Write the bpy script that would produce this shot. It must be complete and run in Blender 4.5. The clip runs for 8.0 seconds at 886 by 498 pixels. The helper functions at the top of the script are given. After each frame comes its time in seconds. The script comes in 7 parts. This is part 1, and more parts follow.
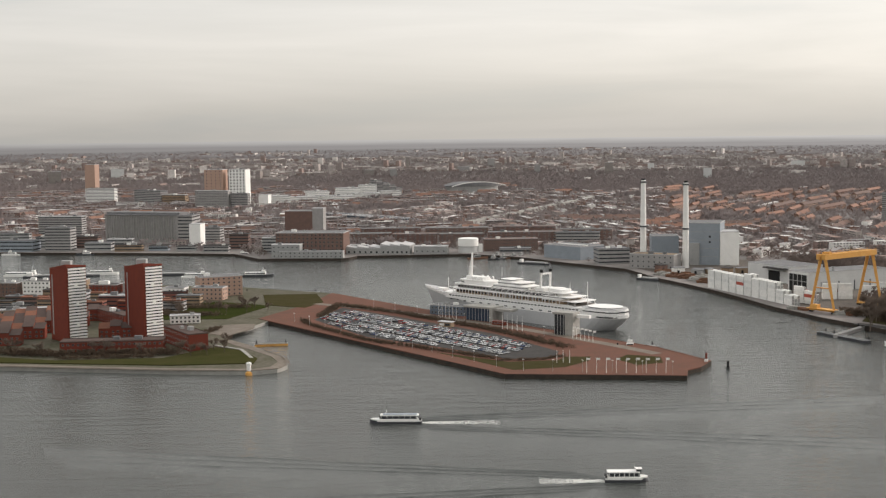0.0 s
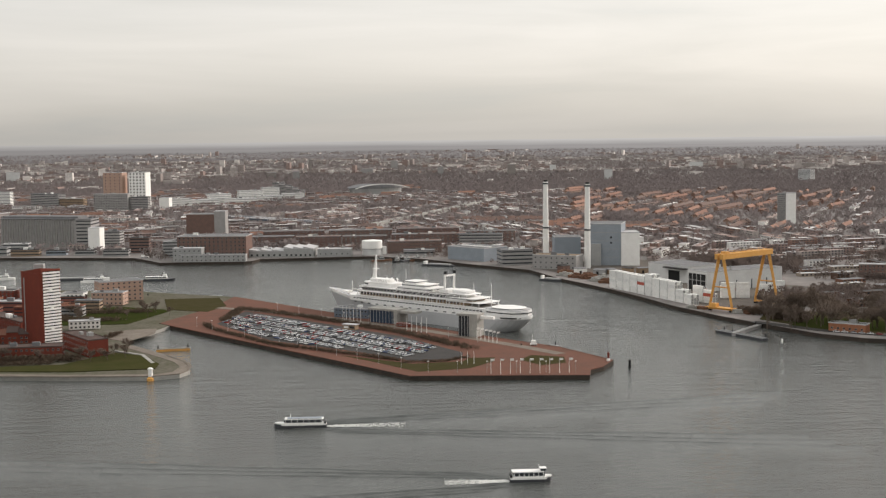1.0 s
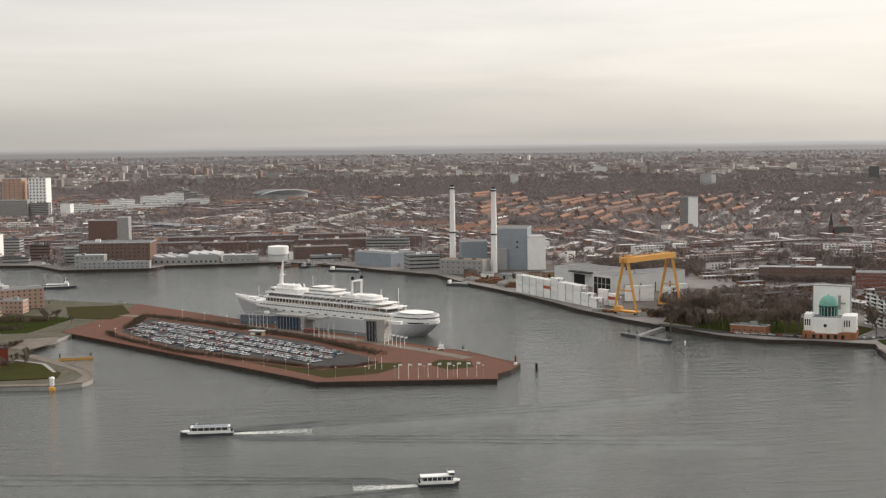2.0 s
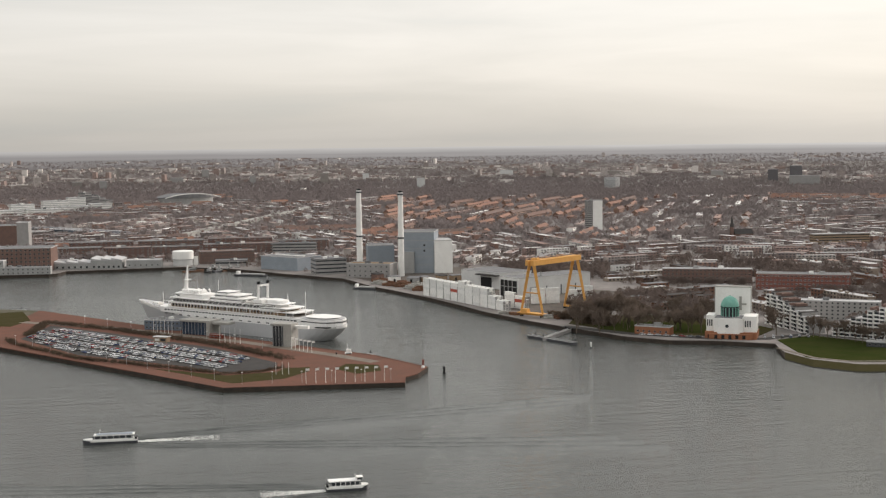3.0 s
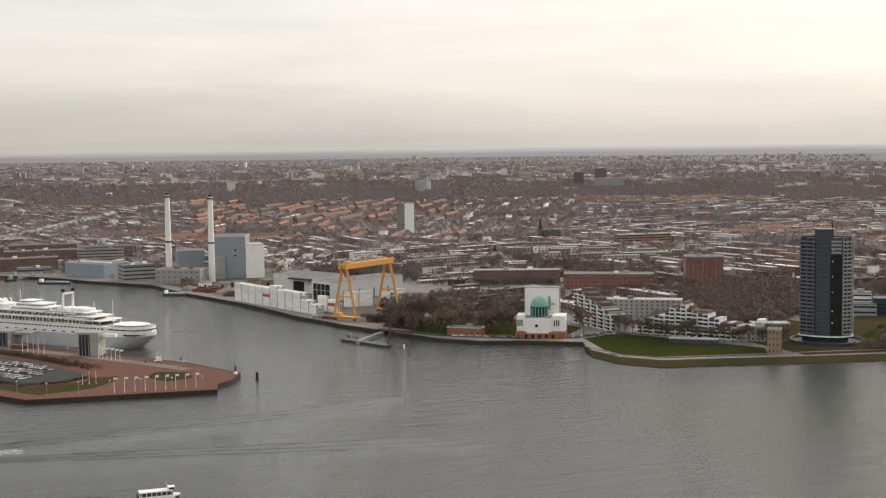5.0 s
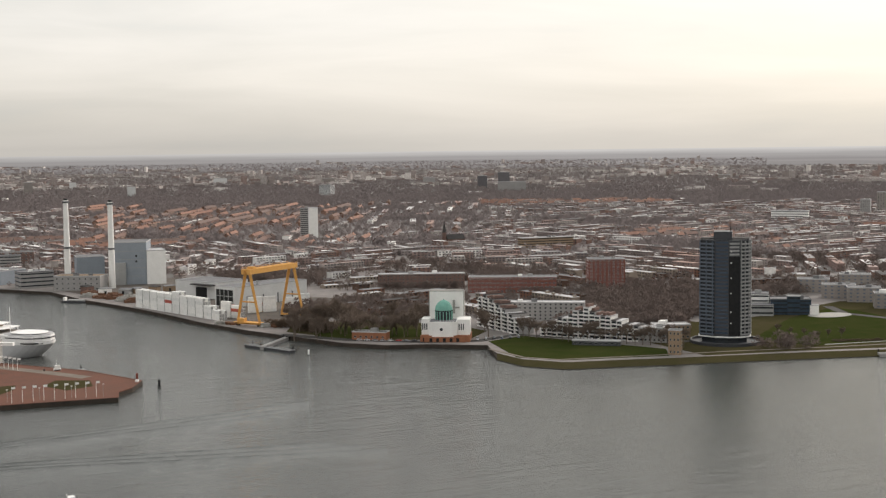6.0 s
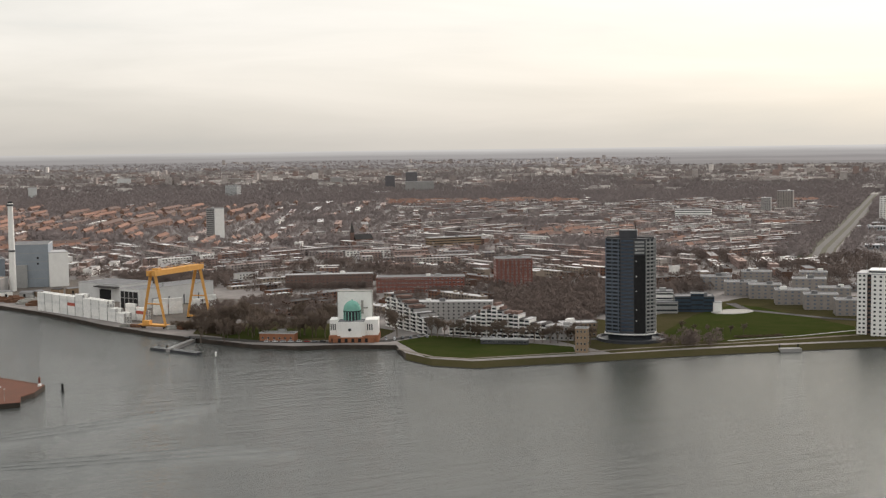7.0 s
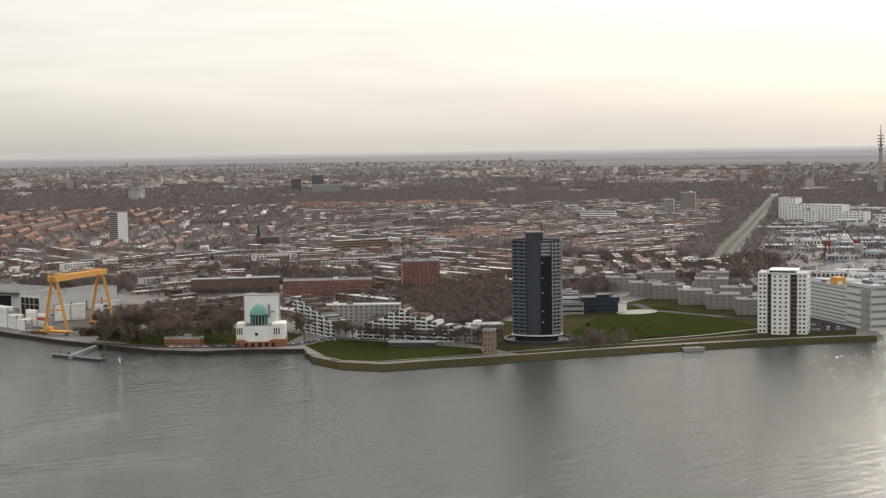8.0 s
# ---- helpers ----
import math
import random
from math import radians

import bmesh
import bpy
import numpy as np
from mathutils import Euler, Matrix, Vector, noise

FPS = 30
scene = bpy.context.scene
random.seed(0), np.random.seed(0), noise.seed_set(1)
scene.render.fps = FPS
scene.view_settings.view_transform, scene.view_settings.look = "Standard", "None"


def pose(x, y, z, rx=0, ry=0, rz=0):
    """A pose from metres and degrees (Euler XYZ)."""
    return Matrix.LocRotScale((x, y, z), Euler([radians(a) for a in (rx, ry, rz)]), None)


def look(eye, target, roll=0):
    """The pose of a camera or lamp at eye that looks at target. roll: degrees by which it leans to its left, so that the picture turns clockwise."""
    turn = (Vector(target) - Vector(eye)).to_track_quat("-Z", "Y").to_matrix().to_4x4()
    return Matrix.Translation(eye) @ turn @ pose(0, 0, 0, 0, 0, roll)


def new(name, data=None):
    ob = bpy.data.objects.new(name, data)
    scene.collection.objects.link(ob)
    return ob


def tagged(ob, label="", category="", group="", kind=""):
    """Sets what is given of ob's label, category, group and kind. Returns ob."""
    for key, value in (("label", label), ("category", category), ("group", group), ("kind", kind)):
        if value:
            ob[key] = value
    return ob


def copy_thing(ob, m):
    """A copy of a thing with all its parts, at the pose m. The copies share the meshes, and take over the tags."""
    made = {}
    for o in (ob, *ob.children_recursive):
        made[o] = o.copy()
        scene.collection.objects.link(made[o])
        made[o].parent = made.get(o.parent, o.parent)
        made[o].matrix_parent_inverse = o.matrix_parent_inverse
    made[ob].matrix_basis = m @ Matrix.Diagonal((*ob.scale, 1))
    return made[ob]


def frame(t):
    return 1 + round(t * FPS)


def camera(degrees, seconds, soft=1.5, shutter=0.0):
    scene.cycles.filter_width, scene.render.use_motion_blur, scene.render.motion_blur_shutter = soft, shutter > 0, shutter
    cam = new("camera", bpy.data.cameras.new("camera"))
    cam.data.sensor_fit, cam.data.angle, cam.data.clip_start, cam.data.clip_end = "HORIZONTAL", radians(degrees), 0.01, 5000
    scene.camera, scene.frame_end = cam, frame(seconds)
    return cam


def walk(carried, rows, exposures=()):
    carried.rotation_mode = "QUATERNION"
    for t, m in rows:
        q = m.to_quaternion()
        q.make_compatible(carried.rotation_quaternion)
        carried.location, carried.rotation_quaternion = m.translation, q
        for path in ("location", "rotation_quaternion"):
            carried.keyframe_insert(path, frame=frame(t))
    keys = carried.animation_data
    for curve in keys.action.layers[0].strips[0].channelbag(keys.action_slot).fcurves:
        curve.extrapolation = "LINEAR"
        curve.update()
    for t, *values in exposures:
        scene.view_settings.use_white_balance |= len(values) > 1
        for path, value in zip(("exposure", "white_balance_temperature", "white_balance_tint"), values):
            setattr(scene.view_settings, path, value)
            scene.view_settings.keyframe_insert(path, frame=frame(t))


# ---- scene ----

# ---- camera: it stands high on a tower and pans ----
EYE = 150.0
cam = camera(36.78, 8.0, soft=1.3)
ROWS = [
    (0.0, -0.000, -5.001, 0.622),
    (0.5, -2.024, -4.935, 0.703),
    (1.0, -4.152, -4.956, 0.680),
    (1.5, -6.163, -4.881, 0.665),
    (3.0, -12.169, -4.676, 0.655),
    (3.5, -14.161, -4.686, 0.618),
    (4.0, -16.185, -4.651, 0.653),
    (4.5, -18.192, -4.653, 0.676),
    (6.0, -24.376, -4.494, 0.716),
    (6.5, -26.351, -4.484, 0.760),
    (7.0, -28.343, -4.550, 0.752),
    (7.5, -30.361, -4.467, 0.842),
    (8.0, -32.346, -4.487, 0.821),
]
walk(cam, [(t, pose(0, 0, EYE, 90 + pitch, roll, yaw)) for t, yaw, pitch, roll in ROWS])

# ---- sky and sun: bright overcast, hazy sun to the south-west ----
SUN_AZ, SUN_EL = radians(64), radians(20)
SUN_DIR = Vector((math.sin(SUN_AZ) * math.cos(SUN_EL), math.cos(SUN_AZ) * math.cos(SUN_EL), math.sin(SUN_EL)))


def nodes_of(tree):
    tree.nodes.clear()

    def add(kind, props=None, **inputs):
        n = tree.nodes.new(kind)
        for k, v in (props or {}).items():
            setattr(n, k, v)
        for k, v in inputs.items():
            key = int(k[1:]) if k[0] == "i" and k[1:].isdigit() else k.replace("_", " ")
            if isinstance(v, bpy.types.NodeSocket):
                tree.links.new(v, n.inputs[key])
            else:
                n.inputs[key].default_value = v
        return n
    return add


def ramp(add, fac, stops, mode="LINEAR"):
    n = add("ShaderNodeValToRGB", i0=fac)
    n.color_ramp.interpolation = mode
    el = n.color_ramp.elements
    el.remove(el[1])
    for i, (p, c) in enumerate(stops):
        e = el[0] if i == 0 else el.new(p)
        e.position, e.color = p, (*c, 1)
    return n.outputs[0]


world = bpy.data.worlds.new("overcast_sky")
scene.world = world
world.use_nodes = True
add = nodes_of(world.node_tree)
sky = add("ShaderNodeTexSky", {"sky_type": "NISHITA", "sun_disc": False, "sun_elevation": SUN_EL, "sun_rotation": SUN_AZ, "dust_density": 4.0})
way = add("ShaderNodeTexCoord").outputs["Generated"]
xyz = add("ShaderNodeSeparateXYZ", i0=way)
streak = add("ShaderNodeMapping", Vector=way, Scale=(1.0, 1.0, 9.0))
clouds = add("ShaderNodeTexNoise", Vector=streak.outputs[0], Scale=2.6, Detail=6.0, Roughness=0.55, Distortion=0.4)
soft_clouds = add("ShaderNodeTexNoise", Vector=streak.outputs[0], Scale=0.9, Detail=3.0)
both = add("ShaderNodeMath", {"operation": "ADD"}, i0=clouds.outputs[0], i1=soft_clouds.outputs[0])
tone = ramp(add, add("ShaderNodeMath", {"operation": "MULTIPLY"}, i0=both.outputs[0], i1=0.5).outputs[0],
            [(0.36, (0.63, 0.65, 0.64)), (0.5, (0.76, 0.74, 0.70)), (0.63, (0.86, 0.83, 0.785))])
height = ramp(add, xyz.outputs["Z"], [(0.0, (0.68, 0.665, 0.65)), (0.02, (0.78, 0.765, 0.74)), (0.05, (0.92, 0.91, 0.89)), (0.09, (1.0, 1.0, 1.0)), (0.22, (1.0, 1.0, 1.0)), (0.5, (1.22, 1.23, 1.25)), (1.0, (1.42, 1.45, 1.5))])
toned = add("ShaderNodeMix", {"data_type": "RGBA", "blend_type": "MULTIPLY"}, Factor=1.0, i6=tone, i7=height)
near_sun = add("ShaderNodeVectorMath", {"operation": "DOT_PRODUCT"}, i0=way, i1=SUN_DIR)
glow = ramp(add, near_sun.outputs["Value"], [(0.60, (0.0, 0.0, 0.0)), (0.80, (0.035, 0.033, 0.03)), (0.93, (0.11, 0.105, 0.095)), (0.975, (0.30, 0.29, 0.25)), (1.0, (1.1, 1.05, 0.9))])
round_sun = add("ShaderNodeMapRange", Value=near_sun.outputs["Value"], From_Min=-1.0, From_Max=1.0)
away = ramp(add, round_sun.outputs[0], [(0.0, (1.10, 1.10, 1.11)), (0.30, (1.03, 1.03, 1.035)), (0.50, (0.86, 0.86, 0.865)), (0.59, (0.84, 0.84, 0.84)), (0.72, (0.945, 0.94, 0.935)), (0.87, (1.04, 1.035, 1.03)), (1.0, (1.06, 1.05, 1.03))])
shaded = add("ShaderNodeMix", {"data_type": "RGBA", "blend_type": "MULTIPLY"}, Factor=1.0, i6=toned.outputs[2], i7=away)
lit = add("ShaderNodeMix", {"data_type": "RGBA", "blend_type": "ADD"}, Factor=1.0, i6=shaded.outputs[2], i7=glow)
clear = add("ShaderNodeBackground", Color=sky.outputs[0], Strength=0.1)
cover = add("ShaderNodeBackground", Color=lit.outputs[2], Strength=1.22)
mixed = add("ShaderNodeMixShader", i0=0.9, i1=clear.outputs[0], i2=cover.outputs[0])
add("ShaderNodeOutputWorld", Surface=mixed.outputs[0])

sun = new("sun", bpy.data.lights.new("sun", "SUN"))
sun.data.energy, sun.data.angle, sun.data.color = 3.2, radians(12), (1.0, 0.89, 0.83)
sun.matrix_world = look(SUN_DIR * 1000, (0, 0, 0))
scene.view_settings.exposure = 0.0


# ---- materials ----
def mat(name, c1, c2=None, rough=0.8, size=4.0, bump=0.1, metal=0.0, vary=0.0, by="", fine=None, spec=0.06):
    """A surface of two colours mixed by noise at two sizes (metres), with relief; by: 'object' or 'island' shifts each piece's tone."""
    m = bpy.data.materials.new(name)
    m.use_nodes = True
    add = nodes_of(m.node_tree)
    c2 = c2 or tuple(0.7 * v for v in c1)
    geo = add("ShaderNodeNewGeometry")
    big = add("ShaderNodeTexNoise", Vector=geo.outputs["Position"], Scale=1.0 / size, Detail=5.0, Roughness=0.6)
    small = add("ShaderNodeTexNoise", Vector=geo.outputs["Position"], Scale=1.0 / (fine or size * 0.12), Detail=3.0)
    total = add("ShaderNodeMath", {"operation": "ADD"}, i0=big.outputs[0], i1=small.outputs[0])
    fac = add("ShaderNodeMapRange", Value=total.outputs[0], From_Min=0.7, From_Max=1.3).outputs[0]
    col = add("ShaderNodeMix", {"data_type": "RGBA"}, Factor=fac, i6=(*c1, 1), i7=(*c2, 1)).outputs[2]
    if by:
        rnd = add("ShaderNodeObjectInfo").outputs["Random"] if by == "object" else geo.outputs["Random Per Island"]
        val = add("ShaderNodeMapRange", Value=rnd, To_Min=1.0 - vary, To_Max=1.0 + vary).outputs[0]
        col = add("ShaderNodeHueSaturation", Value=val, Color=col).outputs[0]
    b = add("ShaderNodeBsdfPrincipled", Base_Color=col, Roughness=rough, Metallic=metal)
    b.inputs["Specular IOR Level"].default_value = spec
    if bump:
        bp = add("ShaderNodeBump", Strength=0.5, Distance=bump, Height=total.outputs[0])
        m.node_tree.links.new(bp.outputs[0], b.inputs["Normal"])
    add("ShaderNodeOutputMaterial", Surface=b.outputs[0])
    return m


def mat_random(name, stops, rough=0.8, by="object", metal=0.0, spec=0.08, dirt=0.25, size=6.0):
    """Each piece takes one of several paints, with dirt over it."""
    m = bpy.data.materials.new(name)
    m.use_nodes = True
    add = nodes_of(m.node_tree)
    geo = add("ShaderNodeNewGeometry")
    rnd = add("ShaderNodeObjectInfo").outputs["Random"] if by == "object" else geo.outputs["Random Per Island"]
    col = ramp(add, rnd, stops, "CONSTANT")
    noise_t = add("ShaderNodeTexNoise", Vector=geo.outputs["Position"], Scale=1.0 / size, Detail=6.0, Roughness=0.65)
    val = add("ShaderNodeMapRange", Value=noise_t.outputs[0], From_Min=0.3, From_Max=0.7, To_Min=1.0 - dirt, To_Max=1.0 + dirt).outputs[0]
    col = add("ShaderNodeHueSaturation", Value=val, Color=col).outputs[0]
    b = add("ShaderNodeBsdfPrincipled", Base_Color=col, Roughness=rough, Metallic=metal)
    b.inputs["Specular IOR Level"].default_value = spec
    add("ShaderNodeOutputMaterial", Surface=b.outputs[0])
    return m


def mat_water():
    m = bpy.data.materials.new("river_water")
    m.use_nodes = True
    add = nodes_of(m.node_tree)
    geo = add("ShaderNodeNewGeometry")
    turned = add("ShaderNodeMapping", Vector=geo.outputs["Position"], Rotation=(0, 0, radians(12)), Scale=(0.42, 1.0, 1.0))
    chop = add("ShaderNodeTexNoise", Vector=turned.outputs[0], Scale=0.24, Detail=6.0, Roughness=0.7)
    swell = add("ShaderNodeTexNoise", Vector=turned.outputs[0], Scale=0.035, Detail=3.0)
    patch = add("ShaderNodeTexNoise", Vector=geo.outputs["Position"], Scale=0.006, Detail=4.0, Roughness=0.6)
    long = add("ShaderNodeMapping", Vector=geo.outputs["Position"], Rotation=(0, 0, radians(-9)), Scale=(0.22, 1.0, 1.0))
    crests = add("ShaderNodeTexNoise", Vector=long.outputs[0], Scale=0.15, Detail=3.0, Distortion=0.4)
    h = add("ShaderNodeMath", {"operation": "MULTIPLY_ADD"}, i0=swell.outputs[0], i1=1.6, i2=chop.outputs[0])
    h = add("ShaderNodeMath", {"operation": "MULTIPLY_ADD"}, i0=crests.outputs[0], i1=1.7, i2=h.outputs[0])
    fine = add("ShaderNodeTexNoise", Vector=turned.outputs[0], Scale=0.75, Detail=4.0, Roughness=0.65)
    h = add("ShaderNodeMath", {"operation": "MULTIPLY_ADD"}, i0=fine.outputs[0], i1=0.7, i2=h.outputs[0])
    bp = add("ShaderNodeBump", Strength=1.0, Distance=0.44, Height=h.outputs[0])
    col = add("ShaderNodeMix", {"data_type": "RGBA"}, Factor=patch.outputs[0], i6=(0.042, 0.047, 0.045, 1), i7=(0.070, 0.073, 0.068, 1)).outputs[2]
    rough = add("ShaderNodeMapRange", Value=patch.outputs[0], From_Min=0.35, From_Max=0.65, To_Min=0.03, To_Max=0.07).outputs[0]
    b = add("ShaderNodeBsdfPrincipled", Base_Color=col, Roughness=rough, IOR=1.33, Normal=bp.outputs[0])
    add("ShaderNodeOutputMaterial", Surface=b.outputs[0])
    return m


WATER = mat_water()
CITY_GROUND = mat("city_ground", (0.225, 0.203, 0.194), (0.155, 0.144, 0.134), size=40, fine=7, bump=0)
# Far ground is lightened: distance haze is mixed into its colour.
HAZED_GROUND = mat("hazed_fields", (0.25, 0.23, 0.215), (0.185, 0.175, 0.16), size=260, fine=40, bump=0)
DIKE_GRASS = mat("dike_grass", (0.036, 0.041, 0.014), (0.056, 0.050, 0.023), size=12, fine=1.0, bump=0.15, rough=1.0, spec=0.0)
STONE_BANK = mat("stone_bank", (0.11, 0.10, 0.085), (0.05, 0.05, 0.04), size=6, bump=0.3)
QUAY_WALL = mat("quay_wall", (0.07, 0.055, 0.045), (0.03, 0.028, 0.025), size=5, bump=0.2)
CONCRETE = mat("concrete", (0.36, 0.35, 0.32), (0.24, 0.235, 0.22), size=6, bump=0.05)
PAVING = mat("red_brick_paving", (0.148, 0.066, 0.046), (0.10, 0.056, 0.042), size=14, fine=1.5, bump=0.03)
SETTS = mat("grey_setts", (0.205, 0.176, 0.148), (0.125, 0.108, 0.09), size=10, fine=1.2, bump=0.03)
YARD = mat("stained_yard", (0.14, 0.12, 0.105), (0.075, 0.068, 0.06), size=14, fine=2, bump=0.05)
SHORE_GROUND = mat("shore_ground", (0.125, 0.11, 0.09), (0.055, 0.058, 0.03), size=22, fine=3, bump=0.05)
ASPHALT = mat("asphalt", (0.064, 0.060, 0.057), (0.042, 0.040, 0.039), size=9, bump=0.02)
GRASS = mat("grass", (0.024, 0.035, 0.009), (0.040, 0.042, 0.015), size=15, fine=1.0, bump=0.15, rough=1.0, spec=0.0)
DRY_GRASS = mat("dry_grass", (0.042, 0.041, 0.017), (0.060, 0.050, 0.029), size=10, fine=1.0, bump=0.15, rough=1.0, spec=0.0)
BRICK_RED = mat("red_brick", (0.185, 0.046, 0.030), (0.135, 0.040, 0.029), size=5, fine=0.5, bump=0.02)
BRICK_BROWN = mat("brown_brick", (0.18, 0.115, 0.095), (0.13, 0.09, 0.078), size=5, fine=0.5, bump=0.02)
BRICK_DULL = mat("dull_red_brick", (0.215, 0.085, 0.066), (0.16, 0.07, 0.057), size=5, fine=0.5, bump=0.02)
QUAY_BRICK = mat("quay_brick", (0.165, 0.10, 0.083), (0.12, 0.08, 0.07), size=5, fine=0.5, bump=0.02)
BRICK_SALMON = mat("salmon_brick", (0.42, 0.29, 0.23), (0.34, 0.235, 0.185), size=5, fine=0.5, bump=0.02)
ORANGE_BRICK = mat("orange_brick", (0.30, 0.135, 0.075), (0.22, 0.10, 0.06), size=5, fine=0.5, bump=0.02)
BRICK_TAN = mat("tan_brick", (0.30, 0.22, 0.15), (0.22, 0.16, 0.11), size=5, fine=0.5, bump=0.02)
WHITE = mat("white_paint", (0.80, 0.79, 0.76), (0.69, 0.68, 0.65), rough=0.5, size=7, bump=0.01, spec=0.25)
SHIP_WHITE = mat("ship_white_enamel", (0.80, 0.79, 0.77), (0.70, 0.69, 0.67), rough=0.4, size=9, bump=0.01, spec=0.3)
SHIP_GREY = mat("ship_grey_enamel", (0.47, 0.472, 0.475), (0.41, 0.412, 0.415), rough=0.4, size=12, bump=0.01, spec=0.3)
GREY_CLAD = mat("grey_cladding", (0.34, 0.34, 0.33), (0.27, 0.27, 0.265), rough=0.6, size=8, bump=0.01)
BLUE_CLAD = mat("blue_grey_cladding", (0.27, 0.30, 0.33), (0.22, 0.245, 0.27), rough=0.55, size=9, bump=0.01)
PALE_CLAD = mat("pale_cladding", (0.58, 0.58, 0.57), (0.48, 0.48, 0.47), rough=0.6, size=8, bump=0.01)
SLATE_BLUE = mat("slate_blue_panel", (0.14, 0.165, 0.20), (0.10, 0.12, 0.15), rough=0.5, size=4, bump=0.01)
OFFICE_GREY = mat("grey_office_cladding", (0.15, 0.142, 0.147), (0.11, 0.105, 0.11), size=6, bump=0.01)
CUBE_BRICK = mat("beige_brick", (0.28, 0.254, 0.234), (0.21, 0.19, 0.175), size=6, fine=0.6, bump=0.03)
DARK_CLAD = mat("dark_cladding", (0.055, 0.057, 0.063), (0.035, 0.037, 0.042), rough=0.4, size=6, bump=0.01, spec=0.3)
STONE_GREY = mat("grey_stone_wall", (0.33, 0.318, 0.308), (0.25, 0.243, 0.236), size=6, bump=0.03)
YELLOW_STEEL = mat("yellow_steel", (0.66, 0.36, 0.105), (0.54, 0.28, 0.085), rough=0.5, size=3, bump=0.01)
ROOF_GREY = mat("roof_felt", (0.20, 0.20, 0.203), (0.13, 0.13, 0.133), size=8, bump=0.03)
ROOF_DARK = mat("dark_roof_felt", (0.075, 0.07, 0.068), (0.05, 0.048, 0.047), size=8, bump=0.03)
ROOF_LIGHT = mat("light_roof", (0.48, 0.475, 0.475), (0.36, 0.355, 0.355), size=8, bump=0.03)
ROOF_BROWN = mat("brown_roof_felt", (0.105, 0.075, 0.066), (0.075, 0.058, 0.052), size=6, bump=0.03)
ROOF_TILE = mat("orange_roof_tiles", (0.215, 0.095, 0.062), (0.15, 0.075, 0.052), size=6, bump=0.05)
BLACK = mat("black_paint", (0.015, 0.015, 0.016), (0.03, 0.03, 0.03), rough=0.5, size=2, bump=0)
STEEL = mat("galvanised_steel", (0.45, 0.45, 0.44), (0.36, 0.36, 0.35), rough=0.45, size=1, metal=0.4, bump=0)
RUST = mat("rusty_scrap", (0.20, 0.10, 0.06), (0.09, 0.06, 0.045), size=2, bump=0.2)
COPPER = mat("green_copper", (0.20, 0.40, 0.33), (0.14, 0.31, 0.26), rough=0.6, size=2.5, bump=0.02)
GLASS = mat("dark_window_glass", (0.022, 0.026, 0.030), (0.04, 0.045, 0.05), rough=0.12, size=3, bump=0, spec=0.6)
TOWN_GLASS = mat("town_window_glass", (0.085, 0.085, 0.09), (0.06, 0.062, 0.066), rough=0.2, size=3, bump=0, spec=0.4)
BLUE_GLASS = mat("blue_window_glass", (0.03, 0.045, 0.07), (0.05, 0.07, 0.10), rough=0.12, size=3, bump=0, spec=0.6)
FOAM = mat("foam", (0.82, 0.82, 0.79), (0.55, 0.55, 0.52), size=2.0, bump=0.1)
BARK = mat("bark", (0.15, 0.12, 0.095), (0.10, 0.08, 0.065), size=1, bump=0.05)
TWIGS = mat("bare_twigs", (0.18, 0.138, 0.11), (0.13, 0.102, 0.084), size=5, bump=0, by="object", vary=0.25)
HEDGE = mat("hedge", (0.098, 0.066, 0.047), (0.06, 0.048, 0.033), size=2, bump=0.3)
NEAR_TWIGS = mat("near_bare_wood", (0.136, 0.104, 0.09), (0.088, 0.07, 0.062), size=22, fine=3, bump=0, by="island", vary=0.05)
# Paler than the near twigs: distance haze is put into this colour.
HAZED_TWIGS = mat("hazed_bare_wood", (0.205, 0.172, 0.164), (0.155, 0.131, 0.127), size=90, fine=18, bump=0, by="island", vary=0.03)
CAR_PAINT = mat_random("car_paint", [(0.0, (0.74, 0.74, 0.74)), (0.3, (0.48, 0.49, 0.50)), (0.55, (0.03, 0.03, 0.032)), (0.66, (0.2, 0.205, 0.215)), (0.75, (0.03, 0.05, 0.12)), (0.85, (0.28, 0.03, 0.025)), (0.92, (0.55, 0.55, 0.53))], rough=0.2, dirt=0.1, spec=0.5)
TYRE = mat("tyre", (0.015, 0.015, 0.015), (0.02, 0.02, 0.02), bump=0)
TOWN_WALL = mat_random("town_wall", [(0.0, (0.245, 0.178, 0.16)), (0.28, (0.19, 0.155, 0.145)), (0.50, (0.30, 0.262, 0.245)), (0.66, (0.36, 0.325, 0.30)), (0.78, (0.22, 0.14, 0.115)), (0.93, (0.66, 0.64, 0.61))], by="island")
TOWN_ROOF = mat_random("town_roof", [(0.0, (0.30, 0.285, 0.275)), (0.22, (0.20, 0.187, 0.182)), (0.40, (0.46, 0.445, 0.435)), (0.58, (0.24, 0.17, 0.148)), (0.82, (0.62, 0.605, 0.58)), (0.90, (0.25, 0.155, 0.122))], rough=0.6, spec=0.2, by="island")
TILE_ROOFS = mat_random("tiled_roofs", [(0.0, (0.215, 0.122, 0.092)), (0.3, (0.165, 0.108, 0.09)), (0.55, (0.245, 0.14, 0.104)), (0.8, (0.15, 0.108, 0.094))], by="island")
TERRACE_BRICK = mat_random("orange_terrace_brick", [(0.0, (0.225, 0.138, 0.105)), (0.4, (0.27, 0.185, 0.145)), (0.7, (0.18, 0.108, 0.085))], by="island")
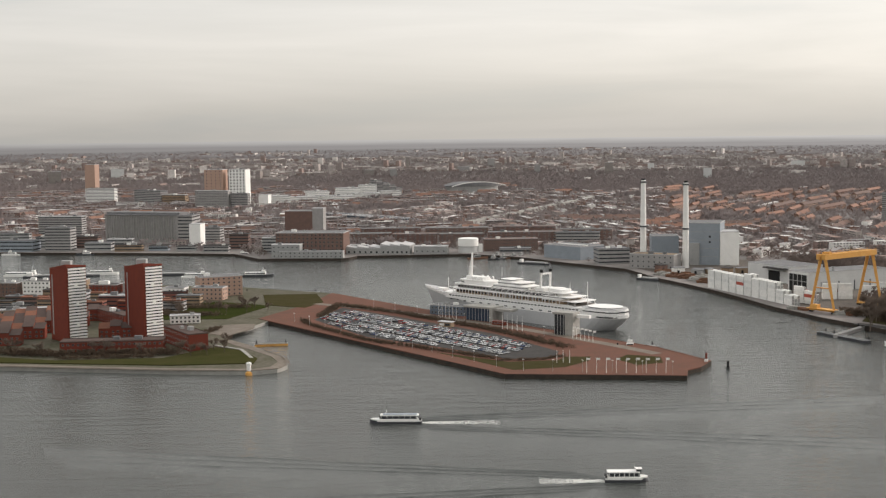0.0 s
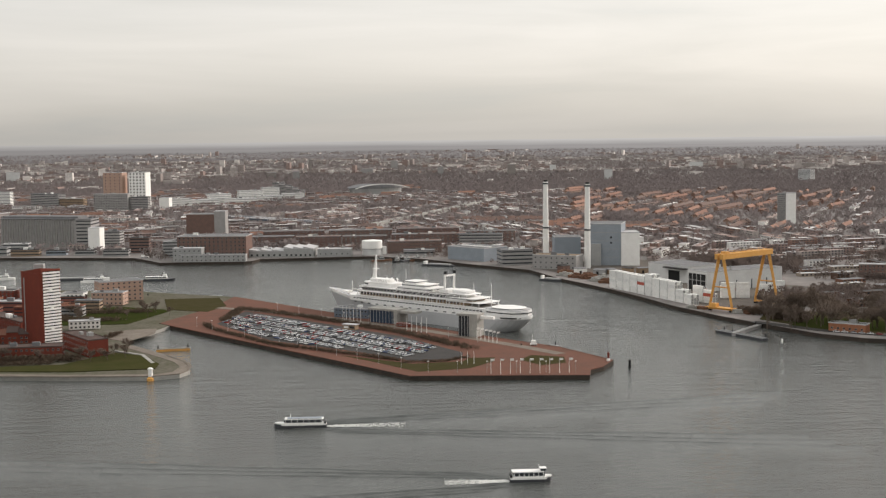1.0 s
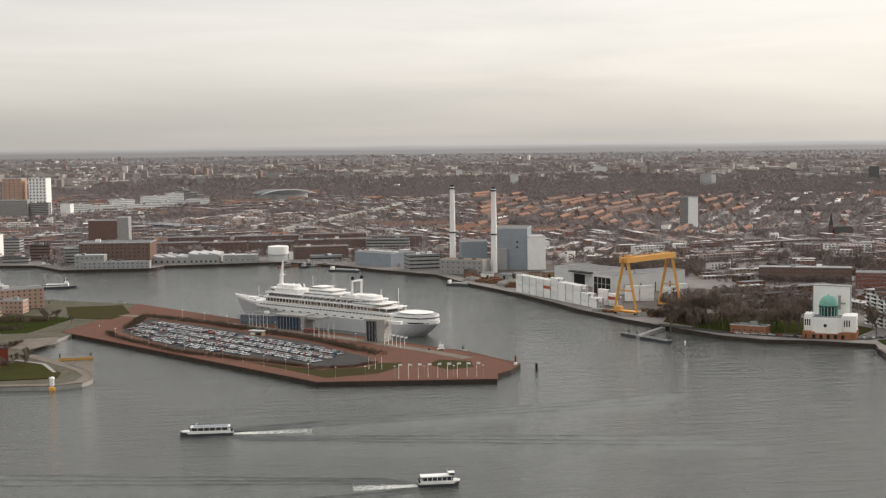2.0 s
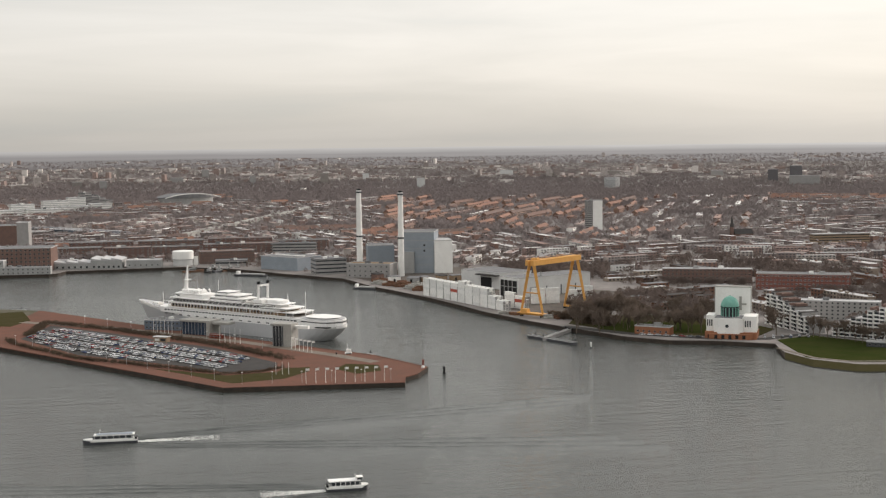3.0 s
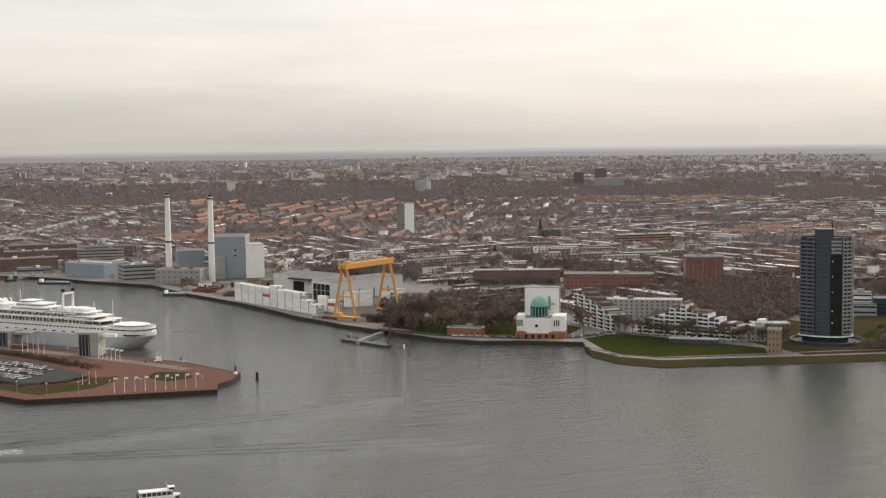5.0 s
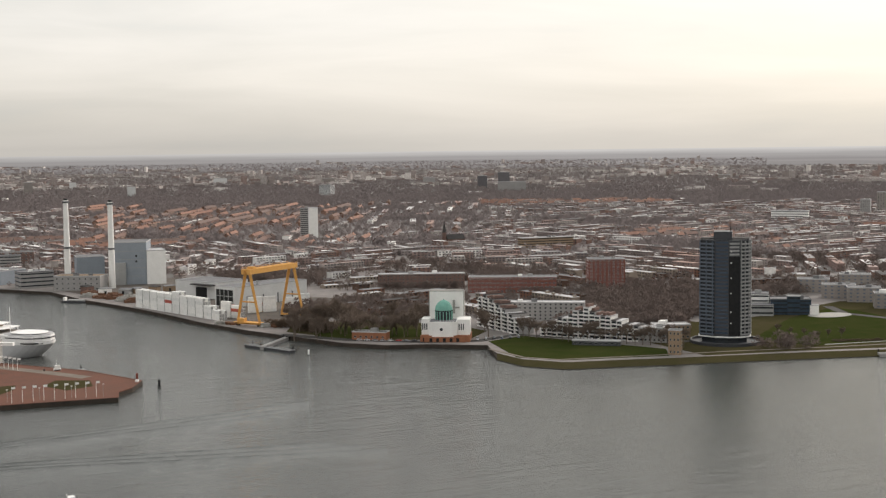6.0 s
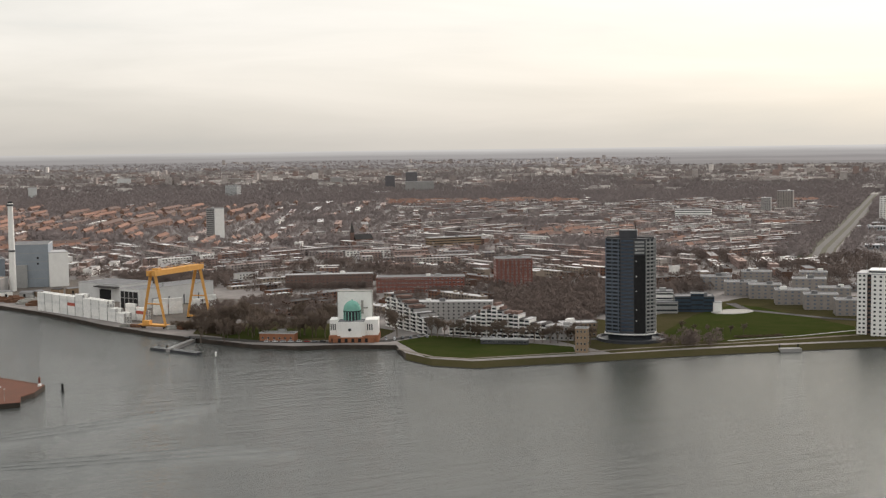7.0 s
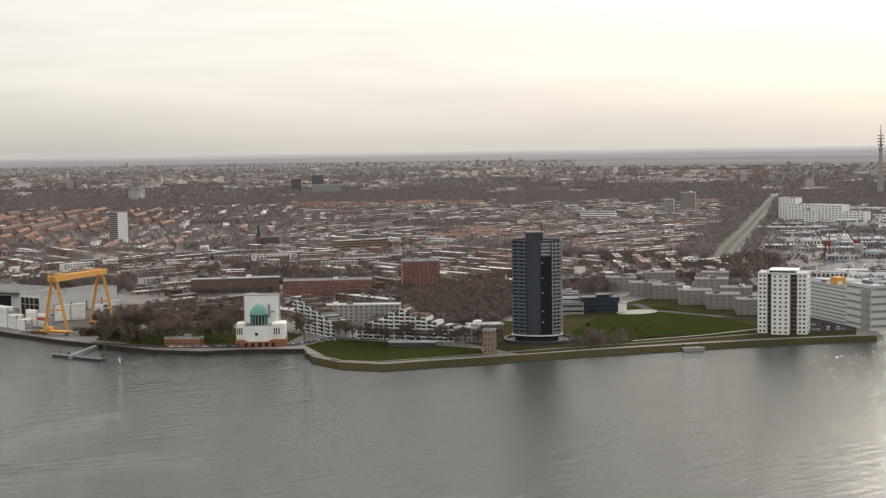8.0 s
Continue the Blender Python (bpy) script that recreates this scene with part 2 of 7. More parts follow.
# Far suburbs: wall and roof tones are lifted to carry the haze.
HAZED_WALL = mat_random("hazed_town_wall", [(0.0, (0.36, 0.325, 0.305)), (0.35, (0.26, 0.225, 0.21)), (0.65, (0.58, 0.54, 0.51)), (0.82, (0.25, 0.19, 0.17))], by="island")
HAZED_ROOF = mat_random("hazed_town_roof", [(0.0, (0.38, 0.355, 0.34)), (0.35, (0.26, 0.238, 0.23)), (0.66, (0.66, 0.635, 0.61)), (0.84, (0.25, 0.185, 0.165))], by="island")


# ---- building helpers ----
def box(bm, x0, x1, y0, y1, z0, z1, mi=0):
    v = [bm.verts.new((x, y, z)) for z in (z0, z1) for x, y in ((x0, y0), (x1, y0), (x1, y1), (x0, y1))]
    for q in ((3, 2, 1, 0), (4, 5, 6, 7), (0, 1, 5, 4), (1, 2, 6, 5), (2, 3, 7, 6), (3, 0, 4, 7)):
        bm.faces.new([v[i] for i in q]).material_index = mi


def prism(bm, pts, z0, z1, mi=0):
    """An upright prism over a counter-clockwise outline; z1 may be a function of (x, y)."""
    top = z1 if callable(z1) else (lambda x, y: z1)
    a = [bm.verts.new((x, y, z0)) for x, y in pts]
    b = [bm.verts.new((x, y, top(x, y))) for x, y in pts]
    n = len(pts)
    bm.faces.new(a[::-1]).material_index = mi
    bm.faces.new(b).material_index = mi
    for i in range(n):
        bm.faces.new((a[i], a[(i + 1) % n], b[(i + 1) % n], b[i])).material_index = mi


def tube(bm, p, q, r0, r1=None, n=8, caps=True):
    p, q = Vector(p), Vector(q)
    m = (q - p).to_track_quat("Z", "Y").to_matrix()
    r1 = r0 if r1 is None else r1
    rings = [[bm.verts.new(c + m @ Vector((r * math.cos(i * math.tau / n), r * math.sin(i * math.tau / n), 0))) for i in range(n)] for c, r in ((p, r0), (q, r1))]
    for i in range(n):
        bm.faces.new((rings[0][i], rings[0][(i + 1) % n], rings[1][(i + 1) % n], rings[1][i]))
    if caps:
        bm.faces.new(rings[0][::-1])
        bm.faces.new(rings[1])


def lathe(bm, profile, n=16, cx=0, cy=0):
    rings = [[bm.verts.new((cx + r * math.cos(i * math.tau / n), cy + r * math.sin(i * math.tau / n), z)) for i in range(n)] for r, z in profile]
    for a, b in zip(rings, rings[1:]):
        for i in range(n):
            bm.faces.new((a[i], a[(i + 1) % n], b[(i + 1) % n], b[i]))
    bm.faces.new(rings[0][::-1])
    bm.faces.new(rings[-1])


def mesh_of(name, bm, *mats):
    me = bpy.data.meshes.new(name)
    bm.normal_update()
    bm.to_mesh(me)
    bm.free()
    for m in mats:
        me.materials.append(m)
    return me


def part(name, bm, material, parent, label="", m=None):
    ms = material if isinstance(material, (tuple, list)) else (material,)
    ob = new(name, bm if isinstance(bm, bpy.types.Mesh) else mesh_of(name, bm, *ms))
    ob.parent = parent
    if m is not None:
        ob.matrix_basis = m
    return tagged(ob, label) if label else ob


def thing(name, m, label, category, group="", kind=""):
    ob = new(name)
    ob.matrix_basis = m
    ob.empty_display_size = 1.0
    return tagged(ob, label, category, group, kind)


def facing(p, q, z=3.0):
    """The pose of a building whose front runs from p to q, its depth going back (local +y)."""
    return pose(p[0], p[1], z, 0, 0, math.degrees(math.atan2(q[1] - p[1], q[0] - p[0]))), math.hypot(q[0] - p[0], q[1] - p[1])


def bmb(*boxes):
    bm = bmesh.new()
    for b in boxes:
        box(bm, *b)
    return bm


PANES = {}


def pane_mesh(w, h, frame_mat=None, glass=None):
    """A window: a frame round a dark pane, standing a little proud of the wall at y = 0."""
    frame_mat, glass = frame_mat or CONCRETE, glass or GLASS
    key = (round(w, 2), round(h, 2), frame_mat.name, glass.name)
    if key not in PANES:
        bm = bmesh.new()
        f = min(0.12, w * 0.1)
        box(bm, -w / 2, w / 2, -0.10, 0.05, 0, f)
        box(bm, -w / 2, w / 2, -0.10, 0.05, h - f, h)
        box(bm, -w / 2, -w / 2 + f, -0.08, 0.05, f, h - f)
        box(bm, w / 2 - f, w / 2, -0.08, 0.05, f, h - f)
        box(bm, -w / 2 + f, w / 2 - f, -0.04, 0.05, f, h - f, 1)
        PANES[key] = mesh_of("window", bm, frame_mat, glass)
    return PANES[key]


def windows_on(parent, x0, x1, y, turn, z0, storey, floors, bays, w, h, frame_mat=None, glass=None, offset=(0, 0)):
    """Rows of windows on a wall: along local x at depth y, the wall turned by turn degrees about offset."""
    base = pose(offset[0], offset[1], 0, 0, 0, turn)
    me = pane_mesh(w, h, frame_mat, glass)
    for k in range(floors):
        for i in range(bays):
            part("window", me, None, parent, m=base @ pose(x0 + (i + 0.5) * (x1 - x0) / bays, y, z0 + k * storey))


def building(name, p, q, depth, h, wall, roof, label, category="building", floors=0, bays=0, side_bays=0, w=1.6, wh=1.5, group="", frame_mat=None, glass=None, parapet=0.6, plant=True, strip=False, z=3.0):
    """A flat-roofed building: walls, a roof slab with a parapet, plant on the roof, and windows on the front and the flanks."""
    m, n = facing(p, q, z)
    t = thing(name, m, label, category, group)
    part("wall", bmb((0, n, 0, depth, 0, h)), wall, t)
    e = 0.35
    part("roof", bmb((0.1, n - 0.1, 0.1, depth - 0.1, h, h + 0.15)), roof, t)
    part("parapet", bmb((-e / 2, n + e / 2, -e / 2, e / 2, h - 0.2, h + parapet), (-e / 2, n + e / 2, depth - e / 2, depth + e / 2, h - 0.2, h + parapet),
                        (-e / 2, e / 2, e / 2, depth - e / 2, h - 0.2, h + parapet), (n - e / 2, n + e / 2, e / 2, depth - e / 2, h - 0.2, h + parapet)), roof if strip or roof is ROOF_BROWN else ROOF_LIGHT, t)
    if plant:
        rng = random.Random(int(abs(p[0] * 7 + p[1] * 3)))
        for _ in range(1 if n < 25 else 2):
            cx, cy, s = rng.uniform(0.2, 0.8) * n, rng.uniform(0.3, 0.7) * depth, rng.uniform(1.5, 3.0)
            part("plant_box", bmb((cx - s, cx + s, cy - s * 0.6, cy + s * 0.6, h + 0.15, h + 0.15 + s)), rng.choice((GREY_CLAD, WHITE, ROOF_GREY)), t)
    if floors:
        st = h / floors
        if strip:
            for k in range(floors):
                part("window_band", bmb((0.4, n - 0.4, -0.08, 0.05, k * st + st * 0.40, k * st + st * 0.74), (n - 0.05, n + 0.08, 0.5, depth - 0.5, k * st + st * 0.40, k * st + st * 0.74), (-0.08, 0.05, 0.5, depth - 0.5, k * st + st * 0.40, k * st + st * 0.74)), glass or GLASS, t)
        else:
            windows_on(t, 0.4, n - 0.4, 0, 0, st * 0.3, st, floors, bays, w, wh, frame_mat, glass)
            if side_bays:
                river_side = -((q[0] - p[0]) * p[0] + (q[1] - p[1]) * p[1]) / n  # the flank turned to the river carries windows
                if river_side > n:
                    windows_on(t, 0.4, depth - 0.4, 0, 90, st * 0.3, st, floors, side_bays, w, wh, frame_mat, glass, (n, 0))
                else:
                    windows_on(t, -depth + 0.4, -0.4, 0, -90, st * 0.3, st, floors, side_bays, w, wh, frame_mat, glass, (0, 0))
    return t


def slab(name, pts, z0, z1, material, label, category="", kind="structure"):
    if sum(a[0] * b[1] - b[0] * a[1] for a, b in zip(pts, pts[1:] + pts[:1])) < 0:
        pts = pts[::-1]
    bm = bmesh.new()
    prism(bm, pts, z0, z1)
    bm.normal_update()
    bmesh.ops.triangulate(bm, faces=[f for f in bm.faces if len(f.verts) > 4])
    ms = material if isinstance(material, tuple) else (material,)
    if len(ms) > 1:
        for f in bm.faces:
            f.normal_update()
            f.material_index = 1 if abs(f.normal.z) < 0.5 else 0
    return tagged(new(name, mesh_of(name, bm, *ms)), label, category, kind=kind)


# ---- water and land ----
def flung(az, d):
    """A place on the land at that azimuth (degrees) and distance. Past 3.8 km the far country is drawn in: it rises towards the horizon and its scale shrinks to match."""
    r = d if d <= 3800 else 3800 + 1100 * (1 - 3800 / d) / (1 - 3800 / 28300)
    z = 3.0 if d <= 3800 else 3.0 + (EYE - 3) * (1 - r / d)
    a = radians(az)
    return Vector((r * math.sin(a), r * math.cos(a), z)), r / d


BANK = [(-180, 2500), (-60, 2600), (-23, 1856), (-18.5, 1786), (-14, 1727), (-8.9, 1660), (-8.0, 1588), (-4.2, 1572), (-3.8, 1602), (-1.4, 1602), (1.0, 1609), (3.3, 1561), (5.25, 1493), (7.8, 1427), (9.07, 1342), (11.6, 1235), (13.9, 1132),
        (15.9, 1072), (17.75, 1031), (19.9, 990), (21.9, 973), (23.6, 975), (26.2, 967), (26.6, 916), (27.7, 889), (29.6, 876), (34.3, 899), (39, 931), (42.7, 960), (50.4, 1026), (50.45, 1260), (58, 1300), (100, 2500), (180, 2500)]


def bank(az):
    return float(np.interp(az, [b[0] for b in BANK], [b[1] for b in BANK]))


def far_land():
    azs = list(np.arange(-180, -30, 5.0)) + list(np.arange(-30, 60, 0.35)) + list(np.arange(60, 180, 5.0))
    azs = sorted(set(azs) | {26.2, 26.6, 50.4, 50.45})
    rings = [2600, 2900, 3200, 3500, 3800, 4000, 4300, 4700, 5200, 5900, 6800, 8000, 9500]
    verts, faces, mi = [], [], []
    n = 3 + 4 + len(rings)
    for az in azs:
        d = bank(az)
        soft = 26.5 < az < 50.42
        a = radians(az)
        for r, z in ((d, -2.0), (d, 0.6 if soft else 2.9), (d + (14 if soft else 0.8), 3.0)):
            verts.append((r * math.sin(a), r * math.cos(a), z))
        for k in range(4):
            verts.append(flung(az, d + 14 + (2600 - d - 14) * (k + 0.6) / 4.6 if d < 2500 else d + 14 + k)[0])
        for r in rings:
            verts.append(flung(az, r)[0])
    m = len(azs)
    for i in range(m):
        j = (i + 1) % m
        for k in range(n - 1):
            faces.append((i * n + k, j * n + k, j * n + k + 1, i * n + k + 1))
            soft = 26.5 < azs[i] < 50.42
            mi.append((0 if not soft else 1) if k < 2 else (2 if k < 9 else 3))
            if k == 1 and soft:
                mi[-1] = 4
    me = bpy.data.meshes.new("ground")
    me.from_pydata(verts, [], faces)
    for x in (QUAY_WALL, STONE_BANK, CITY_GROUND, HAZED_GROUND, DRY_GRASS):
        me.materials.append(x)
    me.polygons.foreach_set("material_index", mi)
    me.update()
    return tagged(new("ground", me), "flat city land and far country with haze in its colour, up to the horizon", "ground", kind="structure")


far_land()


def backdrop():
    """The last strip of country below the horizon, far behind everything; its haze is painted as glowing colour."""
    m = bpy.data.materials.new("glowing_haze")
    m.use_nodes = True
    add = nodes_of(m.node_tree)
    pos = add("ShaderNodeNewGeometry").outputs["Position"]
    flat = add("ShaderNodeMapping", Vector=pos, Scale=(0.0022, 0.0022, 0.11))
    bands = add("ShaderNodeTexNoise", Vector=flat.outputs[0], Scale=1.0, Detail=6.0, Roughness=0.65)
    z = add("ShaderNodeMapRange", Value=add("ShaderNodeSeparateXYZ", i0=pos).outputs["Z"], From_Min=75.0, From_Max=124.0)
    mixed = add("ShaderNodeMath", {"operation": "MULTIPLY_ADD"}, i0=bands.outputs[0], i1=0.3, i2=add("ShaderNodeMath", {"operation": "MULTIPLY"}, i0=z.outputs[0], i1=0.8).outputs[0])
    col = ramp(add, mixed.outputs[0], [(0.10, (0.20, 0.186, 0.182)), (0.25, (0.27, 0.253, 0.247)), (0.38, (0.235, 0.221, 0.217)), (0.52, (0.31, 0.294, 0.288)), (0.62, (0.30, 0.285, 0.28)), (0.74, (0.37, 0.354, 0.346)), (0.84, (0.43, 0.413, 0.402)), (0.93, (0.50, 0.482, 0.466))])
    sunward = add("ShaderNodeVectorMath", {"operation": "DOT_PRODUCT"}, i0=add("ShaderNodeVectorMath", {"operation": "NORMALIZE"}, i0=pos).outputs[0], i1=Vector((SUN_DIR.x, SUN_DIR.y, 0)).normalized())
    # the painted haze glows brighter on the sun's side
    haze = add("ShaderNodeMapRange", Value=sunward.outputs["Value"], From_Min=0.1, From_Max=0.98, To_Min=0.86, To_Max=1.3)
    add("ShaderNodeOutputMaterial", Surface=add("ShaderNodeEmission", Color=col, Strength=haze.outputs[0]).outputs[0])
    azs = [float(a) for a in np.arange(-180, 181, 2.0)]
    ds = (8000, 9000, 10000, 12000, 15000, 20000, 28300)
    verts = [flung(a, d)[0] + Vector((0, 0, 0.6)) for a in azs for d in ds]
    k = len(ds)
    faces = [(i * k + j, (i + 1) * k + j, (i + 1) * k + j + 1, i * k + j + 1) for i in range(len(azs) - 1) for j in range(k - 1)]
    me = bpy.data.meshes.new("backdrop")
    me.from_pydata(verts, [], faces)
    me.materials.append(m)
    return tagged(new("backdrop", me), "country at the horizon, its haze painted as a glow", "backdrop", kind="structure")


backdrop()
bm = bmesh.new()
bmesh.ops.create_circle(bm, cap_ends=True, segments=64, radius=3900)
tagged(new("water", mesh_of("water", bm, WATER)), "grey-brown rippled river water", "river", kind="structure")
slab("near_bank", [(-1500, 260), (-1500, -2600), (1500, -2600), (1500, 200), (300, 230), (-300, 250)], -2, 3, (CITY_GROUND, QUAY_WALL), "land round the foot of the viewing tower", "ground")
PENINSULA = [(-900, 930), (-287, 850), (-174, 829), (-121, 823), (-106, 830), (-101, 843), (-103, 858), (-108, 877), (-123, 902), (-153, 946), (-165, 980), (-150, 1014), (-141, 1044), (-116, 1100), (-104, 1200), (-108, 1229), (-195, 1283), (-457, 1363), (-900, 1500)]
slab("peninsula", PENINSULA, -2, 2.6, (SHORE_GROUND, CONCRETE), "paved peninsula with pale stone quay walls", "land")

# ---- peninsula surfaces ----
PIER = [(-140, 1046), (36, 802), (145, 790), (149, 809), (159, 819), (170, 842), (144, 899), (121, 927), (-14, 1103), (-105, 1228), (-118, 1150), (-150, 1060)]
slab("pier_paving", PIER, -2, 2.9, (PAVING, QUAY_WALL), "red brick paving of the pier", "pavement")
slab("parking_lot", [(-104, 1049), (-87, 1120), (-40, 1064), (38, 962), (76, 884), (73, 862), (41, 855), (5, 898), (-57, 957)], 2.8, 2.98, ASPHALT, "asphalt car park", "car park")
slab("pier_lawn", [(-6, 885), (14, 858), (42, 816), (75, 824), (92, 846), (95, 862), (78, 862), (73, 850), (40, 845)], 2.8, 3.0, DRY_GRASS, "worn lawn beside the car park", "lawn")
slab("pier_lawn", [(110, 851), (120, 868), (140, 858), (138, 836), (121, 829)], 2.8, 2.98, DRY_GRASS, "worn round lawn on the pier head", "lawn")
slab("dike_lawn", [(-900, 950), (-298, 883), (-257, 868), (-187, 873), (-160, 916), (-139, 902), (-124, 868), (-124, 850), (-178, 846), (-287, 862), (-900, 940)], 2.5, 3.2, DIKE_GRASS, "mown grass strip along the quay", "lawn")
slab("shore_lawn", [(-175, 1060), (-240, 1060), (-250, 1150), (-200, 1170), (-150, 1140)], 2.5, 2.95, GRASS, "grass and shrubs behind the inlet", "lawn")
slab("shore_lawn", [(-167, 1218), (-118, 1221), (-106, 1159), (-119, 1123), (-155, 1144)], 2.5, 2.95, DRY_GRASS, "grass field at the root of the pier", "lawn")
slab("river_lawn", [(436, 884), (471, 897), (494, 858), (530, 790), (515, 764), (441, 782), (420, 808)], 2.6, 3.15, GRASS, "mown riverside lawn", "lawn")
slab("park_ground", [(x * math.sin(radians(a)), x * math.cos(radians(a))) for a, x in ((35.5, 925), (39, 953), (42.7, 982), (46, 1010), (49.6, 1040), (49.6, 1160), (46, 1290), (41, 1260), (38, 1150), (36, 1090), (32, 1135), (29, 1120), (29.5, 1010), (33, 985))], 2.7, 3.07, DRY_GRASS, "brown-green ground under bare trees", "park")
slab("park_lawn", [(612, 800), (710, 878), (787, 917), (793, 892), (770, 755), (742, 728), (630, 752)], 2.6, 3.15, GRASS, "wide mown park lawn", "lawn")

slab("bank_park", [(318, 1008), (352, 940), (398, 915), (432, 905), (460, 935), (450, 985), (400, 1040), (340, 1055)], 2.6, 3.08, DRY_GRASS, "worn brown-green park ground under bare trees", "park")
slab("bank_lawn", [(330, 968), (352, 946), (372, 940), (402, 930), (424, 930), (430, 952), (404, 985), (360, 1016), (338, 1010)], 2.7, 3.16, GRASS, "mown lawn under the park trees", "lawn")
# ---- blocks on the far bank, the power station, the yard ----
building("terminal_annex", (-12, 1075), (15, 1060), 13, 7.5, SLATE_BLUE, ROOF_GREY, "low blue-grey glazed quay building", floors=2, bays=9, side_bays=4, z=2.9)
building("brick_block", (-262, 896), (-193, 902), 16, 7.5, BRICK_RED, ROOF_BROWN, "long low red brick housing block under the towers", floors=2, bays=20, side_bays=4, w=1.5, z=3)
building("brick_block", (-201, 944), (-175, 900), 14, 11.3, BRICK_RED, ROOF_BROWN, "red brick apartment block with dark roof", floors=3, bays=12, z=3)
building("terrace", (-365, 1069), (-325, 1086), 10, 6.9, BRICK_TAN, ROOF_LIGHT, "cream-roofed brick terrace behind the towers", floors=2, bays=10)
building("brick_block", (-292, 1077), (-247, 1016), 12, 9, BRICK_RED, ROOF_BROWN, "red brick wall-like housing block", floors=3, bays=16)
building("salmon_block", (-222, 1203), (-186, 1218), 22, 17.7, BRICK_SALMON, ROOF_GREY, "salmon brick block with a flat roof", floors=5, bays=8, side_bays=4)
building("salmon_block", (-226, 1184), (-198, 1179), 14, 11, BRICK_SALMON, ROOF_GREY, "low salmon brick building", floors=3, bays=7, side_bays=3)
building("apartment_block", (-251, 1180), (-232, 1178), 14, 11.2, WHITE, ROOF_GREY, "small white-fronted apartment block", floors=3, bays=5, side_bays=3)
building("low_building", (-215, 1033), (-192, 1037), 10, 6.0, WHITE, ROOF_LIGHT, "low white building by the shore", floors=2, bays=7)
for i in range(5):
    building("town_house", (-420 + 32 * i, 1222 - 5 * i), (-394 + 32 * i, 1218 - 5 * i), 16, (13, 15, 16, 12, 14)[i], (BRICK_BROWN, WHITE, BRICK_TAN, BRICK_RED, STONE_GREY)[i], (ROOF_GREY, ROOF_DARK)[i % 2], "mixed-colour waterside apartment block", floors=4, bays=7, side_bays=3, group="waterside blocks")
building("silo_wing", (-365, 1823), (-345, 1821), 40, 37, STONE_GREY, ROOF_GREY, "grey concrete wing of the grain silo", floors=8, strip=True)
building("warehouse", (-335, 1747), (-320, 1745), 20, 30.5, WHITE, ROOF_LIGHT, "tall plain white warehouse", plant=False)
building("office_block", (-328, 1799), (-303, 1796), 20, 22, STONE_GREY, ROOF_GREY, "grey concrete office block", floors=6, strip=True)
building("office_block", (-514, 1710), (-480, 1706), 20, 30, STONE_GREY, ROOF_GREY, "stepped grey office with dark window bands", floors=8, strip=True)
building("shed", (-572, 1709), (-528, 1704), 25, 14, BLUE_CLAD, ROOF_GREY, "blue-grey shed along the quay", floors=3, strip=True)
building("apartment_block", (-596, 1954), (-530, 1945), 18, 30, STONE_GREY, ROOF_LIGHT, "long grey apartment block", floors=9, strip=True)
building("quay_house", (-206, 1582), (-172, 1578), 16, 15.5, GREY_CLAD, ROOF_LIGHT, "light grey quayside house", floors=3, bays=6)
building("flour_mill", (-205, 1618), (-122, 1608), 40, 26.8, BRICK_BROWN, ROOF_GREY, "big brown brick flour mill", "mill", floors=6, bays=16, w=2.2, wh=2.0)
building("mill_tower", (-234, 1957), (-193, 1951), 30, 34, BRICK_BROWN, ROOF_GREY, "dark brown brick mill tower", "mill", plant=False)
building("mill_tower", (-193, 1951), (-177, 1949), 20, 38, STONE_GREY, ROOF_LIGHT, "pale concrete stair tower of the mill", "mill", plant=False)
building("low_shed", (-197, 1579), (-120, 1569), 10, 8, GREY_CLAD, ROOF_GREY, "low grey quayside shed", floors=2, bays=14)
building("quay_shed", (-37, 1614), (3, 1609), 20, 9, GREY_CLAD, ROOF_LIGHT, "low grey shed by the harbour", "shed", floors=1, bays=6)
building("tower_block", (-496, 2765), (-457, 2757), 30, 75, BRICK_SALMON, ROOF_LIGHT, "tall orange-brown apartment tower", floors=12, bays=4, w=2, wh=2)
building("tower_block", (-443, 2754), (-408, 2747), 30, 75, WHITE, ROOF_LIGHT, "tall white apartment tower", floors=12, bays=5, w=3, wh=3)
building("apartment_slab", (-497, 2662), (-429, 2648), 16, 36, STONE_GREY, ROOF_LIGHT, "broad pale apartment slab with windows", floors=11, bays=20, w=2)
building("apartment_slab", (-425, 2655), (-390, 2648), 16, 30, STONE_GREY, ROOF_GREY, "lower grey apartment slab beside the white tower", floors=9, strip=True)
building("apartment_slab", (-789, 2935), (-722, 2921), 16, 32, WHITE, ROOF_LIGHT, "pale broad apartment slab far off", floors=10, strip=True)
building("tower_block", (-950, 3534), (-922, 3527), 24, 72, BRICK_SALMON, ROOF_LIGHT, "tall brown-red apartment tower far off")
building("office_block", (-676, 2911), (-606, 2851), 20, 29, STONE_GREY, ROOF_GREY, "long grey office block", floors=8, strip=True)
building("office_block", (-603, 2851), (-552, 2841), 20, 20, BRICK_TAN, ROOF_LIGHT, "low yellow-tan office block", floors=6, strip=True)
